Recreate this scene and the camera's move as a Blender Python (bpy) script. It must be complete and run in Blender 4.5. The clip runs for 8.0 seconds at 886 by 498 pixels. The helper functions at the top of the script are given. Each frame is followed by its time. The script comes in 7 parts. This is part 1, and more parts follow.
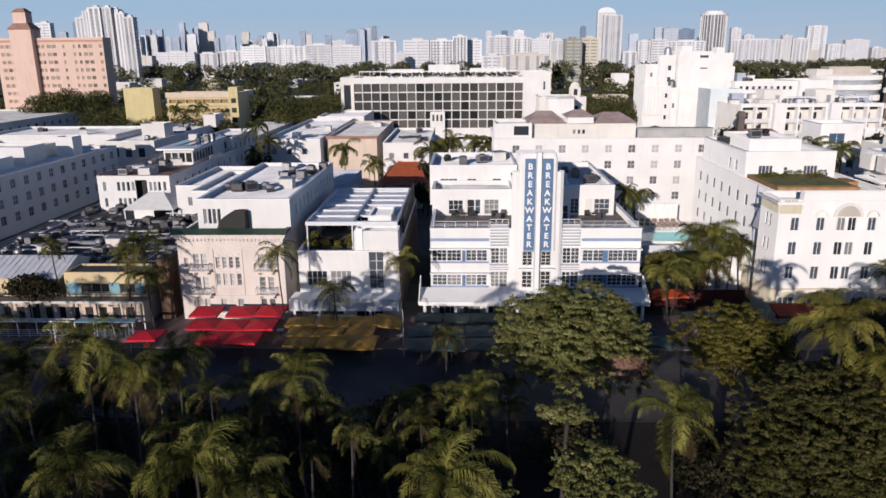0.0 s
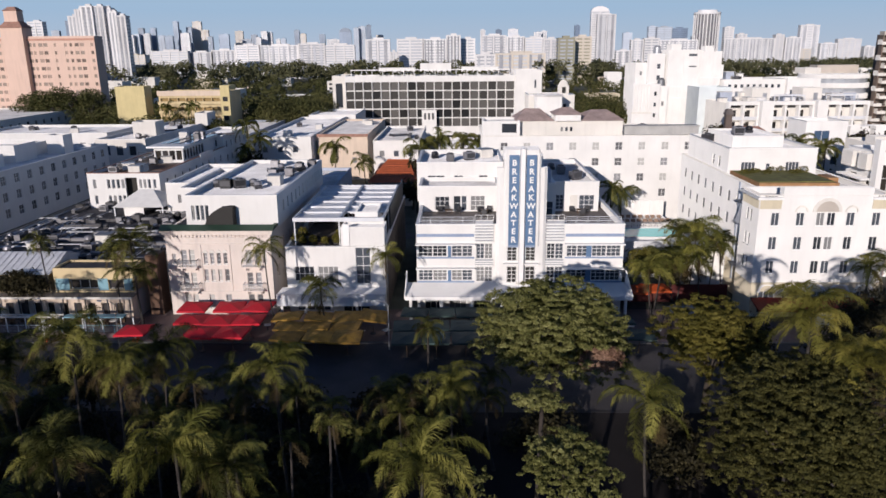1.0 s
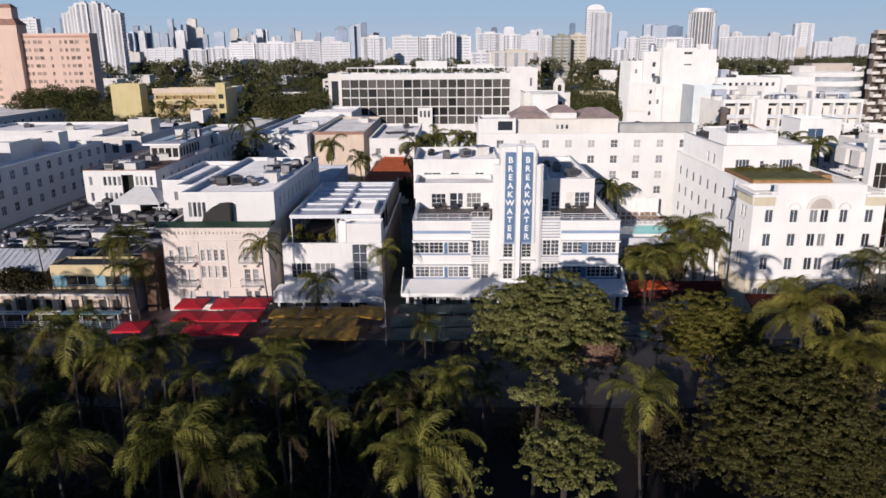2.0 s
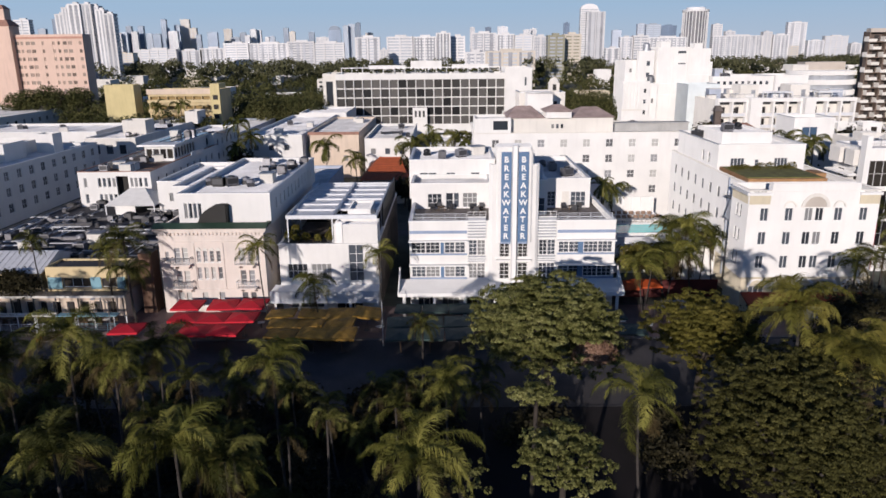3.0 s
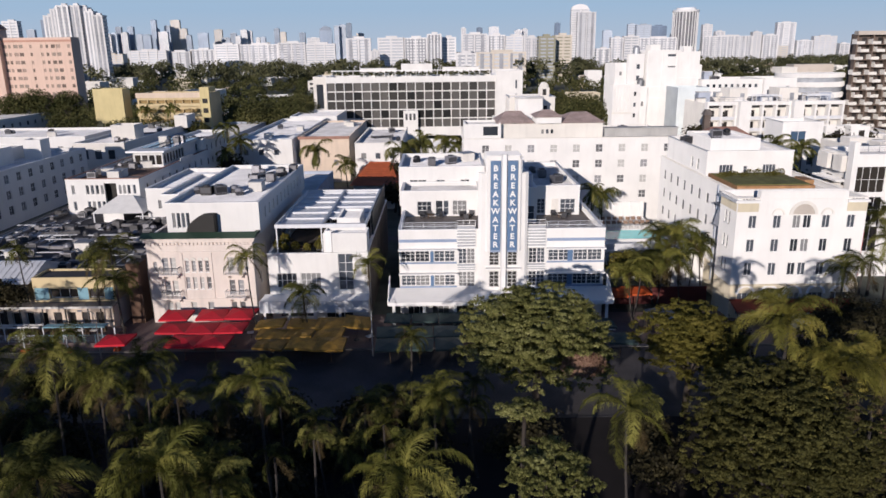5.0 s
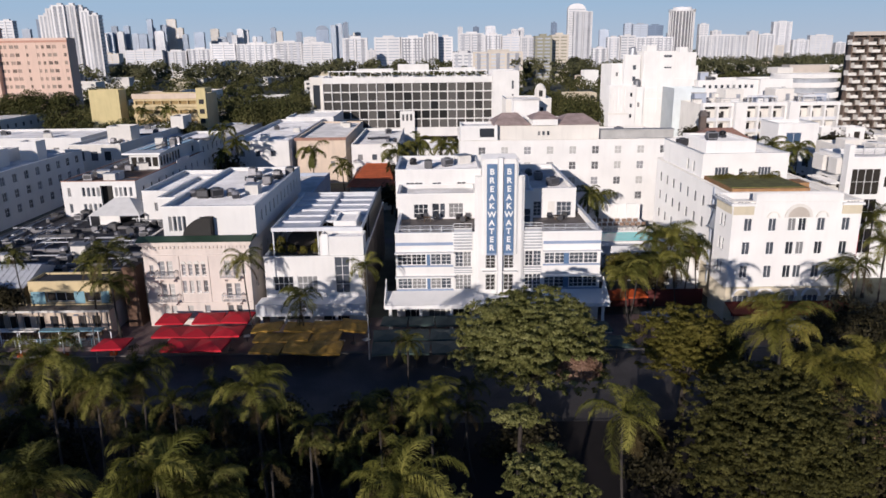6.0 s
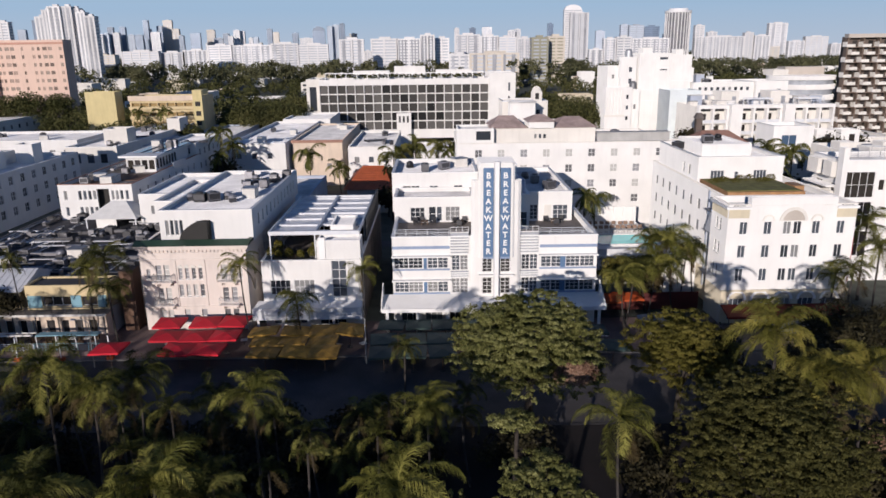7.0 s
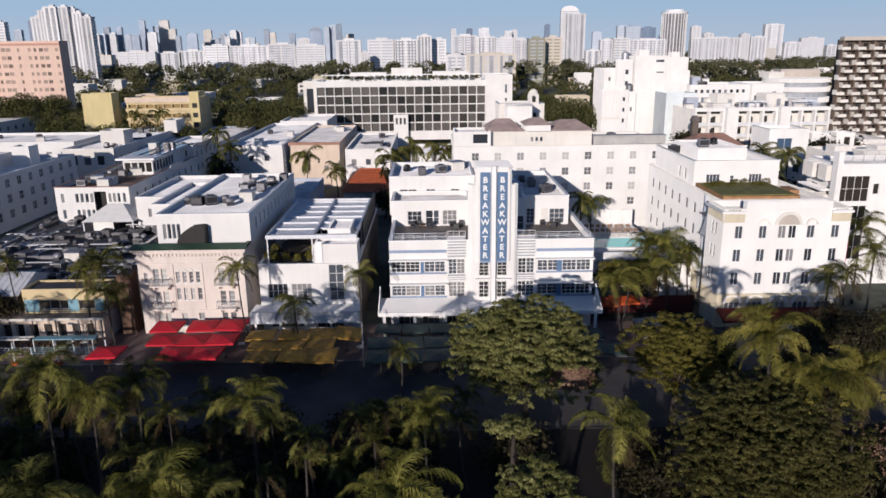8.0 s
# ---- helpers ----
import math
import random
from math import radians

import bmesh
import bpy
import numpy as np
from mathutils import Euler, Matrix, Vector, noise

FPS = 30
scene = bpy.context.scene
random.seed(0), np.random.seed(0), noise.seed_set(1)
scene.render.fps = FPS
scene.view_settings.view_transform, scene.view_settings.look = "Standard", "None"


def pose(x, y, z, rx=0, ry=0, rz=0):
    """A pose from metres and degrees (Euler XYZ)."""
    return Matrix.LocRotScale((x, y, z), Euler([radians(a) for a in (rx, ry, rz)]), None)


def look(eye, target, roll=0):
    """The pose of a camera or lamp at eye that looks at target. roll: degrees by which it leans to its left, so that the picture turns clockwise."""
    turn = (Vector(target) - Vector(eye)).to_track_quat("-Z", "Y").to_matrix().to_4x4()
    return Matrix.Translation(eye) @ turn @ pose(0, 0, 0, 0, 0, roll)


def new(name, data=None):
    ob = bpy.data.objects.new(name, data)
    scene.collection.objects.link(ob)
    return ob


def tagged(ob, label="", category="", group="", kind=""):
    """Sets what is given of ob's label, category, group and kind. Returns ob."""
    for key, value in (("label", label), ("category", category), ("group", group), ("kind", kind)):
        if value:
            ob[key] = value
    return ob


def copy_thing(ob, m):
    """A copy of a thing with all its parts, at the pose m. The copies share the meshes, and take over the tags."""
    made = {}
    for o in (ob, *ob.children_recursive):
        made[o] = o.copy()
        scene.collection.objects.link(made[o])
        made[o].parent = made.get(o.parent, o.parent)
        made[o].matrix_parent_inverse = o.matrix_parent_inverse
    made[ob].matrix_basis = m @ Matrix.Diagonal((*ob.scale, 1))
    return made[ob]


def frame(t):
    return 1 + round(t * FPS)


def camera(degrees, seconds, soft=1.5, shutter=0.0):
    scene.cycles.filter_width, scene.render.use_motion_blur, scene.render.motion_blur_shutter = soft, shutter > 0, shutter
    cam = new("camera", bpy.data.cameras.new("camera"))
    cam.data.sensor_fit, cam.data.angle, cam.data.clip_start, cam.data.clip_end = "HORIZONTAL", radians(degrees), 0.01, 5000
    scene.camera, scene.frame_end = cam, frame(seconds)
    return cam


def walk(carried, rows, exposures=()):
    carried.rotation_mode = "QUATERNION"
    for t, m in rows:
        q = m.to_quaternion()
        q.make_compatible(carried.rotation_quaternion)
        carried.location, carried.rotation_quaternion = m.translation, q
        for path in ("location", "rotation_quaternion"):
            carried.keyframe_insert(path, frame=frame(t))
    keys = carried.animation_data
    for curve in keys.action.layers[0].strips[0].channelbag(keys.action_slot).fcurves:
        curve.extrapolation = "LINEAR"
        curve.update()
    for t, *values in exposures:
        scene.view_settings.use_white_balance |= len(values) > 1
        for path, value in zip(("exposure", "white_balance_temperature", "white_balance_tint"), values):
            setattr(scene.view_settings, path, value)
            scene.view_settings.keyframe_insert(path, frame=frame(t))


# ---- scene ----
cam = camera(63.5, 8.0, soft=1.6)
PATH = [
    (0, (0.454, 1.415, 33.242), (0.39, 3.343, 32.712), -0.5),
    (0.5, (1.407, 0.874, 33.19), (1.35, 2.801, 32.658), -0.4),
    (1, (1.653, 0.32, 33.093), (1.603, 2.248, 32.56), -0.5),
    (1.5, (1.632, -0.117, 33.042), (1.588, 1.809, 32.506), -0.4),
    (3, (1.382, -0.182, 33.081), (1.358, 1.745, 32.542), -0.6),
    (3.5, (1.395, -0.01, 33.288), (1.377, 1.916, 32.749), -0.6),
    (4, (1.519, 0.13, 33.507), (1.507, 2.056, 32.967), -0.7),
    (4.5, (1.646, 0.199, 33.797), (1.639, 2.125, 33.259), -0.7),
    (6, (1.795, 0.252, 34.613), (1.801, 2.177, 34.072), -0.7),
    (6.5, (1.805, 0.217, 34.819), (1.815, 2.143, 34.279), -0.7),
    (7, (1.811, 0.154, 35.003), (1.826, 2.08, 34.464), -0.7),
    (7.5, (1.815, 0.055, 35.221), (1.834, 1.981, 34.681), -0.7),
    (8, (1.79, -0.03, 35.505), (1.814, 1.897, 34.967), -0.6),
]
walk(cam, [(t, look(eye, target, roll)) for t, eye, target, roll in PATH], [(0, 0.0, 6620, 15), (8, 0.0, 6620, 15)])

# ---------------------------------------------------------------- light
SUN_TURN, SUN_UP = radians(198), radians(12.4)     # where the sun stands: turn from +y towards +x, and height
TO_SUN = Vector((math.sin(SUN_TURN) * math.cos(SUN_UP), math.cos(SUN_TURN) * math.cos(SUN_UP), math.sin(SUN_UP)))
world = bpy.data.worlds.new("sky")
scene.world = world
world.use_nodes = True
wn = world.node_tree.nodes
sky = wn.new("ShaderNodeTexSky")
sky.sky_type = "NISHITA"
sky.sun_disc = False
sky.sun_elevation, sky.sun_rotation = SUN_UP, SUN_TURN
sky.air_density, sky.dust_density, sky.ozone_density = 0.8, 0.0, 4.0
cool = wn.new("ShaderNodeMix")          # the clear blue of a washed winter sky
cool.data_type, cool.blend_type = "RGBA", "MULTIPLY"
cool.inputs["Factor"].default_value, cool.inputs["B"].default_value = 1.0, (1.07, 1.0, 1.07, 1)
world.node_tree.links.new(sky.outputs[0], cool.inputs["A"])
world.node_tree.links.new(cool.outputs["Result"], wn["Background"].inputs[0])
wn["Background"].inputs[1].default_value = 0.085
sun_data = bpy.data.lights.new("sun", "SUN")
sun_data.energy, sun_data.angle, sun_data.color = 3.95, radians(0.53), (1.0, 0.94, 0.88)
sun = new("sun", sun_data)
sun.matrix_world = look((0, 0, 60), Vector((0, 0, 60)) - TO_SUN)

# far sky: a plain glowing band of clear sky behind the skyline
sky_far = bpy.data.materials.new("far_sky")
sky_far.use_nodes = True
fn, fl = sky_far.node_tree.nodes, sky_far.node_tree.links.new
fn.remove(fn["Principled BSDF"])
glow, at_z, sep, fade = fn.new("ShaderNodeEmission"), fn.new("ShaderNodeTexCoord"), fn.new("ShaderNodeSeparateXYZ"), fn.new("ShaderNodeValToRGB")
rise = fn.new("ShaderNodeMapRange")
rise.inputs["From Min"].default_value, rise.inputs["From Max"].default_value = 0, 800
fl(at_z.outputs["Object"], sep.inputs[0]), fl(sep.outputs["Z"], rise.inputs["Value"]), fl(rise.outputs[0], fade.inputs[0])
fade.color_ramp.elements[0].position, fade.color_ramp.elements[0].color = 0.0, (0.43, 0.52, 0.63, 1)
fade.color_ramp.elements[1].position, fade.color_ramp.elements[1].color = 1.0, (0.36, 0.54, 0.71, 1)
mid_c = fade.color_ramp.elements.new(0.35)
mid_c.color = (0.33, 0.49, 0.66, 1)
fl(fade.outputs[0], glow.inputs[0]), fl(glow.outputs[0], fn["Material Output"].inputs[0])
ring = [(4700 * math.sin(radians(a)), 4700 * math.cos(radians(a))) for a in range(-70, 71, 5)]
me = bpy.data.meshes.new("backdrop")
me.from_pydata([(x, y, z) for x, y in ring for z in (-20, 900)], [], [(2 * i, 2 * i + 2, 2 * i + 3, 2 * i + 1) for i in range(len(ring) - 1)])
me.materials.append(sky_far)
tagged(new("backdrop", me), "pale blue clear sky behind the skyline", "sky", kind="structure")

# ---------------------------------------------------------------- materials
def surface(name, rgb, rough=0.8, metal=0.0, vary=0.12, scale=0.35, fine=9.0, bump=0.15, streak=0.0, each=0.0, gloss=0.4, grit=0.0):
    """A painted, rendered or natural surface: broad patches, fine grain, rain streaks, and a change from object to object."""
    m = bpy.data.materials.new(name)
    m.use_nodes = True
    t = m.node_tree
    n, link = t.nodes, t.links.new
    p = n["Principled BSDF"]
    p.inputs["Roughness"].default_value, p.inputs["Metallic"].default_value = rough, metal
    p.inputs["Specular IOR Level"].default_value, p.inputs["Diffuse Roughness"].default_value = gloss, grit
    where = n.new("ShaderNodeTexCoord")

    def grain(size, detail, stretch=(1, 1, 1)):
        mp = n.new("ShaderNodeMapping")
        mp.inputs["Scale"].default_value = stretch
        link(where.outputs["Object"], mp.inputs[0])
        q = n.new("ShaderNodeTexNoise")
        q.inputs["Scale"].default_value, q.inputs["Detail"].default_value = size, detail
        link(mp.outputs[0], q.inputs["Vector"])
        return q.outputs["Fac"]

    def ramp(value, low, high, a=0.3, b=0.7):
        q = n.new("ShaderNodeMapRange")
        for key, v in zip(("From Min", "From Max", "To Min", "To Max"), (a, b, low, high)):
            q.inputs[key].default_value = v
        link(value, q.inputs["Value"])
        return q.outputs[0]

    def times(a, b):
        q = n.new("ShaderNodeMath")
        q.operation = "MULTIPLY"
        link(a, q.inputs[0]), link(b, q.inputs[1])
        return q.outputs[0]

    small = grain(fine, 4)
    f = times(ramp(grain(scale, 3), 1 - vary, 1 + vary * 0.5), ramp(small, 1 - vary * 0.6, 1 + vary * 0.4))
    if streak:
        f = times(f, ramp(grain(1.3, 3, (1, 1, 0.12)), 1 - streak, 1.0, 0.25, 0.5))
    if each:
        info = n.new("ShaderNodeObjectInfo")
        f = times(f, ramp(info.outputs["Random"], 1 - each, 1 + each, 0, 1))
    mix = n.new("ShaderNodeMix")
    mix.data_type, mix.blend_type = "RGBA", "MULTIPLY"
    mix.inputs["Factor"].default_value = 1.0
    mix.inputs["A"].default_value = (*rgb, 1)
    link(f, mix.inputs["B"])
    link(mix.outputs["Result"], p.inputs["Base Color"])
    if bump:
        bp = n.new("ShaderNodeBump")
        bp.inputs["Strength"].default_value, bp.inputs["Distance"].default_value = bump, 0.03
        link(small, bp.inputs["Height"])
        link(bp.outputs[0], p.inputs["Normal"])
    return m


def foliage(name, dark, mid, light, through_light=0.25, by="island", patch=0.5, speck=0.55):
    """Leaves: three greens picked leaf by leaf, some light coming through them."""
    m = bpy.data.materials.new(name)
    m.use_nodes = True
    t = m.node_tree
    n, link = t.nodes, t.links.new
    p, out = n["Principled BSDF"], n["Material Output"]
    if by == "island":
        pick = n.new("ShaderNodeNewGeometry").outputs["Random Per Island"]
    else:
        pick = n.new("ShaderNodeObjectInfo").outputs["Random"]
    where = n.new("ShaderNodeTexCoord")
    q = n.new("ShaderNodeTexNoise")
    q.inputs["Scale"].default_value, q.inputs["Detail"].default_value = patch, 3
    link(where.outputs["Object"], q.inputs["Vector"])
    add = n.new("ShaderNodeMath")
    add.operation = "MULTIPLY_ADD"
    add.inputs[1].default_value = speck
    link(pick, add.inputs[0])
    half = n.new("ShaderNodeMath")
    half.operation = "MULTIPLY_ADD"
    half.inputs[1].default_value, half.inputs[2].default_value = 1.1, -0.3 + (0.55 - speck) * 0.5
    link(q.outputs["Fac"], half.inputs[0])
    link(half.outputs[0], add.inputs[2])
    r = n.new("ShaderNodeValToRGB")
    r.color_ramp.elements[0].position, r.color_ramp.elements[0].color = 0.1, (*dark, 1)
    r.color_ramp.elements[1].position, r.color_ramp.elements[1].color = 0.95, (*light, 1)
    e = r.color_ramp.elements.new(0.5)
    e.color = (*mid, 1)
    link(add.outputs[0], r.inputs[0])
    link(r.outputs[0], p.inputs["Base Color"])
    p.inputs["Roughness"].default_value = 0.65
    p.inputs["Specular IOR Level"].default_value = 0.12
    tr = n.new("ShaderNodeBsdfTranslucent")
    link(r.outputs[0], tr.inputs[0])
    mx = n.new("ShaderNodeMixShader")
    mx.inputs[0].default_value = through_light
    link(p.outputs[0], mx.inputs[1]), link(tr.outputs[0], mx.inputs[2])
    link(mx.outputs[0], out.inputs[0])
    return m


def glazing(name, rgb, pale, share=0.25, rough=0.06):
    """Dark window glass in front of unlit rooms; some windows have pale blinds drawn behind it."""
    m = bpy.data.materials.new(name)
    m.use_nodes = True
    t = m.node_tree
    n, link = t.nodes, t.links.new
    p = n["Principled BSDF"]
    p.inputs["Roughness"].default_value, p.inputs["Specular IOR Level"].default_value = rough, 0.25
    info = n.new("ShaderNodeObjectInfo")
    r = n.new("ShaderNodeValToRGB")
    r.color_ramp.interpolation = "CONSTANT"
    r.color_ramp.elements[0].color = (*rgb, 1)
    r.color_ramp.elements[1].position, r.color_ramp.elements[1].color = 1 - share, (*pale, 1)
    e = r.color_ramp.elements.new((1 - share) * 0.5)
    e.color = (*[v * 2.2 for v in rgb], 1)
    link(info.outputs["Random"], r.inputs[0])
    link(r.outputs[0], p.inputs["Base Color"])
    return m


WHITE = surface("white_render", (0.78, 0.765, 0.74), vary=0.06, scale=0.25, streak=0.05, bump=0.12, grit=0.7)
WHITE_TRIM = surface("white_trim", (0.82, 0.81, 0.79), vary=0.05, bump=0.05, rough=0.6)
OFFWHITE = surface("offwhite_render", (0.74, 0.71, 0.66), vary=0.10, scale=0.2, streak=0.08, grit=0.7)
CREAM = surface("cream_render", (0.629, 0.561, 0.425), vary=0.08, streak=0.12, grit=0.7)
PINK = surface("pale_pink_render", (0.744, 0.67, 0.614), vary=0.06, scale=0.3, streak=0.12, grit=0.7)
PEACH = surface("peach_render", (0.70, 0.585, 0.475), vary=0.08, streak=0.1, grit=0.7)
SALMON = surface("salmon_render", (0.66, 0.475, 0.385), vary=0.08, scale=0.12, streak=0.1)
SALMON_DARK = surface("salmon_band", (0.48, 0.264, 0.2), vary=0.08)
YELLOW = surface("yellow_render", (0.57, 0.475, 0.245), vary=0.08, streak=0.12)
YELLOW_PALE = surface("pale_yellow_render", (0.60, 0.48, 0.28), vary=0.08, streak=0.12)
TEAL = surface("teal_paint", (0.176, 0.336, 0.4), vary=0.12, rough=0.55)
BLUE = surface("blue_paint", (0.0978, 0.178, 0.306), vary=0.10, scale=0.8, rough=0.5, bump=0.05)
BLUE_PALE = surface("faded_blue_paint", (0.26, 0.33, 0.46), vary=0.10, scale=0.8, rough=0.5)
GREY_BLUE = surface("blue_grey_render", (0.42, 0.46, 0.54), vary=0.10, streak=0.1)
BROWN_DARK = surface("dark_brown_concrete", (0.13, 0.10, 0.085), vary=0.15)
RIBBON_GREY = surface("pale_grey_ribbon_glass", (0.40, 0.42, 0.45), rough=0.2, vary=0.2, scale=0.5)
TILE_PALE = surface("faded_pink_roof_tiles", (0.52, 0.385, 0.335), vary=0.25, scale=0.6, fine=6)
AQUA_PALE = surface("pale_aqua_cladding", (0.70, 0.75, 0.75), vary=0.08, rough=0.4)
BROWN_LIGHT = surface("brown_precast_concrete", (0.19, 0.14, 0.11), vary=0.15)
# darkened yellow: the shade inside the galleries is put into this colour
OCHRE_SHADE = surface("gallery_shade_ochre", (0.30, 0.21, 0.09), vary=0.15)
BEIGE = surface("beige_balcony_concrete", (0.52, 0.46, 0.40), vary=0.1)
BROWN_WALL = surface("brown_render", (0.15, 0.085, 0.055), vary=0.15, streak=0.15)
ROOF = surface("grey_roof_membrane", (0.56, 0.55, 0.545), vary=0.3, scale=0.25, fine=3.0, bump=0.1, rough=0.9, gloss=0.2, grit=0.9)
ROOF_PALE = surface("pale_roof_membrane", (0.71, 0.70, 0.695), vary=0.22, scale=0.22, fine=3.0, bump=0.1, rough=0.85, gloss=0.2, grit=0.9)
SIDE_DARK = surface("dark_streaked_render", (0.16, 0.135, 0.125), vary=0.3, scale=0.4, streak=0.3)
ROOF_DARK = surface("tar_roof", (0.065, 0.063, 0.070), vary=0.35, scale=0.3, fine=4.0, bump=0.2, rough=0.9)
DECK = surface("weathered_deck_boards", (0.22, 0.19, 0.17), vary=0.2, scale=1.2)
DECK_ORANGE = surface("orange_timber_deck", (0.40, 0.22, 0.10), vary=0.25, scale=1.0)
TILE_ORANGE = surface("orange_clay_tile", (0.50, 0.115, 0.04), vary=0.18, scale=0.8, rough=0.7)
TILE_BROWN = surface("brown_roof_tiles", (0.36, 0.20, 0.15), vary=0.25, scale=0.8, fine=6)
TILE_GREEN = surface("dark_green_glazed_tiles", (0.035, 0.07, 0.045), vary=0.25, rough=0.45)
METAL = surface("galvanised_metal", (0.34, 0.35, 0.37), rough=0.45, metal=0.4, vary=0.2, scale=1.5, each=0.5, bump=0.03)
METAL_DARK = surface("dark_metal", (0.06, 0.06, 0.065), rough=0.5, metal=0.2, vary=0.25, each=0.4, bump=0.03)
METAL_ROOF = surface("weathered_roof_plant_metal", (0.21, 0.205, 0.215), rough=0.38, metal=0.45, vary=0.3, scale=1.5, each=0.9, bump=0.03)
METAL_WHITE = surface("white_metal_roofing", (0.66, 0.67, 0.69), rough=0.45, vary=0.1, scale=0.8)
GLASS = glazing("window_glass", (0.035, 0.04, 0.048), (0.22, 0.22, 0.22), 0.25)
GLASS_DARK = glazing("dark_window_glass", (0.022, 0.02, 0.02), (0.04, 0.035, 0.03), 0.3)
GLASS_SHADE = glazing("shaded_side_glass", (0.11, 0.115, 0.12), (0.22, 0.22, 0.22), 0.3, 0.25)
GLASS_SCREEN = glazing("shaded_balcony_glass", (0.05, 0.047, 0.044), (0.02, 0.02, 0.02), 0.12, 0.2)
GLASS_SOFT = glazing("small_curtained_windows", (0.16, 0.12, 0.10), (0.30, 0.24, 0.20), 0.4, 0.2)
GLASS_BLUE = glazing("blue_tinted_glass", (0.06, 0.10, 0.16), (0.12, 0.17, 0.24), 0.4)
GLASS_PALE = glazing("windows_with_pale_curtains", (0.13, 0.13, 0.135), (0.46, 0.45, 0.43), 0.45, 0.15)
# near-black stands in for the darkness of rooms, openings and covered places
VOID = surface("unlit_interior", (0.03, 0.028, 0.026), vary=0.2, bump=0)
ASPHALT = surface("asphalt", (0.078, 0.071, 0.072), vary=0.3, scale=0.25, fine=6, rough=0.9)
PAVING = surface("pinkish_pavement", (0.19, 0.135, 0.125), vary=0.2, scale=0.5, fine=5)
KERB = surface("concrete_kerb", (0.15, 0.14, 0.135), vary=0.15)
CONCRETE = surface("concrete", (0.45, 0.44, 0.42), vary=0.18, streak=0.1)
LAND = surface("mixed_town_ground", (0.10, 0.11, 0.085), vary=0.5, scale=0.02, fine=0.4, bump=0.05, rough=0.95)
# near-black purple brown: the deep tree shade is put into the ground colour
GRASS = surface("shaded_park_soil_and_grass", (0.015, 0.011, 0.011), vary=0.4, scale=0.3, fine=14, bump=0.5, rough=0.95)
WATER = surface("pool_water", (0.10, 0.55, 0.56), rough=0.12, vary=0.1, scale=0.6, fine=2, bump=0.05, gloss=0.3, grit=0.6)
SEA = surface("bay_water", (0.08, 0.13, 0.19), rough=0.3, vary=0.15, scale=0.01, bump=0.0)
CANVAS_RED = surface("red_canvas", (0.496, 0.0096, 0.024), vary=0.12, scale=1.0, rough=0.75, each=0.1)
# strong patches in the ochre imitate the broken tree shade on the parasols
CANVAS_OCHRE = surface("mottled_ochre_canvas", (0.312, 0.176, 0.026), vary=0.45, scale=0.9, rough=0.75, each=0.22)
CANVAS_GREEN = surface("dark_green_canvas", (0.035, 0.065, 0.062), vary=0.15, scale=1.0, rough=0.7, each=0.15)
CANVAS_ORANGE = surface("orange_canvas", (0.434, 0.07, 0.014), vary=0.12, scale=1.0, rough=0.75, each=0.1)
CANVAS_WHITE = surface("off_white_canvas", (0.78, 0.76, 0.72), vary=0.08, scale=0.8, rough=0.75)
# pale cloth taken down to grey: the pavement shade is in its colour
CANVAS_GREY = surface("shaded_white_canvas", (0.24, 0.25, 0.28), vary=0.1, scale=0.8, rough=0.7)
LOUVRE = surface("grey_louvre_backing", (0.36, 0.37, 0.39), vary=0.15)
WOOD = surface("dark_timber", (0.12, 0.075, 0.045), vary=0.25, scale=2)
RED_SIGN = surface("red_sign_panel", (0.45, 0.05, 0.05), vary=0.1)
BARK = surface("palm_bark", (0.050, 0.043, 0.039), vary=0.3, scale=1.5, fine=10, bump=0.5, rough=0.95)
BARK_TREE = surface("tree_bark", (0.050, 0.040, 0.033), vary=0.3, scale=1.5, fine=10, bump=0.5, rough=0.95)
# sun and shade are put into the frond tones: dark green, bright yellow
FROND = foliage("palm_frond", (0.0084, 0.01008, 0.00252), (0.044, 0.048, 0.010), (0.22, 0.21, 0.058), 0.2, "object", 0.7)
FROND_SUNLIT_YELLOW = foliage("sunlit_yellow_palm_frond", (0.0252, 0.02688, 0.00588), (0.110, 0.112, 0.023), (0.31, 0.285, 0.072), 0.25, "object", 0.7)
FROND_GOLD = foliage("golden_palm_frond", (0.044, 0.042, 0.009), (0.150, 0.140, 0.028), (0.36, 0.30, 0.075), 0.3, "object", 0.7)
FROND_FAR = foliage("upright_palm_frond", (0.036, 0.040, 0.010), (0.098, 0.102, 0.025), (0.22, 0.20, 0.06), 0.25, "object", 0.7)
FROND_DRY = foliage("dry_palm_frond", (0.036, 0.0252, 0.0115), (0.072, 0.0518, 0.0216), (0.122, 0.09, 0.0432), 0.2, "object", 0.7)
LEAF = foliage("glossy_leaf", (0.042, 0.045, 0.012), (0.138, 0.140, 0.042), (0.32, 0.31, 0.125), 0.2, speck=0.45)
LEAF_MID = foliage("deep_green_leaf", (0.022, 0.0225, 0.007), (0.058, 0.056, 0.016), (0.122, 0.112, 0.034), 0.15, speck=0.45)
LEAF_OLIVE = foliage("olive_leaf", (0.040, 0.037, 0.008), (0.105, 0.094, 0.019), (0.19, 0.158, 0.038), 0.2, speck=0.4)
# purple-brown darks: shade under the park trees is put into these leaf colours
LEAF_DARK = foliage("shade_dark_leaf", (0.018, 0.016, 0.009), (0.033, 0.029, 0.015), (0.062, 0.053, 0.024), 0.15)
LEAF_BROWN = foliage("dead_brown_leaf", (0.12, 0.065, 0.042), (0.23, 0.135, 0.092), (0.32, 0.21, 0.15), 0.15)
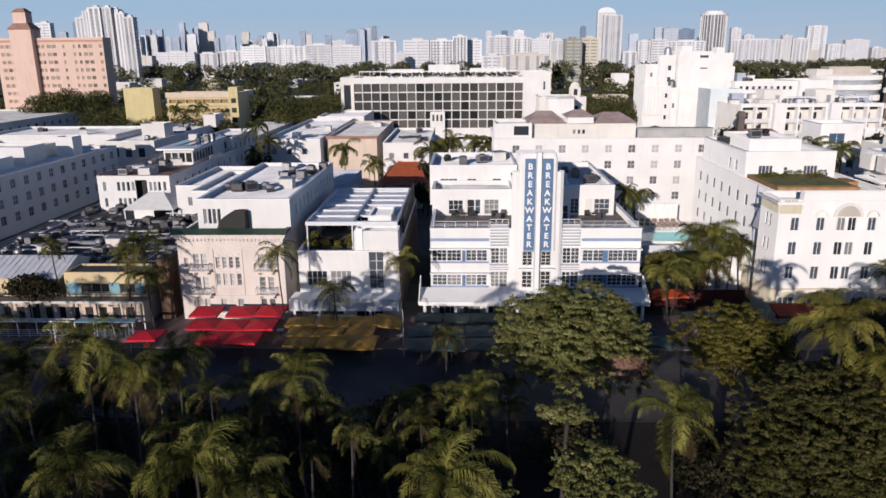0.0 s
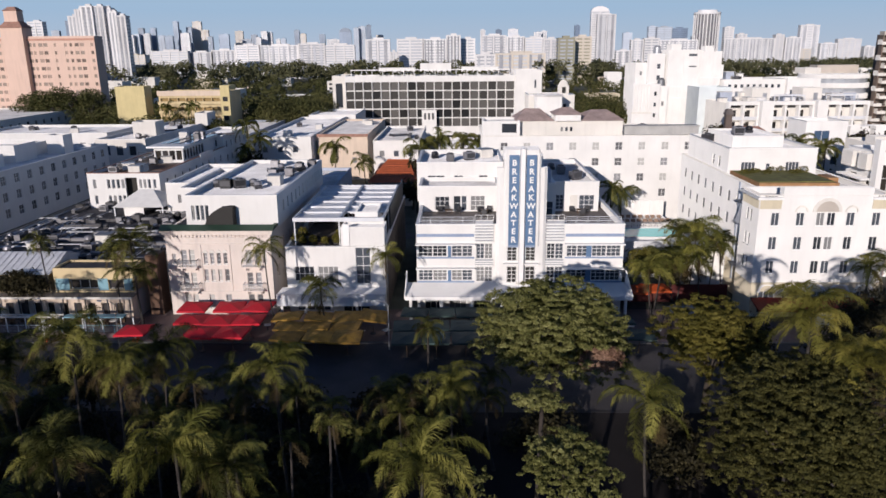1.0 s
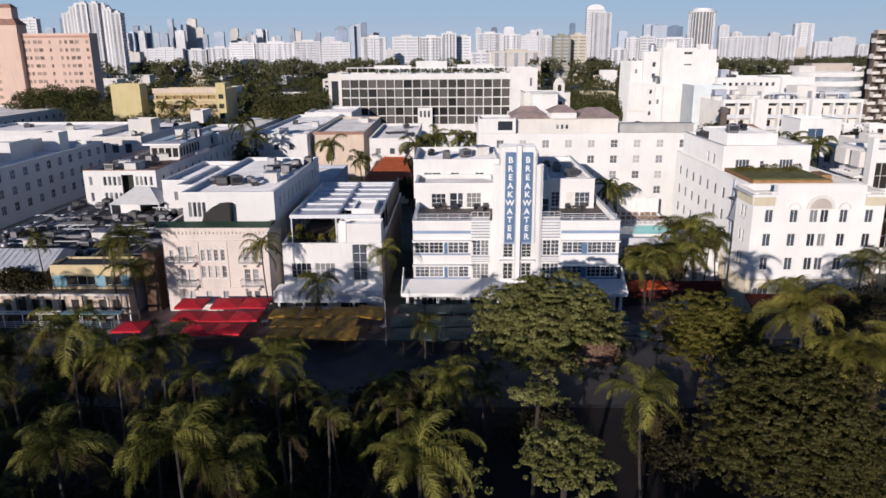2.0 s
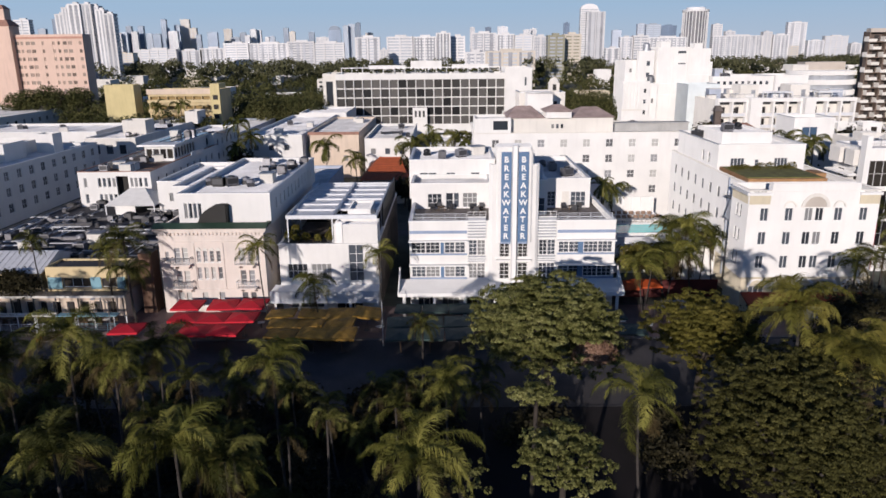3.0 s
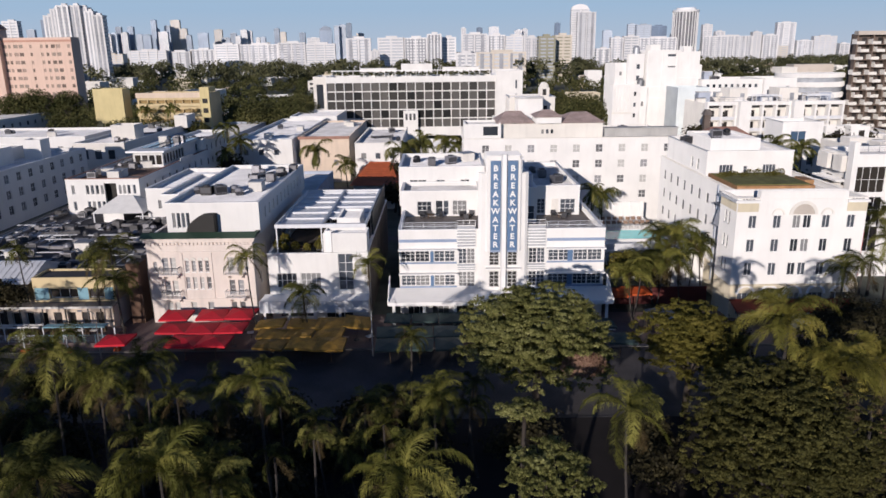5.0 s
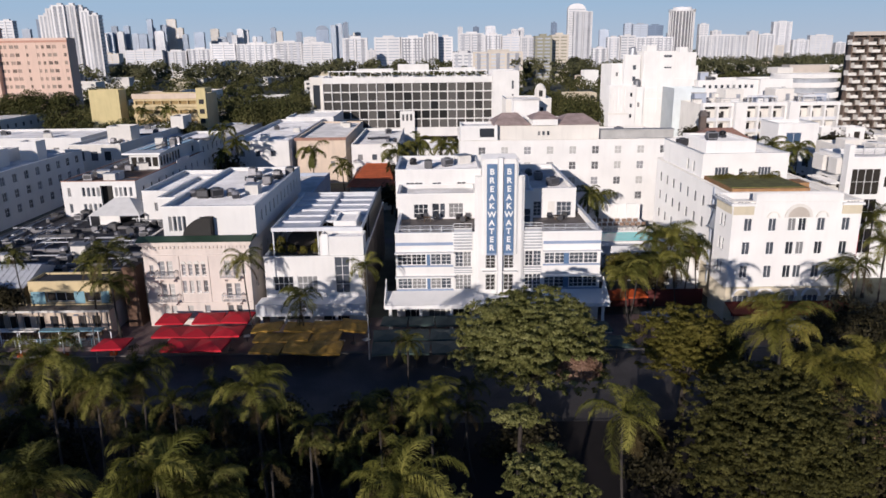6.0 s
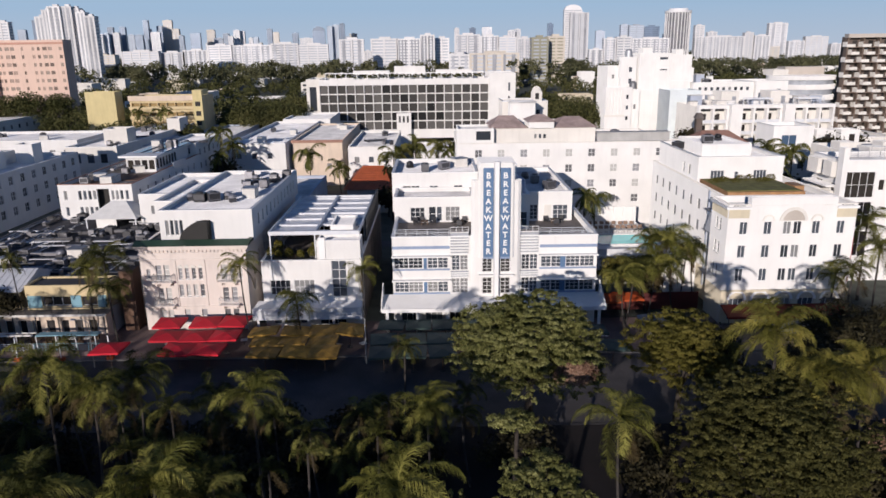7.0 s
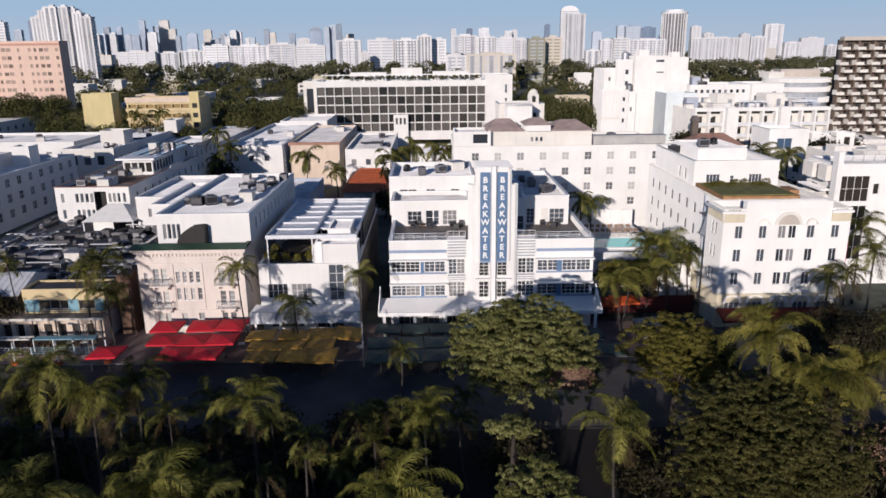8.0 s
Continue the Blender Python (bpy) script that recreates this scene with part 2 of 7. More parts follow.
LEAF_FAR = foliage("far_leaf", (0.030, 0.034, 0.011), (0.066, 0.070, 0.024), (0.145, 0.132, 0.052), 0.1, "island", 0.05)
# paler than the nearer leaves: distance haze is put into these greens
LEAF_HAZE = foliage("haze_pale_leaf", (0.042, 0.046, 0.022), (0.085, 0.088, 0.043), (0.165, 0.155, 0.082), 0.1, "island", 0.03)
SEDUM = surface("green_roof_planting", (0.19, 0.18, 0.05), vary=0.35, scale=0.8, fine=8, bump=0.4)
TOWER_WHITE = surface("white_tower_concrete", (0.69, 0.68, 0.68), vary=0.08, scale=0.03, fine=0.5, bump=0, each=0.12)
# lightened blue grey: the haze before downtown is put into this colour
TOWER_GREY = surface("hazed_grey_tower", (0.45, 0.50, 0.57), vary=0.1, scale=0.03, fine=0.5, bump=0, each=0.25)
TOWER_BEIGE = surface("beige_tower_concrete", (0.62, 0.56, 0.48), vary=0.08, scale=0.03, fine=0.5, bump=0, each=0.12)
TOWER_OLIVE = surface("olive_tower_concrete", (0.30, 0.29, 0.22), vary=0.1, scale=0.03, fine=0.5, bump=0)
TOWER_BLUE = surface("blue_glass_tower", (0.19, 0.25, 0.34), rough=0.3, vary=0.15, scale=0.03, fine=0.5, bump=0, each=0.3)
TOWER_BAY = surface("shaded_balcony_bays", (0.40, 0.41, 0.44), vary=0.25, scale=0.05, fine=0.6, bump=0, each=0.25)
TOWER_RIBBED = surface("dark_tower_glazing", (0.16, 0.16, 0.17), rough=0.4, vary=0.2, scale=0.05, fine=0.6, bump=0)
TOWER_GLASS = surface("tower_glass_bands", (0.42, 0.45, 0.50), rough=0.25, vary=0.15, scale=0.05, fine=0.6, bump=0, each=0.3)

# ---------------------------------------------------------------- building helpers
PLACED = {}                      # world pose of everything made
UNIT = Matrix.Identity(4)


class Build:
    """Collects boxes, panels and tubes as plain vertex and face lists."""

    def __init__(self):
        self.v, self.f = [], []

    def add(self, verts, faces, m=UNIT):
        k = len(self.v)
        self.v += [tuple(m @ Vector(p)) for p in verts]
        self.f += [tuple(i + k for i in q) for q in faces]
        return self

    def box(self, x0, x1, y0, y1, z0, z1, m=UNIT, taper=0.0):
        t = taper
        p = [(x0, y0, z0), (x1, y0, z0), (x1, y1, z0), (x0, y1, z0),
             (x0 + t, y0 + t, z1), (x1 - t, y0 + t, z1), (x1 - t, y1 - t, z1), (x0 + t, y1 - t, z1)]
        return self.add(p, [(3, 2, 1, 0), (4, 5, 6, 7), (0, 1, 5, 4), (1, 2, 6, 5), (2, 3, 7, 6), (3, 0, 4, 7)], m)

    def prism(self, outline, z0, z1, m=UNIT):
        n = len(outline)
        p = [(x, y, z0) for x, y in outline] + [(x, y, z1) for x, y in outline]
        return self.add(p, [tuple(range(n))[::-1], tuple(range(n, 2 * n))] +
                        [(i, (i + 1) % n, n + (i + 1) % n, n + i) for i in range(n)], m)

    def tube(self, points, radii, sides=8, m=UNIT):
        pts = [Vector(p) for p in points]
        rings = []
        for i, p in enumerate(pts):
            d = (pts[min(i + 1, len(pts) - 1)] - pts[max(i - 1, 0)]).normalized()
            a = d.orthogonal().normalized() if abs(d.z) < 0.99 else Vector((1, 0, 0))
            a = (a - d * a.dot(d)).normalized()
            b = d.cross(a)
            rings.append([p + (a * math.cos(2 * math.pi * k / sides) + b * math.sin(2 * math.pi * k / sides)) * radii[i] for k in range(sides)])
        v = [tuple(q) for r in rings for q in r]
        f = [(i * sides + k, i * sides + (k + 1) % sides, (i + 1) * sides + (k + 1) % sides, (i + 1) * sides + k)
             for i in range(len(rings) - 1) for k in range(sides)]
        f += [tuple(range(sides))[::-1], tuple(range(len(v) - sides, len(v)))]
        return self.add(v, f, m)

    def panel(self, m, w, z0, z1, thick, holes):
        """A wall w wide from z0 to z1 with openings (u0, u1, a, b) cut through it; outside is local -y."""
        us = sorted({0, w, *[h[0] for h in holes], *[h[1] for h in holes]})
        zs = sorted({z0, z1, *[h[2] for h in holes], *[h[3] for h in holes]})
        for i in range(len(us) - 1):
            for j in range(len(zs) - 1):
                a, b, c, d = us[i], us[i + 1], zs[j], zs[j + 1]
                if not any(h[0] < b - 1e-6 and h[1] > a + 1e-6 and h[2] < d - 1e-6 and h[3] > c + 1e-6 for h in holes):
                    self.add([(a, 0, c), (b, 0, c), (b, 0, d), (a, 0, d), (a, thick, c), (b, thick, c), (b, thick, d), (a, thick, d)],
                             [(0, 1, 2, 3), (7, 6, 5, 4), (0, 4, 5, 1), (3, 2, 6, 7), (0, 3, 7, 4), (1, 5, 6, 2)], m)
        return self

    def weld(self):
        """Joins corners that lie on one another, so that touching pieces become one."""
        at, new_i, out = {}, [], []
        for p in self.v:
            k = (round(p[0], 3), round(p[1], 3), round(p[2], 3))
            if k not in at:
                at[k] = len(out)
                out.append(p)
            new_i.append(at[k])
        seen, faces = {}, []
        for q in self.f:
            q = tuple(new_i[i] for i in q)
            k = tuple(sorted(q))
            seen[k] = seen.get(k, 0) + 1
            faces.append((k, q))
        self.v, self.f = out, [q for k, q in faces if seen[k] == 1]
        return self

    def mesh(self, name, material, smooth=False):
        me = bpy.data.meshes.new(name)
        me.from_pydata(self.v, [], self.f)
        me.materials.append(material)
        if smooth:
            me.polygons.foreach_set("use_smooth", [True] * len(me.polygons))
        me.update()
        return me


def thing(name, label, category, at=(0, 0, 0), group="", kind=""):
    ob = new(name)
    ob.matrix_basis = Matrix.Translation(at)
    PLACED[ob] = ob.matrix_basis.copy()
    return tagged(ob, label, category, group, kind)


def solid(name, me, label, category, m=UNIT, group="", kind=""):
    ob = new(name, me)
    ob.matrix_basis = m
    PLACED[ob] = m.copy()
    return tagged(ob, label, category, group, kind)


def part(name, me, parent, m=UNIT, label=""):
    ob = new(name, me)
    ob.parent = parent
    ob.matrix_parent_inverse = PLACED[parent].inverted()
    ob.matrix_basis = m
    PLACED[ob] = m.copy()
    return tagged(ob, label)


def built(name, b, material, parent, label="", smooth=False):
    return part(name, b.mesh(name, material, smooth), parent, UNIT, label)


def shift(x=0, y=0, z=0, turn=0, lean=0, size=1.0):
    return Matrix.Translation((x, y, z)) @ Matrix.Rotation(radians(turn), 4, "Z") @ Matrix.Rotation(radians(lean), 4, "Y") @ Matrix.Diagonal((size, size, size, 1))


# ---- windows
WINDOWS = {}


def window(parent, m, w, h, cols=1, rows=1, frame_mat=None, glass=None, far=False, inset=0.14, sill=False):
    """A window in an opening: frame with glazing bars, and its pane. m: the opening's lower left corner, outside is local -y."""
    frame_mat, glass = frame_mat or WHITE_TRIM, glass or GLASS
    key = (round(w, 2), round(h, 2), cols, rows, frame_mat.name, glass.name, far, sill)
    if key not in WINDOWS:
        e = 0.05 if w < 2.5 else 0.07
        fr = Build()
        if not far:
            q = 0.03
            cuts = []
            for c in range(cols):
                a = e if c == 0 else w * c / cols + q
                b = w - e if c == cols - 1 else w * (c + 1) / cols - q
                for r in range(rows):
                    cuts.append((a, b, e if r == 0 else h * r / rows + 0.025, h - e if r == rows - 1 else h * (r + 1) / rows - 0.025))
            fr.panel(shift(0, inset, 0), w, 0, h, 0.08, cuts).weld()
        if sill:
            fr.box(-0.06, w + 0.06, -0.10, inset, -0.09, -0.005)
        pn = Build().box(0.002, w - 0.002, inset + 0.035, inset + 0.045, 0.002, h - 0.002)
        WINDOWS[key] = (fr.mesh("window", frame_mat) if fr.v else None, pn.mesh("pane", glass))
    a, b = WINDOWS[key]
    if a is None:
        return part("window", b, parent, m)
    ob = part("window", a, parent, m)
    part("pane", b, ob, m)
    return ob


def grid(us, zs, w, h, cols=1, rows=1):
    return [(u, z, w, h, cols, rows) for z in zs for u in us]


def spread(a, b, n):
    return [a + (b - a) * i / max(1, n - 1) for i in range(n)]


def side(face, x0, x1, y0, y1):
    """Pose and width of one outer wall of a block."""
    return {"front": (shift(x0, y0), x1 - x0), "right": (shift(x1, y0, 0, 90), y1 - y0),
            "left": (shift(x0, y1, 0, -90), y1 - y0), "back": (shift(x1, y1, 0, 180), x1 - x0)}[face]


def block(parent, x0, x1, y0, y1, z0, z1, wall_mat, roof_mat, windows=None, parapet=0.7, frame_mat=None, glass=None, far=False,
          inset=0.14, sill=False, coping=None, name="wall", thick=0.28, open_holes=None):
    """One storeyed block of a building: four walls with real openings, their windows, and a roof sunk behind a parapet."""
    windows, open_holes = windows or {}, open_holes or {}
    b = Build()
    t = thick
    for face in ("front", "right", "left", "back"):
        fx0, fx1, fy0, fy1 = x0, x1, y0, y1
        if face in ("right", "left"):
            fy0, fy1 = y0 + t, y1 - t
        m, w = side(face, fx0, fx1, fy0, fy1)
        specs = windows.get(face, [])
        holes = [(u, u + ww, z, z + hh) for u, z, ww, hh, c, r in specs] + open_holes.get(face, [])
        b.panel(m, w, z0, z1, t, holes)
    wall = built(name, b.weld(), wall_mat, parent)
    for face, specs in windows.items():
        fy0, fy1 = (y0 + t, y1 - t) if face in ("right", "left") else (y0, y1)
        m, w = side(face, x0, x1, fy0, fy1)
        for u, z, ww, hh, c, r in specs:
            window(parent, m @ shift(u, 0, z), ww, hh, c, r, frame_mat, glass, far, inset, sill)
    rb = Build().box(x0 + t + 0.004, x1 - t - 0.004, y0 + t + 0.004, y1 - t - 0.004, z1 - parapet - 0.25, z1 - parapet)
    built("roof", rb, roof_mat, parent)
    if coping:
        c = Build()
        o = 0.06
        c.box(x0 - o, x1 + o, y0 - o, y0 + t + o, z1 + 0.003, z1 + 0.12).box(x0 - o, x1 + o, y1 - t - o, y1 + o, z1 + 0.003, z1 + 0.12)
        c.box(x0 - o, x0 + t + o, y0 + t + o, y1 - t - o, z1 + 0.003, z1 + 0.12).box(x1 - t - o, x1 + o, y0 + t + o, y1 - t - o, z1 + 0.003, z1 + 0.12)
        built("coping", c, coping, parent)
    return wall


def rail(parent, points, height=1.0, posts=1.2, material=None, bars=3, name="railing"):
    """A railing along a line of points: posts and level bars, one part for each straight run."""
    for (xa, ya, za), (xb, yb, zb) in zip(points, points[1:]):
        d = Vector((xb - xa, yb - ya, 0))
        n = max(1, round(d.length / posts))
        turn = math.degrees(math.atan2(d.y, d.x))
        m = shift(xa, ya, za, turn)
        b = Build()
        for i in range(n + 1):
            u = d.length * i / n
            b.box(u - 0.025, u + 0.025, -0.025, 0.025, 0, height - 0.05, m)
        for k in range(bars):
            z = height * (1 - k / bars)
            b.box(0, d.length, -0.03, 0.03, z - 0.05, z, m) if k == 0 else b.box(0, d.length, -0.012, 0.012, z - 0.03, z, m)
        built(name, b, material or METAL_WHITE, parent)

# ---------------------------------------------------------------- plants
def frond_mesh(rise, bend, seed, material, length=3.3, hang=0.5, broad=1.0):
    """One palm leaf: an arching rib along +x with fine leaflets combed towards its tip and hanging on both sides."""
    rng = random.Random(seed)
    b = Build()
    n = 22
    pts, ang = [Vector((0, 0, 0))], []
    for i in range(n):
        s = i / n
        a = radians(rise - bend * s ** 1.2)
        ang.append(a)
        pts.append(pts[-1] + Vector((math.cos(a), 0, math.sin(a))) * (length / n))
    b.tube(pts[::3], [0.045 * (1 - 0.85 * i / 8) for i in range(len(pts[::3]))], 3)
    wave = rng.uniform(0, 6)
    for i in range(2, n):
        s = i / n
        ln = length * (0.08 + 0.22 * math.sin(math.pi * min(1, s * 0.86 + 0.14)) ** 0.7)
        a = ang[i]
        ahead = Vector((math.cos(a), 0, math.sin(a)))
        up = Vector((-math.sin(a), 0, math.cos(a)))
        for q in (-1, 1):
            droop = hang * (1.0 + 0.45 * math.sin(s * 9 + wave + q))
            for sub in ((0.0, 0.25, 0.5, 0.75) if broad < 2 else (0.0, 0.5)):
                p = pts[i] + ahead * (sub * length / n)
                out = (Vector((0, q, 0)) + ahead * rng.uniform(0.55, 1.25) + up * rng.uniform(-0.05, 0.3)).normalized()
                tip = (out * 0.8 + Vector((0, 0, -droop * rng.uniform(0.5, 2.0)))).normalized()
                l1 = ln * rng.uniform(0.55, 1.2)
                w = ahead * 0.0135 * broad + Vector((0, 0, rng.uniform(-0.012, 0.012)))
                mid = p + out * l1 * 0.45
                end = mid + tip * l1 * 0.62
                b.add([tuple(v) for v in (p - w, p + w, mid + w, mid - w, end)], [(0, 1, 2, 3), (3, 2, 4)])
    return b.mesh("frond", material)


FRONDS = {}
for tone, stuff, broad in (("green", FROND, 1), ("yellow", FROND_SUNLIT_YELLOW, 1), ("gold", FROND_GOLD, 1.2), ("dry", FROND_DRY, 1), ("far", FROND_FAR, 3)):
    FRONDS[tone] = [frond_mesh(76, 125, 1, stuff, hang=0.9, broad=broad), frond_mesh(60, 145, 2, stuff, hang=1.2, broad=broad), frond_mesh(38, 132, 3, stuff, hang=1.4, broad=broad),
                    frond_mesh(10, 98, 4, stuff, hang=1.2, broad=broad), frond_mesh(-24, 60, 5, stuff, hang=0.9, broad=broad)]


def palm(x, y, top, size=1.0, tone="green", seed=0, lean=0.8, fronds=17, thick=0.16, label="", dry=2, ground=0.0, group="palms"):
    """A palm: a curved ringed trunk and a crown of single fronds. top: height of the crown's heart."""
    rng = random.Random(seed * 7 + 3)
    turn = rng.uniform(0, 6.28)
    ox, oy = math.cos(turn) * lean, math.sin(turn) * lean
    ob = thing("palm_tree", label or "tall green palm with a slim grey trunk", "palm tree", (x + ox, y + oy, ground), group)
    n = 14
    pts = [(x + ox * (1 - s) ** 2, y + oy * (1 - s) ** 2, ground + (top - ground) * s) for s in (i / n for i in range(n + 1))]
    rad = [thick * (1.55 - 0.75 * min(1, i / n * 4) if i / n < 0.25 else 0.80 - 0.12 * i / n) * (1.06 if i % 2 else 0.97) for i in range(n + 1)]
    built("trunk", Build().tube(pts, rad, 8), BARK, ob, "", True)
    for i in range(fronds):
        level = i / (fronds - 1)
        kind = min(4, int(level * 4.99))
        turn = i * 137.5 + rng.uniform(-32, 32)
        tone_i = "dry" if i >= fronds - dry else tone
        if tone == "green" and tone_i == "green" and kind >= 3 and rng.random() < 0.3:
            tone_i = "yellow"
        m = Matrix.Translation((x, y, top)) @ Matrix.Rotation(radians(turn), 4, "Z") @ Matrix.Rotation(radians(rng.uniform(-20, 20)), 4, "Y") \
            @ Matrix.Rotation(radians(rng.uniform(-28, 28)), 4, "X") @ Matrix.Diagonal((*[size * rng.uniform(0.72, 1.12)] * 3, 1))
        part("frond", FRONDS[tone_i][kind], ob, m)
    return ob


def leaf_cloud(lobes, count, leaf, seed, material, name="crown", shell=0.28, flat=0.35, below=-0.5, long=1.7, tuft=0, clump=0.0):
    """Many single leaves spread through the outer layer of a group of lobes (x, y, z, rx, ry, rz)."""
    rng = np.random.default_rng(seed)
    weight = np.array([l[3] * l[4] + l[3] * l[5] for l in lobes])
    pick = rng.choice(len(lobes), count, p=weight / weight.sum())
    lob = np.array(lobes)[pick]
    d = rng.normal(size=(count, 3))
    d /= np.linalg.norm(d, axis=1)[:, None]
    d[:, 2] = np.where(d[:, 2] < below, -d[:, 2], d[:, 2])
    r = 1 - shell * rng.random(count) ** 1.6 + rng.normal(0, 0.035, count)
    c = lob[:, :3] + d * lob[:, 3:] * r[:, None]
    if tuft:
        # leaves gather in tufts round the ends of twigs
        hub = np.arange(count) // tuft * tuft
        spread_by = leaf * 1.5 * (tuft / 14) ** 0.5
        if clump:
            # each spray of foliage is a small flattened dome of leaves with a dark gap below it
            u = rng.normal(size=(count, 3))
            u /= np.linalg.norm(u, axis=1)[:, None]
            u[:, 2] = np.where(u[:, 2] < -0.15, -u[:, 2], u[:, 2])
            size_of = clump * rng.uniform(0.5, 1.5, (count, 3))[hub]
            c = c[hub] + u * size_of * rng.uniform(0.45, 1.2, count)[:, None] * np.array([1.1, 1.1, 0.45])
            d = u * 1.3 + d[hub] * 0.3
            flat = 0.12
        else:
            c = c[hub] + rng.normal(0, 1, (count, 3)) * spread_by * np.array([1.15, 1.15, 0.6])
            d = d[hub]
    nrm = d + rng.normal(0, flat + 0.25, (count, 3)) + np.array([0, 0, flat])
    nrm /= np.linalg.norm(nrm, axis=1)[:, None]
    t = np.cross(nrm, rng.normal(size=(count, 3)))
    t /= np.linalg.norm(t, axis=1)[:, None]
    s = np.cross(nrm, t)
    size = leaf * rng.uniform(0.65, 1.35, count)[:, None]
    a, b2 = t * size * long * 0.5, s * size * 0.5
    v = np.stack([c - a, c + b2 - a * 0.1, c + a - nrm * size * 0.25, c - b2 - a * 0.1], 1).reshape(-1, 3)
    me = bpy.data.meshes.new(name)
    f = np.arange(count * 4).reshape(-1, 4)
    me.from_pydata(v.tolist(), [], f.tolist())
    me.materials.append(material)
    me.update()
    return me


def lobes_of(x, y, z, rx, ry, rz, n, seed, small=0.42):
    """An uneven crown: one core and n bulges round its upper side."""
    rng = random.Random(seed)
    out = [(x, y, z, rx * 0.80, ry * 0.80, rz * 0.80)]
    for i in range(n):
        a, e = i * 2.399 + rng.uniform(-0.3, 0.3), math.asin(min(0.98, max(-0.62, -0.55 + 1.53 * (i + 0.5) / n)))
        k = small * rng.uniform(0.75, 1.25)
        dx, dy, dz = math.cos(a) * math.cos(e), math.sin(a) * math.cos(e), math.sin(e)
        q = 0.70 * rng.uniform(0.9, 1.12)
        out.append((x + dx * rx * q, y + dy * ry * q, z + dz * rz * q, rx * k, ry * k, rz * k * 0.85))
    return out


def tree(x, y, z, rx, ry, rz, count, leaf, material, label, seed, bulges=16, extra=None, name="tree", tuft=16, group="park trees", clump=0.0):
    """A broad tree: tapered trunk, limbs reaching into the crown, and the crown's leaves."""
    ob = thing(name, label, "tree", (x, y, 0), group)
    rng = random.Random(seed)
    fork = max(1.6, z - rz * 0.75)
    b = Build().tube([(x + rng.uniform(-.1, .1), y, -0.1), (x, y, fork * 0.5), (x + 0.1, y, fork)], [0.055 * rx + 0.12, 0.045 * rx + 0.09, 0.04 * rx + 0.07], 9)
    built("trunk", b, BARK_TREE, ob, "", True)
    for i in range(7 if count > 4000 else 4):
        a = i * (0.9 if count > 4000 else 1.57) + rng.uniform(-.2, .2)
        e = rng.uniform(0.35, 0.8)
        p = Vector((x + math.cos(a) * rx * e, y + math.sin(a) * ry * e, z + rz * rng.uniform(0.15, 0.6)))
        q = Vector((x, y, fork - 0.2)).lerp(p, 0.5) + Vector((0, 0, 0.3))
        built("limb", Build().tube([(x, y, fork - 0.3), tuple(q), tuple(p)], [0.035 * rx, 0.022 * rx, 0.008 * rx], 6), BARK_TREE, ob, "", True)
    lobes = lobes_of(x, y, z, rx, ry, rz, bulges, seed)
    part("crown", leaf_cloud(lobes, count, leaf, seed, material, tuft=tuft, clump=clump, below=-0.8), ob)
    for lob, n, mat_i, text in (extra or []):
        part("dead_branch", leaf_cloud([lob], n, leaf, seed + 9, mat_i, "dead_branch"), ob, UNIT, text)
    return ob

# ---------------------------------------------------------------- ground, road, pavements
g = Build()
g.add([(-6000, -1500, 0), (6000, -1500, 0), (6000, 6000, 0), (-6000, 6000, 0)], [(0, 1, 2, 3)])
solid("ground", g.mesh("ground", LAND), "flat town ground reaching to the horizon", "ground", kind="structure")
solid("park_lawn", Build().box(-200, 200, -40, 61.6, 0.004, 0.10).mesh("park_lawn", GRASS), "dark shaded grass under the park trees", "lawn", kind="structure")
solid("road", Build().box(-260, 260, 61.92, 78.2, 0.004, 0.03).mesh("road", ASPHALT), "grey asphalt street in tree shade", "road", kind="structure")
solid("kerb_park", Build().box(-260, 260, 61.62, 61.9, 0.004, 0.098).mesh("kerb_park", ASPHALT), "dark low kerb along the park", "kerb", kind="structure")
solid("kerb_hotels", Build().box(-260, 260, 78.22, 78.6, 0.004, 0.17).mesh("kerb_hotels", KERB), "pale concrete kerb along the hotels", "kerb", kind="structure")
solid("pavement", Build().box(-260, 260, 78.62, 89.5, 0.004, 0.16).mesh("pavement", PAVING), "pinkish concrete pavement before the hotels", "pavement", kind="structure")
solid("alley", Build().box(-260, 260, 127.2, 131.6, 0.004, 0.03).mesh("alley", ASPHALT), "narrow asphalt service alley behind the hotels", "road", kind="structure")
solid("avenue", Build().box(-500, 500, 168, 182, 0.004, 0.03).mesh("avenue", ASPHALT), "asphalt avenue between the hotel blocks", "road", kind="structure")

# ---------------------------------------------------------------- the white hotel with the blue sign tower
hotel = thing("hotel", "white art deco hotel with blue bands and tall sign tower", "hotel", (9, 88, 0))
HX0, HX1, HY0, HY1 = -4.0, 22.2, 88.0, 121.0
left_wins = [(u, z, w, 1.5, 3 if w > 1.5 else 2, 3) for z in (7.85, 4.65) for u, w in ((0.25, 1.78), (2.08, 1.78), (4.5, 1.28), (5.83, 1.28))]
right_wins = [(u, z, w, 1.5, 3 if w > 1.5 else 2, 3) for z in (7.85, 4.65) for u, w in ((19.05, 1.28), (20.38, 1.28), (22.25, 1.78), (24.08, 1.78))]
bay_wins = [(u, z, 1.0, 2.0, 2, 4) for z in (7.55, 4.45) for u in (7.62, 8.67, 16.55, 17.6)]
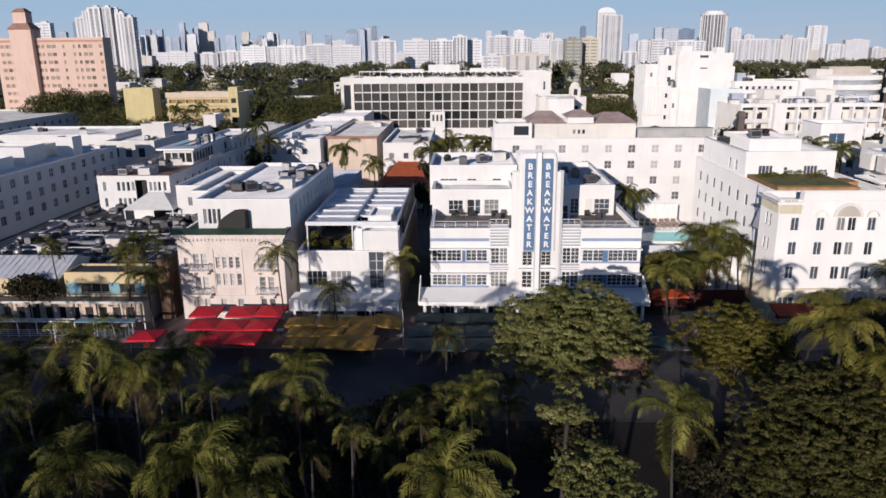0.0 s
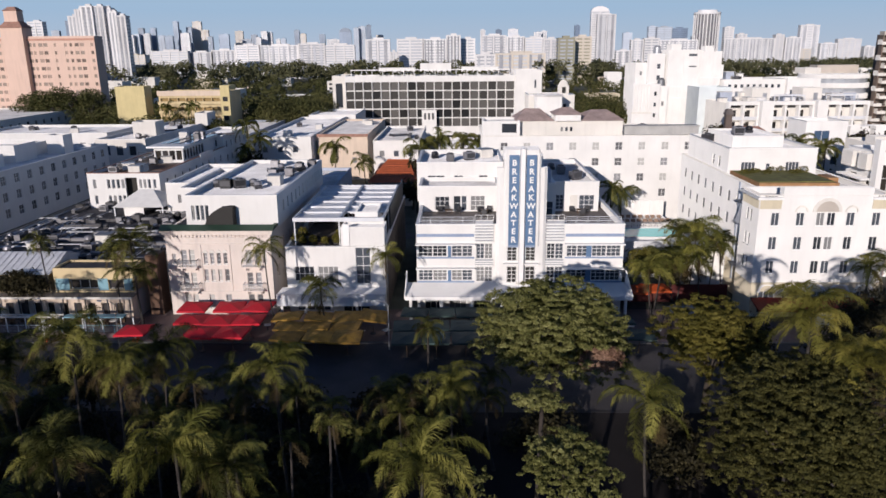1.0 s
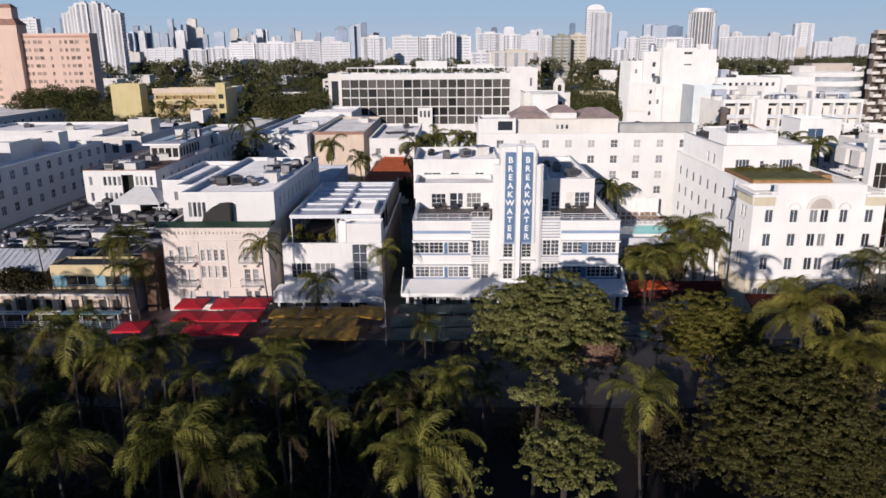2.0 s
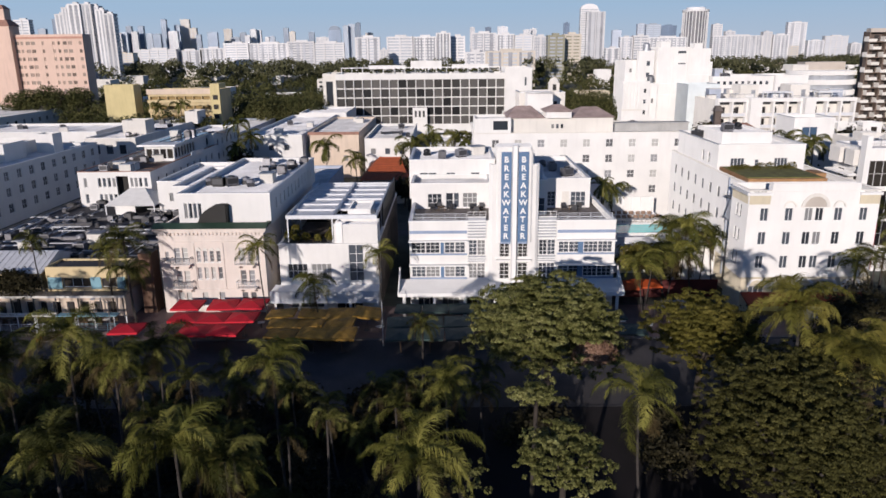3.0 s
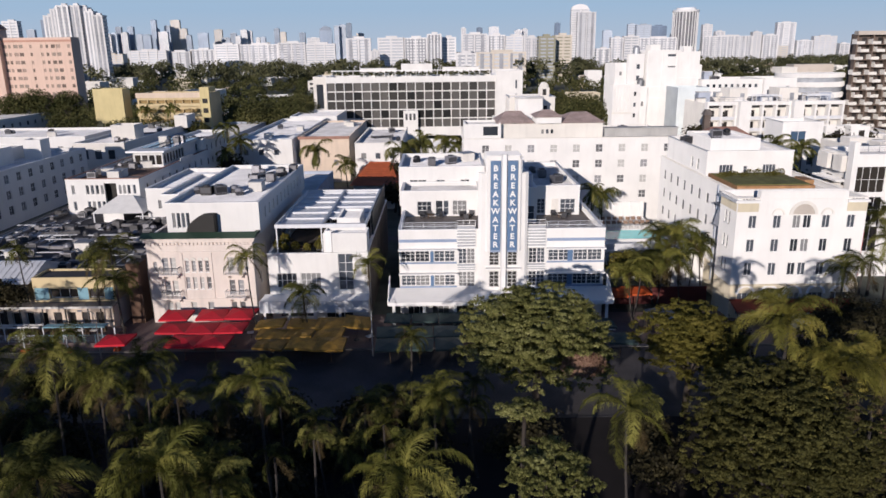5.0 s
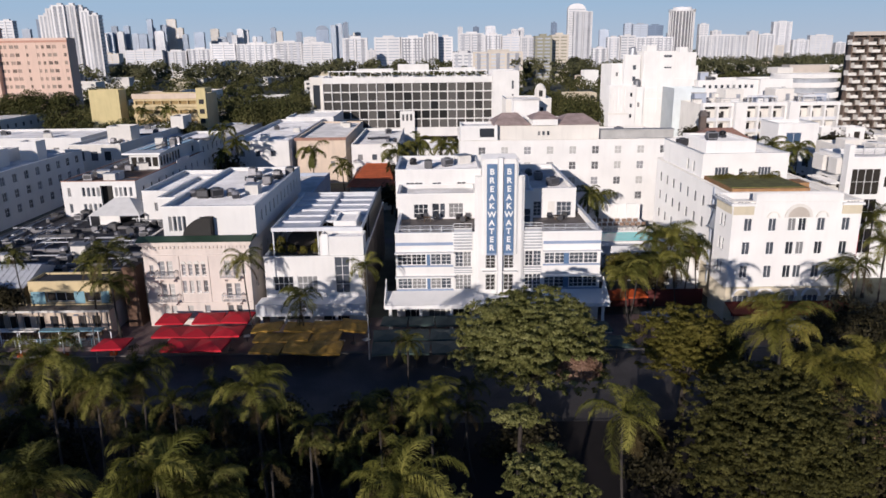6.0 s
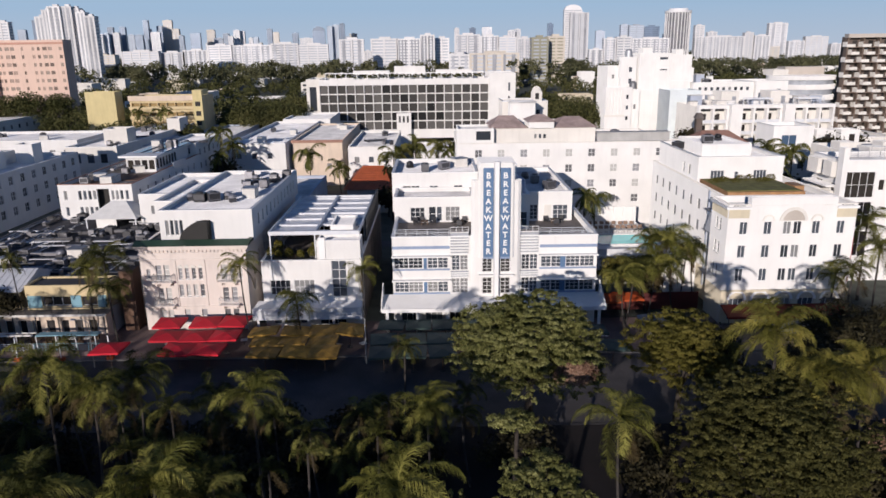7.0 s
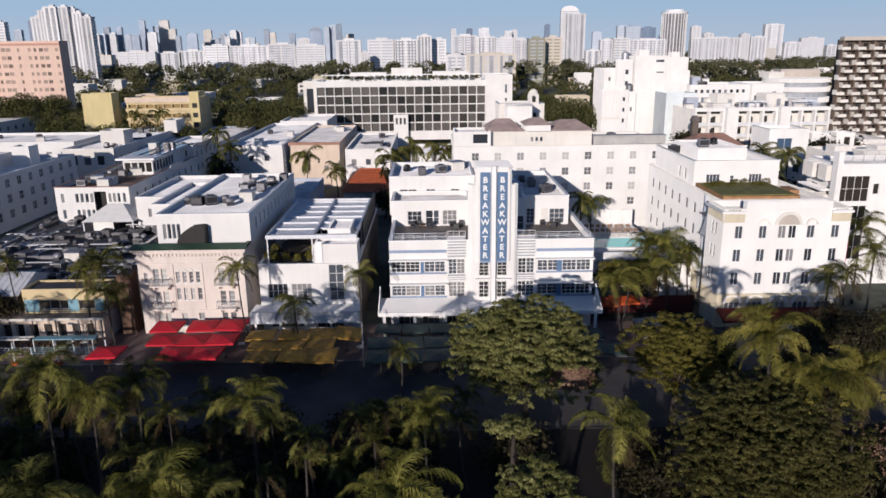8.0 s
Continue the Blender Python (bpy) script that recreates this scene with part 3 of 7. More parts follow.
block(hotel, HX0, HX1, HY0, HY1, 4.0, 12.0, WHITE, DECK,
      {"front": left_wins + right_wins + bay_wins, "right": grid(spread(2, 30, 9), (4.9, 8.0), 1.1, 1.4, 2, 2), "left": grid(spread(2, 30, 9), (4.9, 8.0), 1.1, 1.4, 2, 2)},
      parapet=0.85, coping=WHITE_TRIM, thick=0.3)
# blue painted spandrels between and under the windows, and the eyebrow ledges
for x0, x1 in ((-3.98, 3.35), (14.85, 22.18)):
    for z in (10.45,):
        built("stripe", Build().box(x0, x1, HY0 - 0.05, HY0 - 0.003, z, z + 0.38), BLUE_PALE, hotel, "faded blue painted stripe")
    for z in (7.62, 4.42):
        built("sill_band", Build().box(x0, x1, HY0 - 0.16, HY0 - 0.003, z, z + 0.2), BLUE_PALE, hotel, "faded blue sill band")
        built("eyebrow", Build().box(x0 - 0.1, x1 + 0.1, HY0 - 0.75, HY0 - 0.003, z + 1.85, z + 2.0), WHITE_TRIM, hotel, "thin white ledge over the windows")
for x in (-0.02, 17.5):
    for z in (7.83, 4.63):
        built("spandrel", Build().box(x, x + 0.42 if x < 5 else x + 0.68, HY0 - 0.04, HY0 - 0.003, z, z + 1.55), BLUE, hotel, "blue painted pier between windows")
# louvred bays on both sides of the tower
for x0 in (3.45, 12.35):
    x1 = x0 + 2.3
    for i in range(7):
        z = 9.75 + i * 0.38
        built("slat", Build().box(x0, x1, HY0 - 0.30, HY0 - 0.045, z, z + 0.17), WHITE_TRIM, hotel)
    for i in range(3):
        z = 6.62 + i * 0.28
        built("slat", Build().box(x0, x1, HY0 - 0.2, HY0 - 0.045, z, z + 0.13), WHITE_TRIM, hotel)
    # grey sheets on the wall stand in for the shade between the slats
    built("louvre_backing", Build().box(x0, x1, HY0 - 0.04, HY0 - 0.003, 9.7, 12.5), LOUVRE, hotel, "grey sheet giving the louvre gaps their shade")
    built("louvre_backing", Build().box(x0, x1, HY0 - 0.04, HY0 - 0.003, 6.55, 7.5), LOUVRE, hotel, "grey sheet giving the louvre gaps their shade")
    built("screen", Build().box(x0, x1, HY0 + 0.3, HY0 + 0.42, 11.2, 12.55), WHITE, hotel)
    rail(hotel, [(x0, HY0 + 0.1, 12.5), (x1, HY0 + 0.1, 12.5)], 0.75, 0.8, WHITE_TRIM, 2, "terrace_rail")
# sign tower
TX = 9.2
tw = Build()
tw.prism([(TX - 3.1, 88.28), (TX - 3.1, 87.6), (TX - 2.7, 87.1), (TX + 2.7, 87.1), (TX + 3.1, 87.6), (TX + 3.1, 88.28)], 4.0, 19.3)
built("tower_pier", tw, WHITE, hotel)
tw = Build().prism([(TX - 2.25, 87.08), (TX - 2.0, 86.75), (TX + 2.0, 86.75), (TX + 2.25, 87.08)], 9.5, 21.15)
tw.prism([(TX - 2.1, 87.12), (TX - 1.9, 86.75), (TX + 1.9, 86.75), (TX + 2.1, 87.12), (TX + 2.1, 90.2), (TX - 2.1, 90.2)], 21.16, 21.55)
tw.box(TX - 2.1, TX + 2.1, 88.3, 90.2, 12.0, 21.15)
built("tower_shaft", tw, WHITE, hotel)
built("tower_fin", Build().prism([(TX - 0.38, 86.73), (TX - 0.26, 86.25), (TX + 0.26, 86.25), (TX + 0.38, 86.73)], 4.0, 21.75), WHITE_TRIM, hotel)
# flank in shade: the blue of the shade is laid on as colour
built("tower_flank", Build().box(TX + 2.103, TX + 2.15, 88.4, 90.1, 15.2, 20.6), BLUE_PALE, hotel, "tower side toned blue for its shade")
for i in range(5):
    built("flank_rib", Build().box(TX + 2.152, TX + 2.26, 88.5 + i * 0.33, 88.6 + i * 0.33, 15.2, 20.6), WHITE_TRIM, hotel)
# base windows of the tower, left and right of the fin
for x in (TX - 1.75, TX + 0.55):
    for z, h in ((7.6, 1.75), (4.7, 2.1)):
        window(hotel, shift(x, 86.93, z), 1.2, h, 2, 4)
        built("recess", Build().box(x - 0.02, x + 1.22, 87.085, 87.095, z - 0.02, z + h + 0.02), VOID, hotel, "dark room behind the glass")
    built("hood", Build().box(x - 0.45, x + 1.65, 86.45, 87.08, 7.15, 7.3), WHITE_TRIM, hotel)
# blue sign boards with raised white letters
LETTERS = {}


def letter(char, height, depth, material):
    if char not in LETTERS:
        c = bpy.data.curves.new("letter", "FONT")
        c.body, c.size, c.extrude, c.align_x, c.offset = char, height / 0.70, depth, "CENTER", 0.03
        o = bpy.data.objects.new("letter", c)
        me = bpy.data.meshes.new_from_object(o)
        me.materials.clear()
        me.materials.append(material)
        bpy.data.objects.remove(o)
        LETTERS[char] = me
    return LETTERS[char]


for x in (TX - 1.05, TX + 1.05):
    board = built("sign_board", Build().box(x - 0.62, x + 0.62, 86.56, 86.74, 9.7, 20.95), BLUE, hotel, "blue vertical sign board")
    built("board_foot", Build().prism([(x - 0.62, 86.56), (x + 0.62, 86.56), (x + 0.62, 86.74), (x - 0.62, 86.74)], 9.45, 9.69), BLUE_PALE, board)
    for i, ch in enumerate("BREAKWATER"):
        part("letter", letter(ch, 0.70, 0.05, WHITE_TRIM), board, Matrix.Translation((x, 86.52, 19.70 - i * 1.065)) @ Matrix.Rotation(radians(90), 4, "X"), "raised white letter " + ch)
# porch over the pavement
porch = Build().prism([(83.9, 3.5), (87.98, 3.5), (87.98, 4.41), (83.9, 3.84)], -5.2, 22.6, Matrix(((0, 0, 1, 0), (1, 0, 0, 0), (0, 1, 0, 0), (0, 0, 0, 1))))
built("porch_roof", porch, WHITE, hotel)
built("porch_edge", Build().box(-5.26, 22.66, 83.8, 83.897, 3.42, 3.9), WHITE_TRIM, hotel)
for x in (-5.36, 22.61):
    built("porch_end", Build().prism([(83.9, 3.5), (87.98, 3.5), (87.98, 6.0), (83.9, 4.0)], x, x + 0.15, Matrix(((0, 0, 1, 0), (1, 0, 0, 0), (0, 1, 0, 0), (0, 0, 0, 1)))), WHITE, hotel)
for x in spread(-4.6, 22.0, 8):
    built("porch_column", Build().tube([(x, 84.4, 0.16), (x, 84.4, 3.54)], [0.2, 0.2], 12), WHITE, hotel, "", True)
gw = [(u, 0.7, 2.2, 2.2, 3, 2) for u in spread(1, 23, 8)]
block(hotel, HX0, HX1, HY0, HY1, 0.0, 3.98, WHITE, CONCRETE, {"front": gw}, parapet=0.1)
# penthouse: a low front range, and a higher range set back behind it
block(hotel, -4.25, 7.0, 99.6, 106.8, 11.16, 14.75, WHITE, ROOF, {"front": [(2.3, 11.3, 2.0, 2.0, 3, 3), (4.9, 11.3, 1.0, 2.1, 1, 2), (6.0, 11.3, 0.75, 2.1, 1, 2), (7.3, 11.3, 2.0, 2.1, 3, 3)]}, parapet=0.5, coping=WHITE_TRIM)
block(hotel, -4.9, 8.0, 106.85, 121.0, 11.16, 17.0, WHITE, ROOF_PALE, {"front": [(1.6, 14.3, 1.2, 0.8, 2, 1), (2.9, 14.3, 1.2, 0.8, 2, 1), (5.6, 14.3, 1.3, 0.8, 2, 1), (9.3, 14.3, 1.3, 0.8, 2, 1)]}, parapet=0.6, coping=WHITE_TRIM)
block(hotel, 14.4, 21.0, 99.6, 121.0, 11.16, 15.3, WHITE, ROOF, {"front": [(0.6, 11.4, 1.1, 2.1, 2, 4), (3.9, 11.35, 2.1, 2.1, 3, 3)], "right": grid(spread(2, 18, 5), (12.3,), 1.2, 1.4, 2, 2)}, parapet=0.55, coping=WHITE_TRIM)
block(hotel, 7.05, 14.35, 95.0, 121.0, 11.16, 15.9, WHITE, ROOF_PALE, {"front": [(4.9, 11.6, 0.95, 1.9, 1, 2), (6.05, 11.6, 0.95, 1.9, 1, 2), (0.4, 11.6, 1.0, 1.9, 1, 2)]}, parapet=0.5, coping=WHITE_TRIM)
built("shutter", Build().box(17.05, 18.0, 99.5, 99.595, 11.4, 13.5), OFFWHITE, hotel, "pale louvred shutter")
built("stair_head", Build().box(8.2, 13.6, 104, 112, 15.42, 18.6), WHITE, hotel)
built("lift_motor_room", Build().box(11.5, 13.8, 96.5, 99.5, 15.42, 17.6), GREY_BLUE, hotel, "blue grey plant room wall")
for i in range(4):
    built("plant_fin", Build().box(13.82, 13.95, 96.7 + i * 0.75, 97.0 + i * 0.75, 15.42, 17.5), WHITE_TRIM, hotel)
for z, y in ((12.12, 88.5), (12.12, 89.6)):
    rail(hotel, [(-3.6, y, 11.4 if y > 89 else z), (3.3, y, 11.4 if y > 89 else z)], 0.8, 1.4, METAL_WHITE, 3, "terrace_rail")
    rail(hotel, [(14.9, y, 11.4 if y > 89 else z), (21.8, y, 11.4 if y > 89 else z)], 0.8, 1.4, METAL_WHITE, 3, "terrace_rail")


def terrace_chair():
    ob = thing("terrace_chair", "dark woven lounge chair on the roof terrace", "chair", (0, 0, 0), "chairs on the roof terraces")
    built("seat", Build().box(-0.33, 0.33, -0.33, 0.33, 0.28, 0.42), METAL_DARK, ob)
    built("backrest", Build().box(-0.33, 0.33, 0.25, 0.36, 0.43, 0.95), METAL_DARK, ob)
    for q in (-0.37, 0.34):
        built("arm", Build().box(q, q + 0.06, -0.33, 0.36, 0.50, 0.62), METAL_DARK, ob)
    for px in (-0.3, 0.26):
        for py in (-0.3, 0.26):
            built("leg", Build().box(px, px + 0.05, py, py + 0.05, 0, 0.278), METAL_DARK, ob)
    return ob


def terrace_table():
    ob = thing("terrace_table", "low dark table on the roof terrace", "table", (0, 0, 0), "tables on the roof terraces")
    built("tabletop", Build().box(-0.5, 0.5, -0.5, 0.5, 0.55, 0.6), WOOD, ob)
    for px in (-0.45, 0.38):
        for py in (-0.45, 0.38):
            built("leg", Build().box(px, px + 0.07, py, py + 0.07, 0, 0.548), WOOD, ob)
    return ob


chair = terrace_chair()
chair.matrix_basis = shift(-1.2, 98.4, 11.15, 15)
table = terrace_table()
table.matrix_basis = shift(0.0, 98.2, 11.15, 0)
for x, y, z, a in ((-0.3, 99.0, 11.15, 0), (1.2, 98.3, 11.15, -60), (4.4, 98.2, 11.15, 20), (5.6, 98.8, 11.15, -15), (4.9, 96.8, 11.15, 170), (17.2, 98.4, 11.15, 10), (19.3, 98.6, 11.15, -20), (18.4, 97.0, 11.15, 180),
                   (-18.6, 91.6, 8.22, 30), (-16.4, 91.4, 8.22, -30), (-17.6, 93.6, 8.22, 10), (-14.9, 92.2, 8.22, 90), (-19.0, 95.5, 8.22, 60), (-15.2, 95.2, 8.22, -40)):
    copy_thing(chair, shift(x, y, z, a))
for x, y, z in ((5.0, 97.8, 11.15), (18.3, 98.2, 11.15), (-17.5, 92.2, 8.22), (-15.9, 94.0, 8.22)):
    copy_thing(table, shift(x, y, z))

# ---------------------------------------------------------------- the pale pink hotel
pink = thing("hotel", "pale pink hotel with balconies, arched windows and a green tiled cornice", "hotel", (-29, 88, 0))
PX0, PX1 = -36.0, -22.5
pw = grid((4.75, 5.6, 6.45, 7.3), (7.0,), 0.48, 1.5, 1, 3) + grid((4.65, 5.55, 6.45, 7.35), (4.7,), 0.52, 1.6, 1, 2)
pw += grid((1.9, 2.9), (7.0, 3.95), 0.7, 1.9, 1, 3) + grid((10.2, 11.3), (7.0, 3.95), 0.7, 1.9, 1, 3) + grid((1.9, 2.9, 5.0, 7.2, 10.2, 11.3), (1.0,), 0.7, 1.9, 1, 2) + [(0.7, 7.1, 0.45, 1.3, 1, 2), (12.4, 7.1, 0.45, 1.3, 1, 2)]
block(pink, PX0, PX1, 87.6, 121, 0, 11.5, PINK, ROOF_DARK, {"front": pw, "right": grid(spread(2.5, 29, 9), (4.6, 7.6), 0.8, 1.6, 1, 2)}, parapet=0.15, inset=0.18, sill=True, glass=GLASS_PALE)
for u in (4.75, 5.6, 6.45, 7.3):
    c = PX0 + u + 0.24
    arch = [(c + 0.34 * math.cos(a), 8.5 + 0.42 * math.sin(a)) for a in spread(0, math.pi, 9)]
    built("arch_moulding", Build().prism(arch, 0, 0.06, Matrix.Translation((0, 87.597, 0)) @ Matrix.Rotation(radians(90), 4, "X")), OFFWHITE, pink)
for i, (lo, hi, o) in enumerate(((10.3, 10.55, 0.12), (10.95, 11.25, 0.28), (11.25, 11.52, 0.45))):
    built("cornice", Build().box(PX0 - o, PX1 + o, 87.6 - o, 87.597, lo, hi), PINK, pink)
built("tile_edge", Build().add([(PX0 - 0.55, 86.95, 11.53), (PX1 + 0.55, 86.95, 11.53), (PX1 + 0.55, 88.3, 12.05), (PX0 - 0.55, 88.3, 12.05),
      (PX0 - 0.55, 88.3, 11.53), (PX1 + 0.55, 88.3, 11.53)], [(0, 1, 2, 3), (3, 2, 5, 4), (0, 3, 4), (1, 5, 2), (0, 4, 5, 1)]), TILE_GREEN, pink, "dark green tiled eave")
built("tile_edge", Build().box(PX1 + 0.003, PX1 + 0.5, 88.3, 93.0, 11.55, 11.85), TILE_GREEN, pink)
for x0, x1 in ((-34.4, -31.9), (-26.2, -23.7)):
    for z in (6.7, 3.55):
        bal = built("balcony", Build().box(x0, x1, 86.6, 87.597, z, z + 0.18), PINK, pink)
        for xa in spread(x0 + 0.04, x1 - 0.04, 13):
            built("baluster", Build().box(xa - 0.025, xa + 0.025, 86.63, 86.68, z + 0.18, z + 1.0), METAL, bal)
        built("handrail", Build().box(x0, x1, 86.6, 86.7, z + 1.0, z + 1.07).box(x0, x0 + 0.06, 86.7, 87.597, z + 1.0, z + 1.07).box(x1 - 0.06, x1, 86.7, 87.597, z + 1.0, z + 1.07), METAL, bal)
        built("bracket", Build().box(x0 + 0.3, x0 + 0.5, 86.9, 87.597, z - 0.4, z - 0.003).box(x1 - 0.5, x1 - 0.3, 86.9, 87.597, z - 0.4, z - 0.003), PINK, bal)
block(pink, -33.9, -21.95, 90.0, 121, 11.36, 15.4, WHITE, ROOF_PALE, {"front": grid((0.75, 1.35, 1.95, 2.55), (12.2,), 0.42, 2.0, 1, 1), "right": grid(spread(2.6, 27, 11), (12.8,), 0.75, 1.5, 1, 2)},
      parapet=0.45, coping=WHITE_TRIM, open_holes={"front": [(4.75, 6.55, 11.75, 14.1)]})
built("dark_room", Build().box(-29.3, -27.2, 92.4, 92.5, 11.4, 14.6), VOID, pink, "dark room behind the opening")
curve = [(-27.4, 11.4)] + [(-27.9 - 3.2 * math.sin(q), 11.4 + 2.8 * math.cos(q)) for q in spread(-0.16, math.pi / 2, 10)]
st = Build().prism(curve, 0, 1.38, Matrix.Translation((0, 89.98, 0)) @ Matrix.Rotation(radians(90), 4, "X"))
# canopy coloured near-black, standing in for its dark hollow
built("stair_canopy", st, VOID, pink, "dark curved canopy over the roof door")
block(pink, -39.5, -34.0, 103.0, 121, 11.0, 14.0, WHITE, ROOF_PALE, {"front": [(1.0, 11.6, 0.8, 1.4, 1, 2)]}, parapet=0.4, coping=WHITE_TRIM)

# ---------------------------------------------------------------- the narrow white building with the roof terrace
white = thing("building", "narrow white building with a roof terrace under a slatted steel canopy", "building", (-14, 88, 0))
WX0, WX1 = -20.8, -8.0
ww = [(1.0, 4.55, 2.6, 2.0, 4, 2), (4.1, 4.55, 2.6, 2.0, 4, 2), (9.0, 4.2, 1.85, 4.85, 2, 4)]
block(white, WX0, WX1, 88.0, 121, 3.2, 9.1, WHITE, DECK, {"front": ww, "right": grid(spread(4, 28, 7), (5.0,), 1.0, 1.4, 2, 2)}, parapet=0.9, coping=WHITE_TRIM, thick=0.3, glass=GLASS)
block(white, WX0 + 0.1, WX1 - 0.05, 88.1, 120.9, 0, 3.18, WHITE, CONCRETE, {"front": [(1, 0.5, 4.6, 2.3, 4, 1), (7, 0.3, 3.5, 2.5, 3, 1)]}, parapet=0.1)
block(white, -13.6, -8.05, 88.04, 91.2, 9.25, 11.75, WHITE, ROOF_PALE, parapet=0.3)
block(white, -12.2, -9.2, 91.3, 97.0, 9.25, 13.0, WHITE, ROOF_PALE, parapet=0.3)
built("pier", Build().box(-13.3, -12.5, 87.9, 88.036, 9.3, 12.15), WHITE_TRIM, white)
built("porch_roof", Build().box(WX0 - 0.7, WX1 + 0.1, 85.0, 87.97, 3.35, 3.75), WHITE, white)
built("porch_fascia", Build().box(WX0 - 0.75, WX1 + 0.15, 84.82, 84.99, 2.3, 3.85), METAL_WHITE, white, "pale grey porch fascia")
for x in spread(WX0 - 0.2, WX1 - 0.3, 5):
    built("porch_column", Build().box(x - 0.14, x + 0.14, 85.1, 85.38, 0.16, 3.348), WHITE, white)
for x in spread(PX0 + 0.6, PX1 - 0.6, 26):
    built("dentil", Build().box(x - 0.11, x + 0.11, 87.42, 87.597, 10.6, 10.9), PINK, pink)
for z in (9.55, 3.2):
    built("string_course", Build().box(PX0 - 0.05, PX1 + 0.05, 87.5, 87.597, z, z + 0.16), PINK, pink)
for x in (PX0 + 4.3, PX0 + 8.0):
    built("pilaster", Build().box(x, x + 0.22, 87.5, 87.597, 3.38, 9.53), PINK, pink)
# slatted canopy on posts over the terrace
cano = built("canopy_frame", Build().box(-20.1, -8.3, 90.0, 90.25, 12.0, 12.5).box(-19.6, -8.3, 113.4, 113.65, 12.0, 12.5).box(-20.1, -19.85, 90.25, 113.4, 12.0, 12.5)
             .box(-8.55, -8.3, 90.25, 113.4, 12.0, 12.5).box(-14.2, -13.9, 90.25, 113.4, 12.02, 12.5), METAL_WHITE, white, "white steel canopy frame")
for i in range(7):
    y = 90.9 + i * 3.55
    built("canopy_beam", Build().box(-19.84, -14.21, y, y + 0.32, 12.11, 12.34).box(-13.89, -8.56, y, y + 0.32, 12.11, 12.34), METAL_WHITE, cano)
for i in range(72):
    y = 90.4 + i * 0.315
    built("slat", Build().box(-19.84, -14.21, y, y + 0.285, 12.04, 12.1), METAL_WHITE, cano)
    if i > 12:
        built("slat", Build().box(-13.89, -8.56, y, y + 0.285, 12.04, 12.1), METAL_WHITE, cano)
for x in (-19.9, -14.1, -8.5):
    for y in (90.1, 98, 106, 113.5):
        if not (x > -14 and y < 97):
            built("canopy_post", Build().box(x - 0.08, x + 0.08, y - 0.08, y + 0.08, 8.2, 12.0), METAL_WHITE, cano)
# sheet added across the terrace; its colour gives the shade under the slats
built("terrace_back_wall", Build().box(-20.4, -8.4, 104.5, 104.8, 8.2, 11.9), VOID, white, "near-black sheet for the shade under the canopy")
# dark sheet over the white wall; the alley's shade is put into its colour
built("side_cladding", Build().box(WX1 + 0.003, WX1 + 0.06, 90.5, 120.6, 0.2, 8.9), SIDE_DARK, white, "dark sheet toning the side wall as shaded")
built("side_screen", Build().box(-8.3, -8.12, 97.2, 119, 9.2, 12.4), METAL_DARK, white, "dark terrace screen")
rail(white, [(-20.5, 121 - 0.4, 9.1), (-20.5, 90, 9.1)], 0.9, 2.0, METAL_DARK, 3, "terrace_rail")
for i, (x, y, r) in enumerate(((-20.0, 90.6, 0.6), (-18.9, 89.9, 0.5), (-17.6, 90.2, 0.55), (-16.0, 89.8, 0.5), (-14.6, 90.3, 0.6), (-19.6, 93.2, 0.7), (-14.4, 93.0, 0.7))):
    pot = thing("potted_plant", "leafy green shrub in a dark pot", "plant", (x, y, 8.2), "terrace plants")
    built("pot", Build().tube([(x, y, 8.2), (x, y, 8.75)], [0.26, 0.34], 10), METAL_DARK, pot)
    part("foliage", leaf_cloud([(x, y, 9.0 + r, r, r, r * 1.2)], 260, 0.16, 700 + i, LEAF_OLIVE, "foliage"), pot)
st = Build()
for i in range(9):
    st.box(-21.6 + 0.02, -20.85, 92.0 + i * 0.55, 92.5 + i * 0.55, 6.4 + i * 0.28, 6.5 + i * 0.28)
built("outside_stair", st, METAL, white)

# ---------------------------------------------------------------- the white hotel with arched windows
arc = thing("hotel", "white mediterranean hotel with paired windows and a planted roof deck", "hotel", (46, 87, 0))
RX0, RX1 = 38.2, 54.3
rw = []
for z, h in ((12.0, 1.75), (8.95, 1.75), (5.85, 1.75)):
    rw += [(u, z, 0.98, h - 0.1, 2, 1) for u in (1.56, 4.61, 7.06, 8.36, 10.71, 13.81)]
SX0 = 39.6
block(arc, RX0, RX1, 87.0, 92.5, 4.5, 15.75, WHITE, ROOF, {"front": rw, "left": [(u, z, 0.6, 1.6, 1, 2) for u in (1.4, 2.5) for z in (12.1, 9.0, 5.9)], "right": grid((2.0,), (12.3, 9.2), 0.9, 1.5, 2, 1)},
      parapet=0.6, inset=0.08, coping=OFFWHITE, thick=0.35, glass=GLASS, sill=True)
block(arc, SX0, RX1, 92.52, 124, 4.5, 15.75, WHITE, ROOF, {"right": grid(spread(2.5, 26, 7), (12.3, 9.2), 0.9, 1.5, 2, 1)},
      open_holes={"left": [(u, u + 0.95, z, z + 1.5) for u in spread(2.0, 25.5, 8) for z in (12.3, 9.2, 6.1)]}, parapet=0.6, inset=0.08, coping=OFFWHITE, thick=0.35)
for u in spread(2.0, 25.5, 8):
    for z in (12.3, 9.2, 6.1):
        window(arc, side("left", SX0, RX1, 92.87, 123.65)[0] @ shift(u, 0, z), 0.95, 1.5, 1, 1, None, GLASS_SHADE, True, 0.05)
block(arc, RX0 + 2.7, RX1 - 2.6, 86.85, 88.0, 15.78, 16.75, WHITE, ROOF_PALE, parapet=0.3)
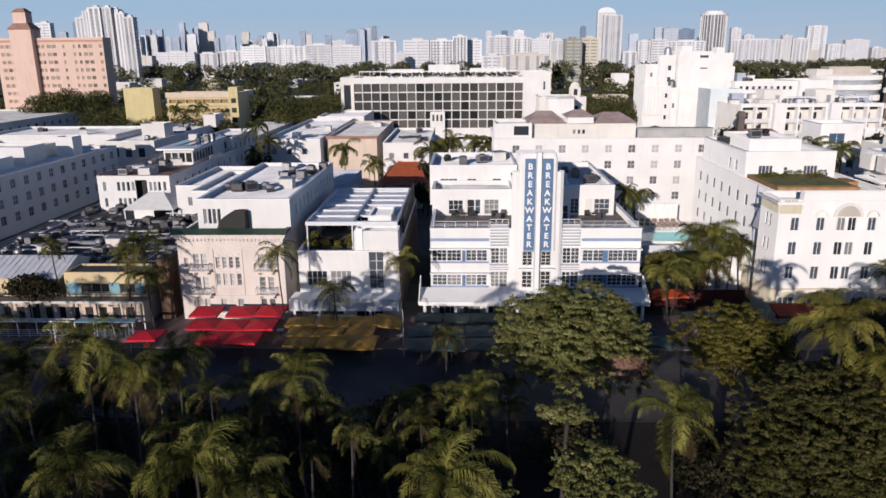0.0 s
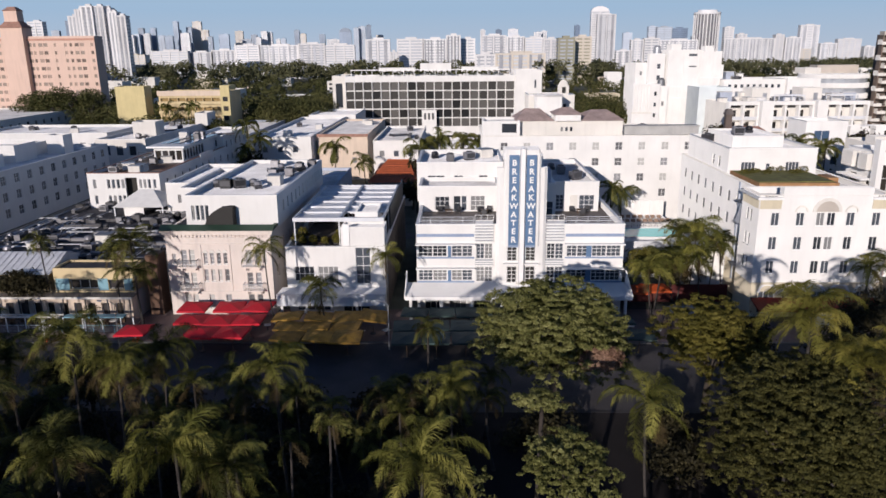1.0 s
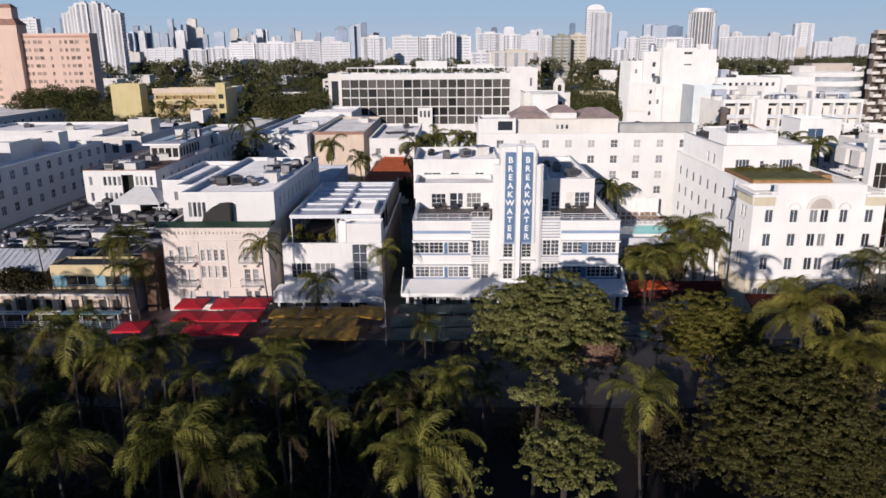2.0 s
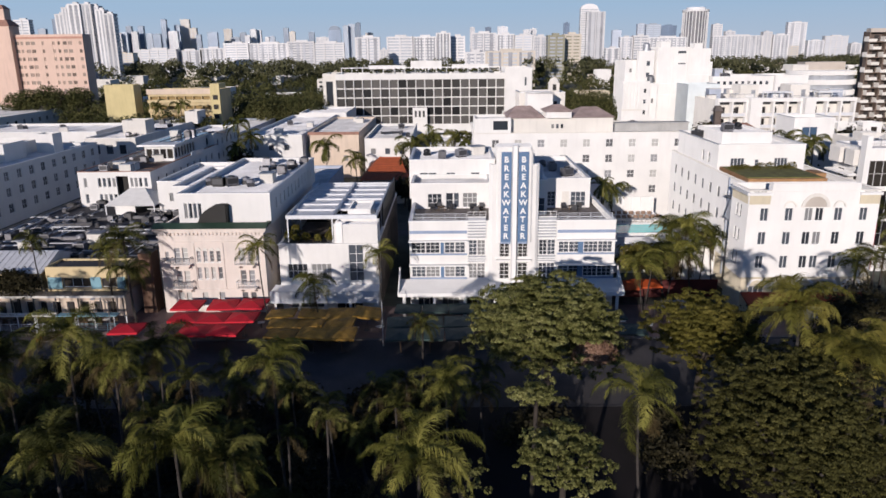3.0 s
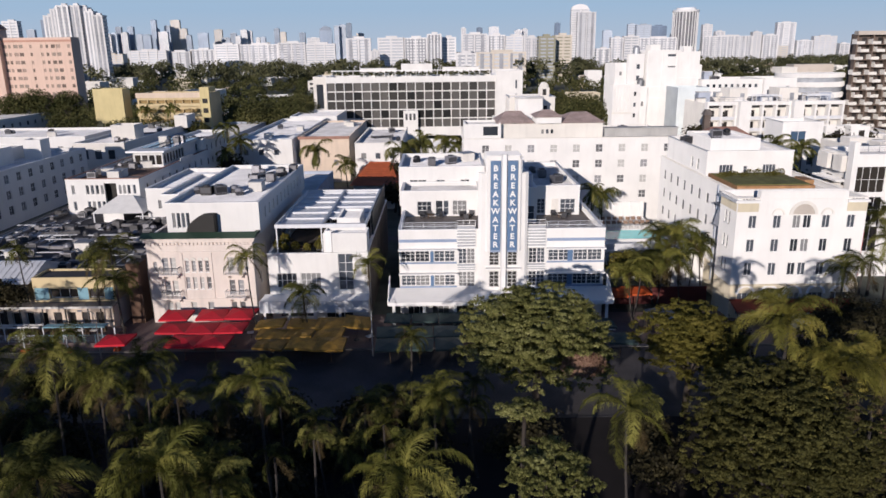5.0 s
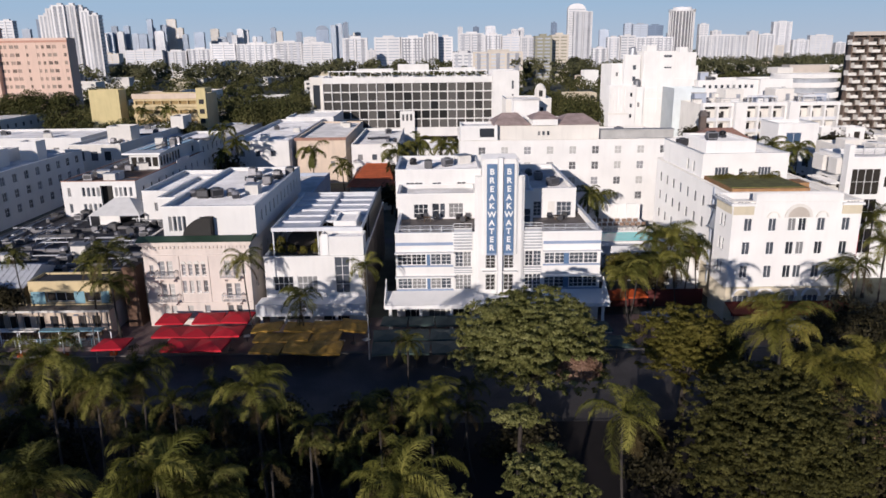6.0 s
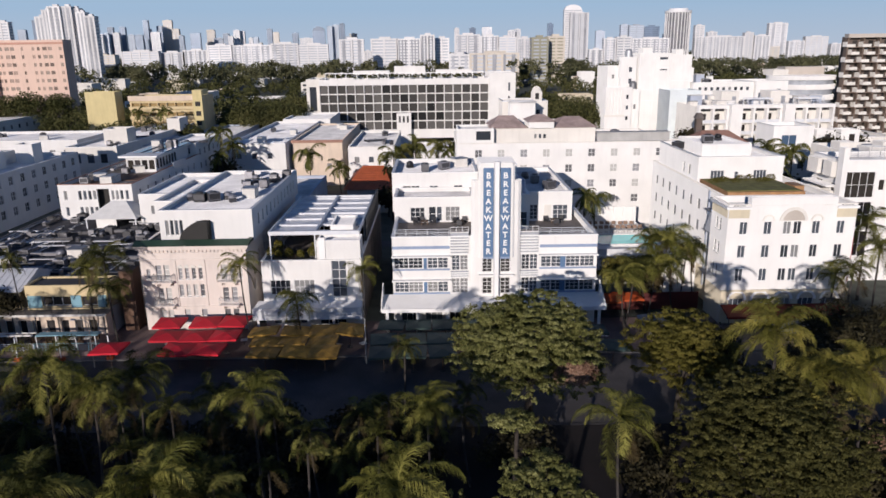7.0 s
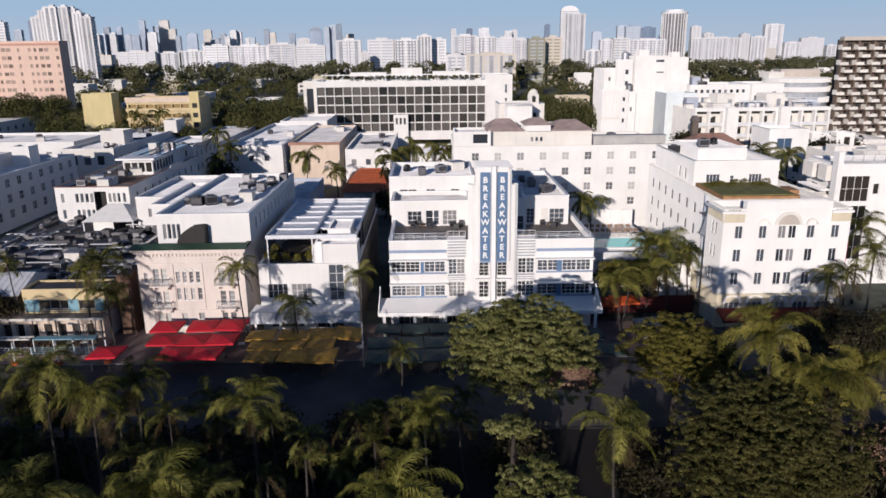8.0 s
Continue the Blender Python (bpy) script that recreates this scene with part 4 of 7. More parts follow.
built("centre_panel", Build().box(RX0 + 2.7, RX1 - 2.6, 86.86, 86.997, 14.6, 15.75), WHITE, arc)
for x0, x1 in ((RX0 + 0.05, RX0 + 2.6), (RX1 - 2.5, RX1 - 0.05)):
    built("panel_band", Build().box(x0, x1, 86.9, 86.997, 14.15, 15.2), CREAM, arc, "cream rendered panel under the eave")
    built("eave", Build().box(x0 - 0.15, x1 + 0.12, 86.6, 86.997, 15.3, 15.6), WHITE_TRIM, arc)
    for i in range(4):
        built("pierced_stone", Build().box(x0 + 0.5 + i * 0.4, x0 + 0.75 + i * 0.4, 86.95, 86.996, 15.66, 15.84), METAL_DARK, arc)


def arch_ring(parent, cx, z, y, r0, r1, depth, material, name="arch_moulding"):
    b = Build()
    n = 12
    for i in range(n):
        a, c = math.pi * i / n, math.pi * (i + 1) / n
        p = [(cx + r * math.cos(t), yy, z + r * math.sin(t)) for yy in (y - depth, y) for t in (a, c) for r in (r0, r1)]
        b.add(p, [(0, 1, 3, 2), (4, 6, 7, 5), (1, 5, 7, 3), (0, 2, 6, 4)])
    return built(name, b, material, parent)


half = [(RX0 + 8.2 + 1.34 * math.cos(a), 13.8 + 1.34 * math.sin(a)) for a in spread(0, math.pi, 13)]
built("tympanum", Build().prism(half, 0, 0.04, Matrix.Translation((0, 86.855, 0)) @ Matrix.Rotation(radians(90), 4, "X")), BEIGE, arc, "carved beige panel in the arch")
arch_ring(arc, RX0 + 8.2, 13.78, 86.855, 1.35, 1.75, 0.12, OFFWHITE)
for u in (5.1, 11.2):
    arch_ring(arc, RX0 + u, 13.78, 86.855, 0.62, 0.8, 0.1, OFFWHITE)
gw = [(u, 0.6, 2.0, 2.9, 3, 3) for u in (1.0, 4.0, 7.0, 10.0, 13.0)]
block(arc, RX0, RX1, 86.9, 92.5, 0, 4.48, CREAM, CONCRETE, {"front": gw}, parapet=0.1)
block(arc, SX0, RX1, 92.52, 123.9, 0, 4.48, CREAM, CONCRETE, {}, parapet=0.1)
for u in (1.0, 4.0, 7.0, 10.0, 13.0):
    arch_ring(arc, RX0 + u + 1.0, 3.4, 86.89, 0.95, 1.25, 0.12, WHITE_TRIM)
built("string_course", Build().box(RX0 - 0.08, RX1 + 0.08, 86.7, 86.895, 4.5, 4.72), CREAM, arc)
# recess with a slanting fire screen on the side wall
built("side_bay_screen", Build().add([(SX0 - 1.1, 92.9, 14.8), (SX0 - 0.1, 92.9, 14.8), (SX0 - 0.1, 95.3, 10.6), (SX0 - 1.1, 95.3, 10.6), (SX0 - 1.1, 92.9, 10.6), (SX0 - 0.1, 92.9, 10.6)], [(0, 1, 2, 3), (4, 5, 1, 0), (3, 2, 5, 4), (0, 3, 4), (1, 5, 2)]), METAL_WHITE, arc, "striped white metal stair screen")
for i in range(4):
    built("stair_landing", Build().box(SX0 - 1.2, SX0 - 0.01, 92.6, 95.6, 4.8 + i * 2.9, 4.92 + i * 2.9), METAL, arc)
built("side_panel_band", Build().box(RX0 - 0.06, RX0 - 0.003, 87.3, 92.3, 14.15, 15.2), CREAM, arc, "cream rendered panel under the eave")
built("side_eave", Build().box(RX0 - 0.36, RX0 - 0.003, 86.7, 92.4, 15.3, 15.6), WHITE_TRIM, arc)
built("downpipe", Build().box(SX0 - 0.14, SX0 - 0.003, 97.0, 97.3, 2.0, 15.7), GREY_BLUE, arc, "grey pipe casing on the side wall")
block(arc, 40.0, 52.5, 103.5, 122, 15.0, 19.3, WHITE, ROOF_PALE, {"front": [(1.9, 15.3, 2.0, 2.1, 4, 1), (5.4, 16.2, 0.6, 1.0, 1, 2), (8.2, 15.3, 1.9, 2.1, 4, 1)], "left": grid((11.5, 14.0), (16.2,), 1.1, 1.6, 2, 2)}, parapet=0.5, coping=WHITE_TRIM)
block(arc, 42.0, 49.5, 108, 119, 18.7, 20.6, WHITE, ROOF_PALE, parapet=0.3)
built("roof_deck", Build().box(40.3, 50.6, 92.9, 103.3, 15.2, 16.25), DECK_ORANGE, arc, "orange timber roof deck")
built("deck_parapet", Build().box(38.4, 53.6, 91.6, 91.9, 15.2, 16.0), WHITE, arc)
built("planting", Build().box(40.45, 50.2, 93.5, 102.6, 16.254, 16.36), SEDUM, arc, "strip of green planting")
for i in range(9):
    x = 41.1 + i * 1.0
    hedge = leaf_cloud([(x + (0.6 if i > 4 else 0.0), 100.0 + (i % 3) * 0.6, 16.5, 0.75, 0.7, 0.4 + 0.35 * (i in (4, 5, 8)))], 120, 0.14, 60 + i, LEAF_OLIVE, "shrub")
    solid("shrub", hedge, "clipped green shrub in the roof planting", "shrub", group="roof deck shrubs")
built("planter", Build().box(50.65, 52.0, 96.0, 99.0, 15.2, 16.4), DECK_ORANGE, arc)
built("wall_sign", Build().box(RX1 + 0.003, RX1 + 0.12, 87.1, 87.9, 5.5, 11.5), RED_SIGN, arc, "tall red sign on the corner")
for i in range(6):
    built("sign_bar", Build().box(RX1 + 0.122, RX1 + 0.14, 87.3, 87.7, 5.9 + i * 0.92, 6.35 + i * 0.92), WHITE_TRIM, arc)

# ---------------------------------------------------------------- low restaurant building with the cluttered roof
low = thing("restaurant_building", "low yellow and teal restaurant with a long railed deck", "restaurant", (-50, 86, 0))
block(low, -50.2, -40.0, 86.0, 90.0, 3.75, 6.95, YELLOW_PALE, ROOF_DARK, {"front": [(2.0, 4.2, 3.6, 1.25, 3, 1), (7.0, 4.2, 1.9, 1.25, 2, 1)]}, parapet=0.25, inset=0.3, glass=GLASS_DARK)
for x0, x1 in ((-50.0, -48.25), (-44.55, -43.25), (-41.2, -40.1)):
    built("teal_panel", Build().box(x0, x1, 85.93, 85.997, 4.0, 5.6), TEAL, low, "teal painted wall panel")
block(low, -70, -38.2, 90.05, 134, 0, 5.9, OFFWHITE, ROOF_DARK, {"right": grid(spread(4, 40, 10), (2.8,), 1.0, 1.4, 1, 2)}, parapet=0.35, coping=KERB)
# the brown is lowered in tone; the shadow on this wall is in its colour
built("brown_side_wall", Build().box(-38.9, -37.2, 87.6, 90.0, 0, 8.2), BROWN_WALL, low, "brown rendered wall darkened as in shadow")
block(low, -66, -40.0, 84.95, 90.0, 0, 3.55, PEACH, DECK, {"front": grid(spread(0.9, 23.8, 14), (0.8,), 1.0, 1.9, 1, 1)}, parapet=0.1, inset=0.25, glass=GLASS_DARK)
built("deck", Build().box(-66, -39.6, 84.2, 85.99, 3.56, 3.66), DECK, low)
built("deck_fascia", Build().box(-66, -39.6, 84.1, 84.197, 3.45, 3.72), OFFWHITE, low)
for x in spread(-65.5, -40, 10):
    built("deck_post", Build().box(x - 0.06, x + 0.06, 84.3, 84.42, 0.76, 3.558), METAL_DARK, low)
rail(low, [(-66, 84.3, 3.66), (-39.7, 84.3, 3.66)], 0.95, 1.6, METAL_DARK, 3)
built("terrace", Build().box(-66, -38.6, 79.6, 84.93, 0.16, 0.75), PAVING, low)
rail(low, [(-66, 79.7, 0.75), (-46.5, 79.7, 0.75)], 1.0, 1.3, METAL_WHITE, 4)
rail(low, [(-46.4, 79.7, 0.75), (-38.7, 79.7, 0.75)], 1.0, 1.3, TEAL, 4)
built("cover_beam", Build().box(-66, -47.0, 80.62, 80.86, 2.3, 2.46).box(-66, -47.0, 81.5, 81.7, 2.3, 2.42), OFFWHITE, low)
built("terrace_cover", Build().box(-46.6, -39.2, 80.6, 81.7, 2.3, 2.42), TEAL, low, "teal slatted terrace cover")
for x in spread(-65.5, -39.6, 12):
    built("cover_post", Build().box(x - 0.05, x + 0.05, 80.7, 80.8, 0.75, 2.298), WHITE, low)
rng = random.Random(91)
for i in range(26):
    x, y = -64.5 + (i % 13) * 1.95 + rng.uniform(-0.3, 0.3), 81.9 + (i // 13) * 1.5
    ob = thing("terrace_dining_table", "dark bistro table with chairs drawn up to it", "table", (x, y, 0.75), "restaurant terrace tables")
    built("tabletop", Build().box(x - 0.38, x + 0.38, y - 0.38, y + 0.38, 1.47, 1.51), rng.choice((WOOD, METAL_DARK, CANVAS_WHITE)), ob)
    built("pedestal", Build().box(x - 0.05, x + 0.05, y - 0.05, y + 0.05, 0.75, 1.468), METAL_DARK, ob)
    for q in (-0.75, 0.75):
        built("chair", Build().box(x + q - 0.2, x + q + 0.2, y - 0.2, y + 0.2, 0.75, 1.2).box(x + q + (0.16 if q > 0 else -0.2), x + q + (0.2 if q > 0 else -0.16), y - 0.2, y + 0.2, 1.2, 1.63), WOOD, ob)
# shed-roofed wing
wing = thing("restaurant_wing", "yellow restaurant wing under a pale metal gable roof", "restaurant", (-56, 88, 0))
block(wing, -63, -51.0, 86.4, 89.9, 3.62, 6.3, YELLOW_PALE, ROOF_DARK, {"front": [(1.2, 4.0, 1.5, 1.5, 1, 1), (5.5, 4.0, 4.0, 1.5, 4, 1)]}, parapet=0.3, inset=0.3)
gb = Build().add([(-64, 85.4, 6.3), (-50.4, 85.4, 6.3), (-50.4, 95.0, 6.3), (-64, 95.0, 6.3), (-64, 90.2, 8.0), (-50.4, 90.2, 8.0)], [(0, 1, 5, 4), (2, 3, 4, 5), (0, 4, 3), (1, 2, 5), (3, 2, 1, 0)])
built("roof", gb, METAL_WHITE, wing, "pale sheet metal gable roof")
for x in spread(-63.5, -50.9, 16):
    built("roof_seam", Build().add([(x, 85.4, 6.33), (x + 0.08, 85.4, 6.33), (x + 0.08, 90.2, 8.06), (x, 90.2, 8.06), (x, 85.4, 6.25), (x + 0.08, 85.4, 6.25)], [(0, 1, 2, 3), (0, 4, 5, 1)]), METAL, wing)
tree(-53.2, 84.3, 5.2, 2.9, 1.4, 1.8, 3000, 0.22, LEAF_DARK, "dark leafy tree before the restaurant deck", 71, 8)
# pale tent on the roof
tent = thing("tent", "pale pyramid tent standing on the dark roof", "tent", (-55, 126, 5.6))
built("canopy", Build().add([(-59.4, 121.6, 7.2), (-50.3, 121.6, 7.2), (-50.3, 130.2, 7.2), (-59.4, 130.2, 7.2), (-56.2, 126, 9.6), (-53.6, 126, 9.6)], [(0, 1, 5, 4), (1, 2, 5), (2, 3, 4, 5), (3, 0, 4), (3, 2, 1, 0)]), CANVAS_WHITE, tent)
for x in (-59.1, -50.6):
    for y in (121.9, 129.9):
        built("tent_post", Build().box(x - 0.09, x + 0.09, y - 0.09, y + 0.09, 5.56, 7.198), METAL_WHITE, tent)
built("side_cloth", Build().box(-57.5, -54.0, 122.0, 122.06, 5.6, 7.19), CANVAS_WHITE, tent)


# ---- rooftop equipment
def roof_unit():
    ob = thing("rooftop_unit", "grey rooftop air conditioning unit", "air conditioner", (0, 0, 0), "rooftop units")
    built("casing", Build().box(-0.8, 0.8, -0.6, 0.6, 0.18, 1.25), METAL_ROOF, ob)
    built("fan_ring", Build().tube([(0, 0, 1.252), (0, 0, 1.40)], [0.46, 0.46], 14), METAL_DARK, ob)
    built("plinth", Build().box(-0.72, 0.72, -0.5, 0.5, 0, 0.178), METAL_DARK, ob)
    built("grille", Build().box(-0.7, 0.7, -0.63, -0.602, 0.35, 1.1), METAL_DARK, ob)
    return ob


def roof_duct():
    ob = thing("roof_duct", "long sheet metal duct lying on the roof", "duct", (0, 0, 0), "roof ducts")
    built("duct", Build().box(-3.0, 3.0, -0.32, 0.32, 0.3, 0.75), METAL_ROOF, ob)
    for x in (-2.9, 0, 2.85):
        built("flange", Build().box(x, x + 0.07, -0.37, 0.37, 0.26, 0.95), METAL_DARK, ob)
    for x in (-2, 2):
        built("support", Build().box(x, x + 0.1, -0.3, 0.3, 0, 0.259), METAL_DARK, ob)
    return ob


def exhaust_hood():
    ob = thing("exhaust_fan", "dark mushroom exhaust fan on the roof", "exhaust fan", (0, 0, 0), "roof exhaust fans")
    built("curb", Build().box(-0.45, 0.45, -0.45, 0.45, 0, 0.45), METAL_DARK, ob)
    built("cowl", Build().tube([(0, 0, 0.452), (0, 0, 0.6), (0, 0, 0.95), (0, 0, 1.1)], [0.4, 0.62, 0.5, 0.2], 12), METAL_ROOF, ob)
    return ob


def roof_box():
    ob = thing("roof_hatch", "pale boxed hatch on the roof", "roof hatch", (0, 0, 0), "roof hatches")
    built("box", Build().box(-1.1, 1.1, -0.9, 0.9, 0, 1.3), OFFWHITE, ob)
    built("lid", Build().box(-1.2, 1.2, -1.0, 1.0, 1.302, 1.42), METAL, ob)
    return ob


def pipe_rack():
    ob = thing("pipe_rack", "rack of dark pipes running over the roof", "pipes", (0, 0, 0), "roof pipes")
    for k in range(3):
        built("pipe", Build().tube([(-4, k * 0.28, 0.5), (4, k * 0.28, 0.5)], [0.08, 0.08], 6), (METAL_WHITE, METAL_DARK, METAL)[k], ob)
    for x in (-3.2, 2.6):
        built("trestle", Build().box(x, x + 0.1, -0.2, 0.8, 0, 0.418), METAL, ob)
    return ob


UNITS = [roof_unit(), roof_duct(), exhaust_hood(), roof_box(), pipe_rack()]
for i, u in enumerate(UNITS):
    u.matrix_basis = shift(-60 + i * 2.6, 104, 5.55, 0)
rng = random.Random(12)
taken = []
for i in range(300):
    x, y = rng.uniform(-68.5, -40.5), rng.uniform(91.5, 133)
    if -61 < x < -49 and y > 120 or any((x - a) ** 2 + (y - b) ** 2 < 2.2 for a, b in taken) or (y < 105.5 and -61.5 < x < -48 and y > 102.5):
        continue
    taken.append((x, y))
    copy_thing(rng.choice([UNITS[0], UNITS[1], UNITS[1], UNITS[2], UNITS[2], UNITS[4], UNITS[4], UNITS[0], UNITS[3]] if i % 7 == 0 else [UNITS[0], UNITS[1], UNITS[2], UNITS[4]]), shift(x, y, 5.55, rng.choice((0, 90, 90, 0, 8)), 0, rng.uniform(0.7, 1.0)))
for x, y, z, k in ((-31, 98, 14.95, 0), (-29.2, 98.3, 14.95, 0), (-27.6, 99.5, 14.95, 2), (-30.2, 100.4, 14.95, 2), (-26.4, 97.6, 14.95, 2), (-24.8, 101, 14.95, 3), (-26.6, 107, 14.95, 0), (-24.4, 108, 14.95, 0), (-25.6, 111, 14.95, 1), (-24.0, 113, 14.95, 0), (-27.0, 113.5, 14.95, 2),
                   (-22.6, 116, 14.95, 0), (-28.6, 116, 14.95, 0), (-32.6, 99, 14.95, 2), (0, 112, 16.4, 0), (3, 114, 16.4, 0), (-2.5, 116, 16.4, 2), (5.5, 117, 16.4, 3), (17, 110, 14.75, 0), (16, 114, 14.75, 2), (18.5, 105, 14.75, 0),
                   (12.6, 100.6, 15.4, 0), (10.0, 98.5, 15.4, 0), (44.2, 112, 20.3, 0), (47, 115, 20.3, 2), (41, 116, 18.8, 0), (51, 118, 15.15, 0)):
    copy_thing(UNITS[k], shift(x, y, z, rng.choice((0, 90, 30))))


# ---------------------------------------------------------------- pavement cafes
def parasol(canvas, colour, half=1.7, group="", rise=0.5):
    ob = thing("parasol", colour + " square cafe parasol on the pavement", "parasol", (0, 0, 0), group)
    h = half
    b = Build().add([(-h, -h, 2.45), (h, -h, 2.45), (h, h, 2.45), (-h, h, 2.45), (0, 0, 2.45 + rise), (-h, -h, 2.22), (h, -h, 2.22), (h, h, 2.22), (-h, h, 2.22), (0, 0, 2.39 + rise)],
                    [(0, 1, 4), (1, 2, 4), (2, 3, 4), (3, 0, 4), (0, 5, 6, 1), (1, 6, 7, 2), (2, 7, 8, 3), (3, 8, 5, 0), (1, 0, 9), (2, 1, 9), (3, 2, 9), (0, 3, 9)])
    built("canopy", b, canvas, ob)
    built("pole", Build().tube([(0, 0, 0.1), (0, 0, 2.5 + rise)], [0.035, 0.03], 8), WOOD, ob)
    for a in range(4):
        m = Matrix.Rotation(math.pi / 4 + a * math.pi / 2, 4, "Z")
        built("rib", Build().tube([(0.05, 0, 2.3 + rise), (h * 1.35, 0, 2.36)], [0.015, 0.012], 4, m), WOOD, ob)
    built("base", Build().tube([(0, 0, 0), (0, 0, 0.1)], [0.38, 0.34], 12), METAL_DARK, ob)
    return ob


red = parasol(CANVAS_RED, "bright red", 1.72, "red parasols", 0.4)
ochre = parasol(CANVAS_OCHRE, "ochre yellow", 1.68, "ochre parasols", 0.22)
green = parasol(CANVAS_GREEN, "dark green", 1.56, "dark green parasols", 0.22)
orange = parasol(CANVAS_ORANGE, "orange red", 1.7, "orange parasols")
rng = random.Random(5)


def set_out(proto, places, tilt=1.5):
    first = True
    for x, y in places:
        m = shift(x, y, 0.165 if y > 78.4 else 0.035, rng.uniform(-4, 4), rng.uniform(-tilt, tilt)) @ Matrix.Rotation(radians(rng.uniform(-tilt, tilt)), 4, "X")
        if first:
            proto.matrix_basis = m
            first = False
        else:
            copy_thing(proto, m)


set_out(red, [(-31.6, 83.9), (-27.2, 84.0), (-23.6, 84.2), (-30.4, 79.5), (-26.95, 79.4), (-23.5, 79.5), (-28.0, 75.9), (-24.5, 75.8), (-35.9, 76.4)])
set_out(ochre, [(-19.0, 80.6), (-15.5, 80.5), (-12.0, 80.6), (-9.0, 81.0), (-18.5, 77.6), (-15.0, 77.7), (-11.6, 77.6), (-17.9, 74.7), (-14.4, 74.8), (-11.1, 74.7)], 7)
set_out(green, [(-4.0, 82.0), (-0.7, 82.0), (2.6, 82.0), (5.9, 82.1), (-4.6, 78.0), (-1.3, 78.0), (2.0, 78.0), (5.3, 78.1), (-4.4, 74.2), (-1.1, 74.2), (2.2, 74.3), (13, 80), (16.6, 80), (20.2, 79.6), (21.6, 75.3)])
set_out(orange, [(24.6, 90.6), (27.4, 91.2)])


def cafe_set(cloth):
    ob = thing("cafe_table", "small cafe table with a pale cloth", "table", (0, 0, 0), "cafe tables")
    built("tabletop", Build().box(-0.4, 0.4, -0.4, 0.4, 0.72, 0.76), cloth, ob)
    built("pedestal", Build().tube([(0, 0, 0), (0, 0, 0.72)], [0.05, 0.05], 8), METAL_DARK, ob)
    return ob


cafe = cafe_set(CANVAS_WHITE)
cafe.matrix_basis = shift(-31, 81.2, 0.165)
for x in spread(-28, 34, 22):
    copy_thing(cafe, shift(x, 81.0 + rng.uniform(-1.5, 1.5), 0.165, rng.uniform(0, 90)))
CANVAS_DARKRED = surface("dark_red_canvas", (0.19, 0.02, 0.011), vary=0.12, scale=1.0, rough=0.75)
# awnings along the hotel with the arched windows, and over the pool entrance
for x0, x1 in ((38.2, 43.3), (43.5, 48.6), (48.8, 53.8)):
    aw = thing("awning", "red canvas awning over a hotel terrace", "awning", (x0, 87, 2), "red awnings")
    built("canvas", Build().add([(x0, 83.9, 2.15), (x1, 83.9, 2.15), (x1, 86.8, 2.75), (x0, 86.8, 2.75), (x0, 83.9, 1.85), (x1, 83.9, 1.85), (x0, 86.8, 2.65), (x1, 86.8, 2.65)], [(0, 1, 2, 3), (0, 4, 5, 1), (4, 6, 7, 5), (0, 3, 6, 4), (1, 5, 7, 2)]), CANVAS_DARKRED, aw)
    for x in (x0 + 0.1, x1 - 0.1):
        built("awning_post", Build().box(x - 0.04, x + 0.04, 84.0, 84.08, 0.16, 1.95), METAL_DARK, aw)
lt = thing("tent_canopy", "white stretched canopy over the pavement seats", "canopy", (28, 83, 0))
built("canvas", Build().add([(26.6, 80.8, 2.5), (31.2, 80.8, 2.5), (31.2, 84.2, 2.5), (26.6, 84.2, 2.5), (28.9, 82.5, 3.5)], [(0, 1, 4), (1, 2, 4), (2, 3, 4), (3, 0, 4), (3, 2, 1, 0)]), CANVAS_GREY, lt)
for x in (26.7, 31.1):
    for y in (80.9, 84.1):
        built("canopy_post", Build().box(x - 0.04, x + 0.04, y - 0.04, y + 0.04, 0.16, 2.498), METAL_DARK, lt)
lt2 = copy_thing(lt, shift(43.5, 79.6, 0))
lt3 = copy_thing(lt, shift(52.5, 79.0, 0))

# ---------------------------------------------------------------- raised pool court between the hotels
court = thing("pool_court", "raised pool court with pale walls and planting", "pool", (30, 104, 0))
built("podium", Build().box(23.0, 37.6, 104, 127, 0, 4.5), WHITE, court)
built("pool_water", Build().box(27.6, 37.0, 110.2, 116.2, 4.504, 4.56), WATER, court, "turquoise pool water")
built("pool_coping", Build().box(27.2, 37.4, 109.7, 110.18, 4.504, 4.66), WHITE, court)
built("pool_coping", Build().box(27.2, 37.4, 116.22, 116.7, 4.504, 4.66), WHITE, court)
built("court_wall", Build().box(23.0, 37.6, 125.6, 126.0, 4.5, 7.3), WHITE, court)
for x in spread(23.6, 37.0, 9):
    built("wall_pier", Build().box(x - 0.18, x + 0.18, 125.4, 125.597, 4.5, 7.45), WHITE_TRIM, court)
built("glass_screen", Build().box(24.0, 37.4, 104.3, 104.34, 4.504, 5.5), METAL_WHITE, court, "pale balustrade at the podium edge")
built("court_wall", Build().box(32.8, 37.5, 94.6, 99.6, 0, 6.9), WHITE, court)
built("wall_coping", Build().box(32.7, 37.6, 94.5, 99.7, 6.904, 7.05), WHITE_TRIM, court)
built("red_fence", Build().box(22.6, 37.4, 92.4, 92.6, 0.16, 2.6), surface("dark_red_hoarding", (0.10, 0.02, 0.018), vary=0.2), court, "dark red hoarding")


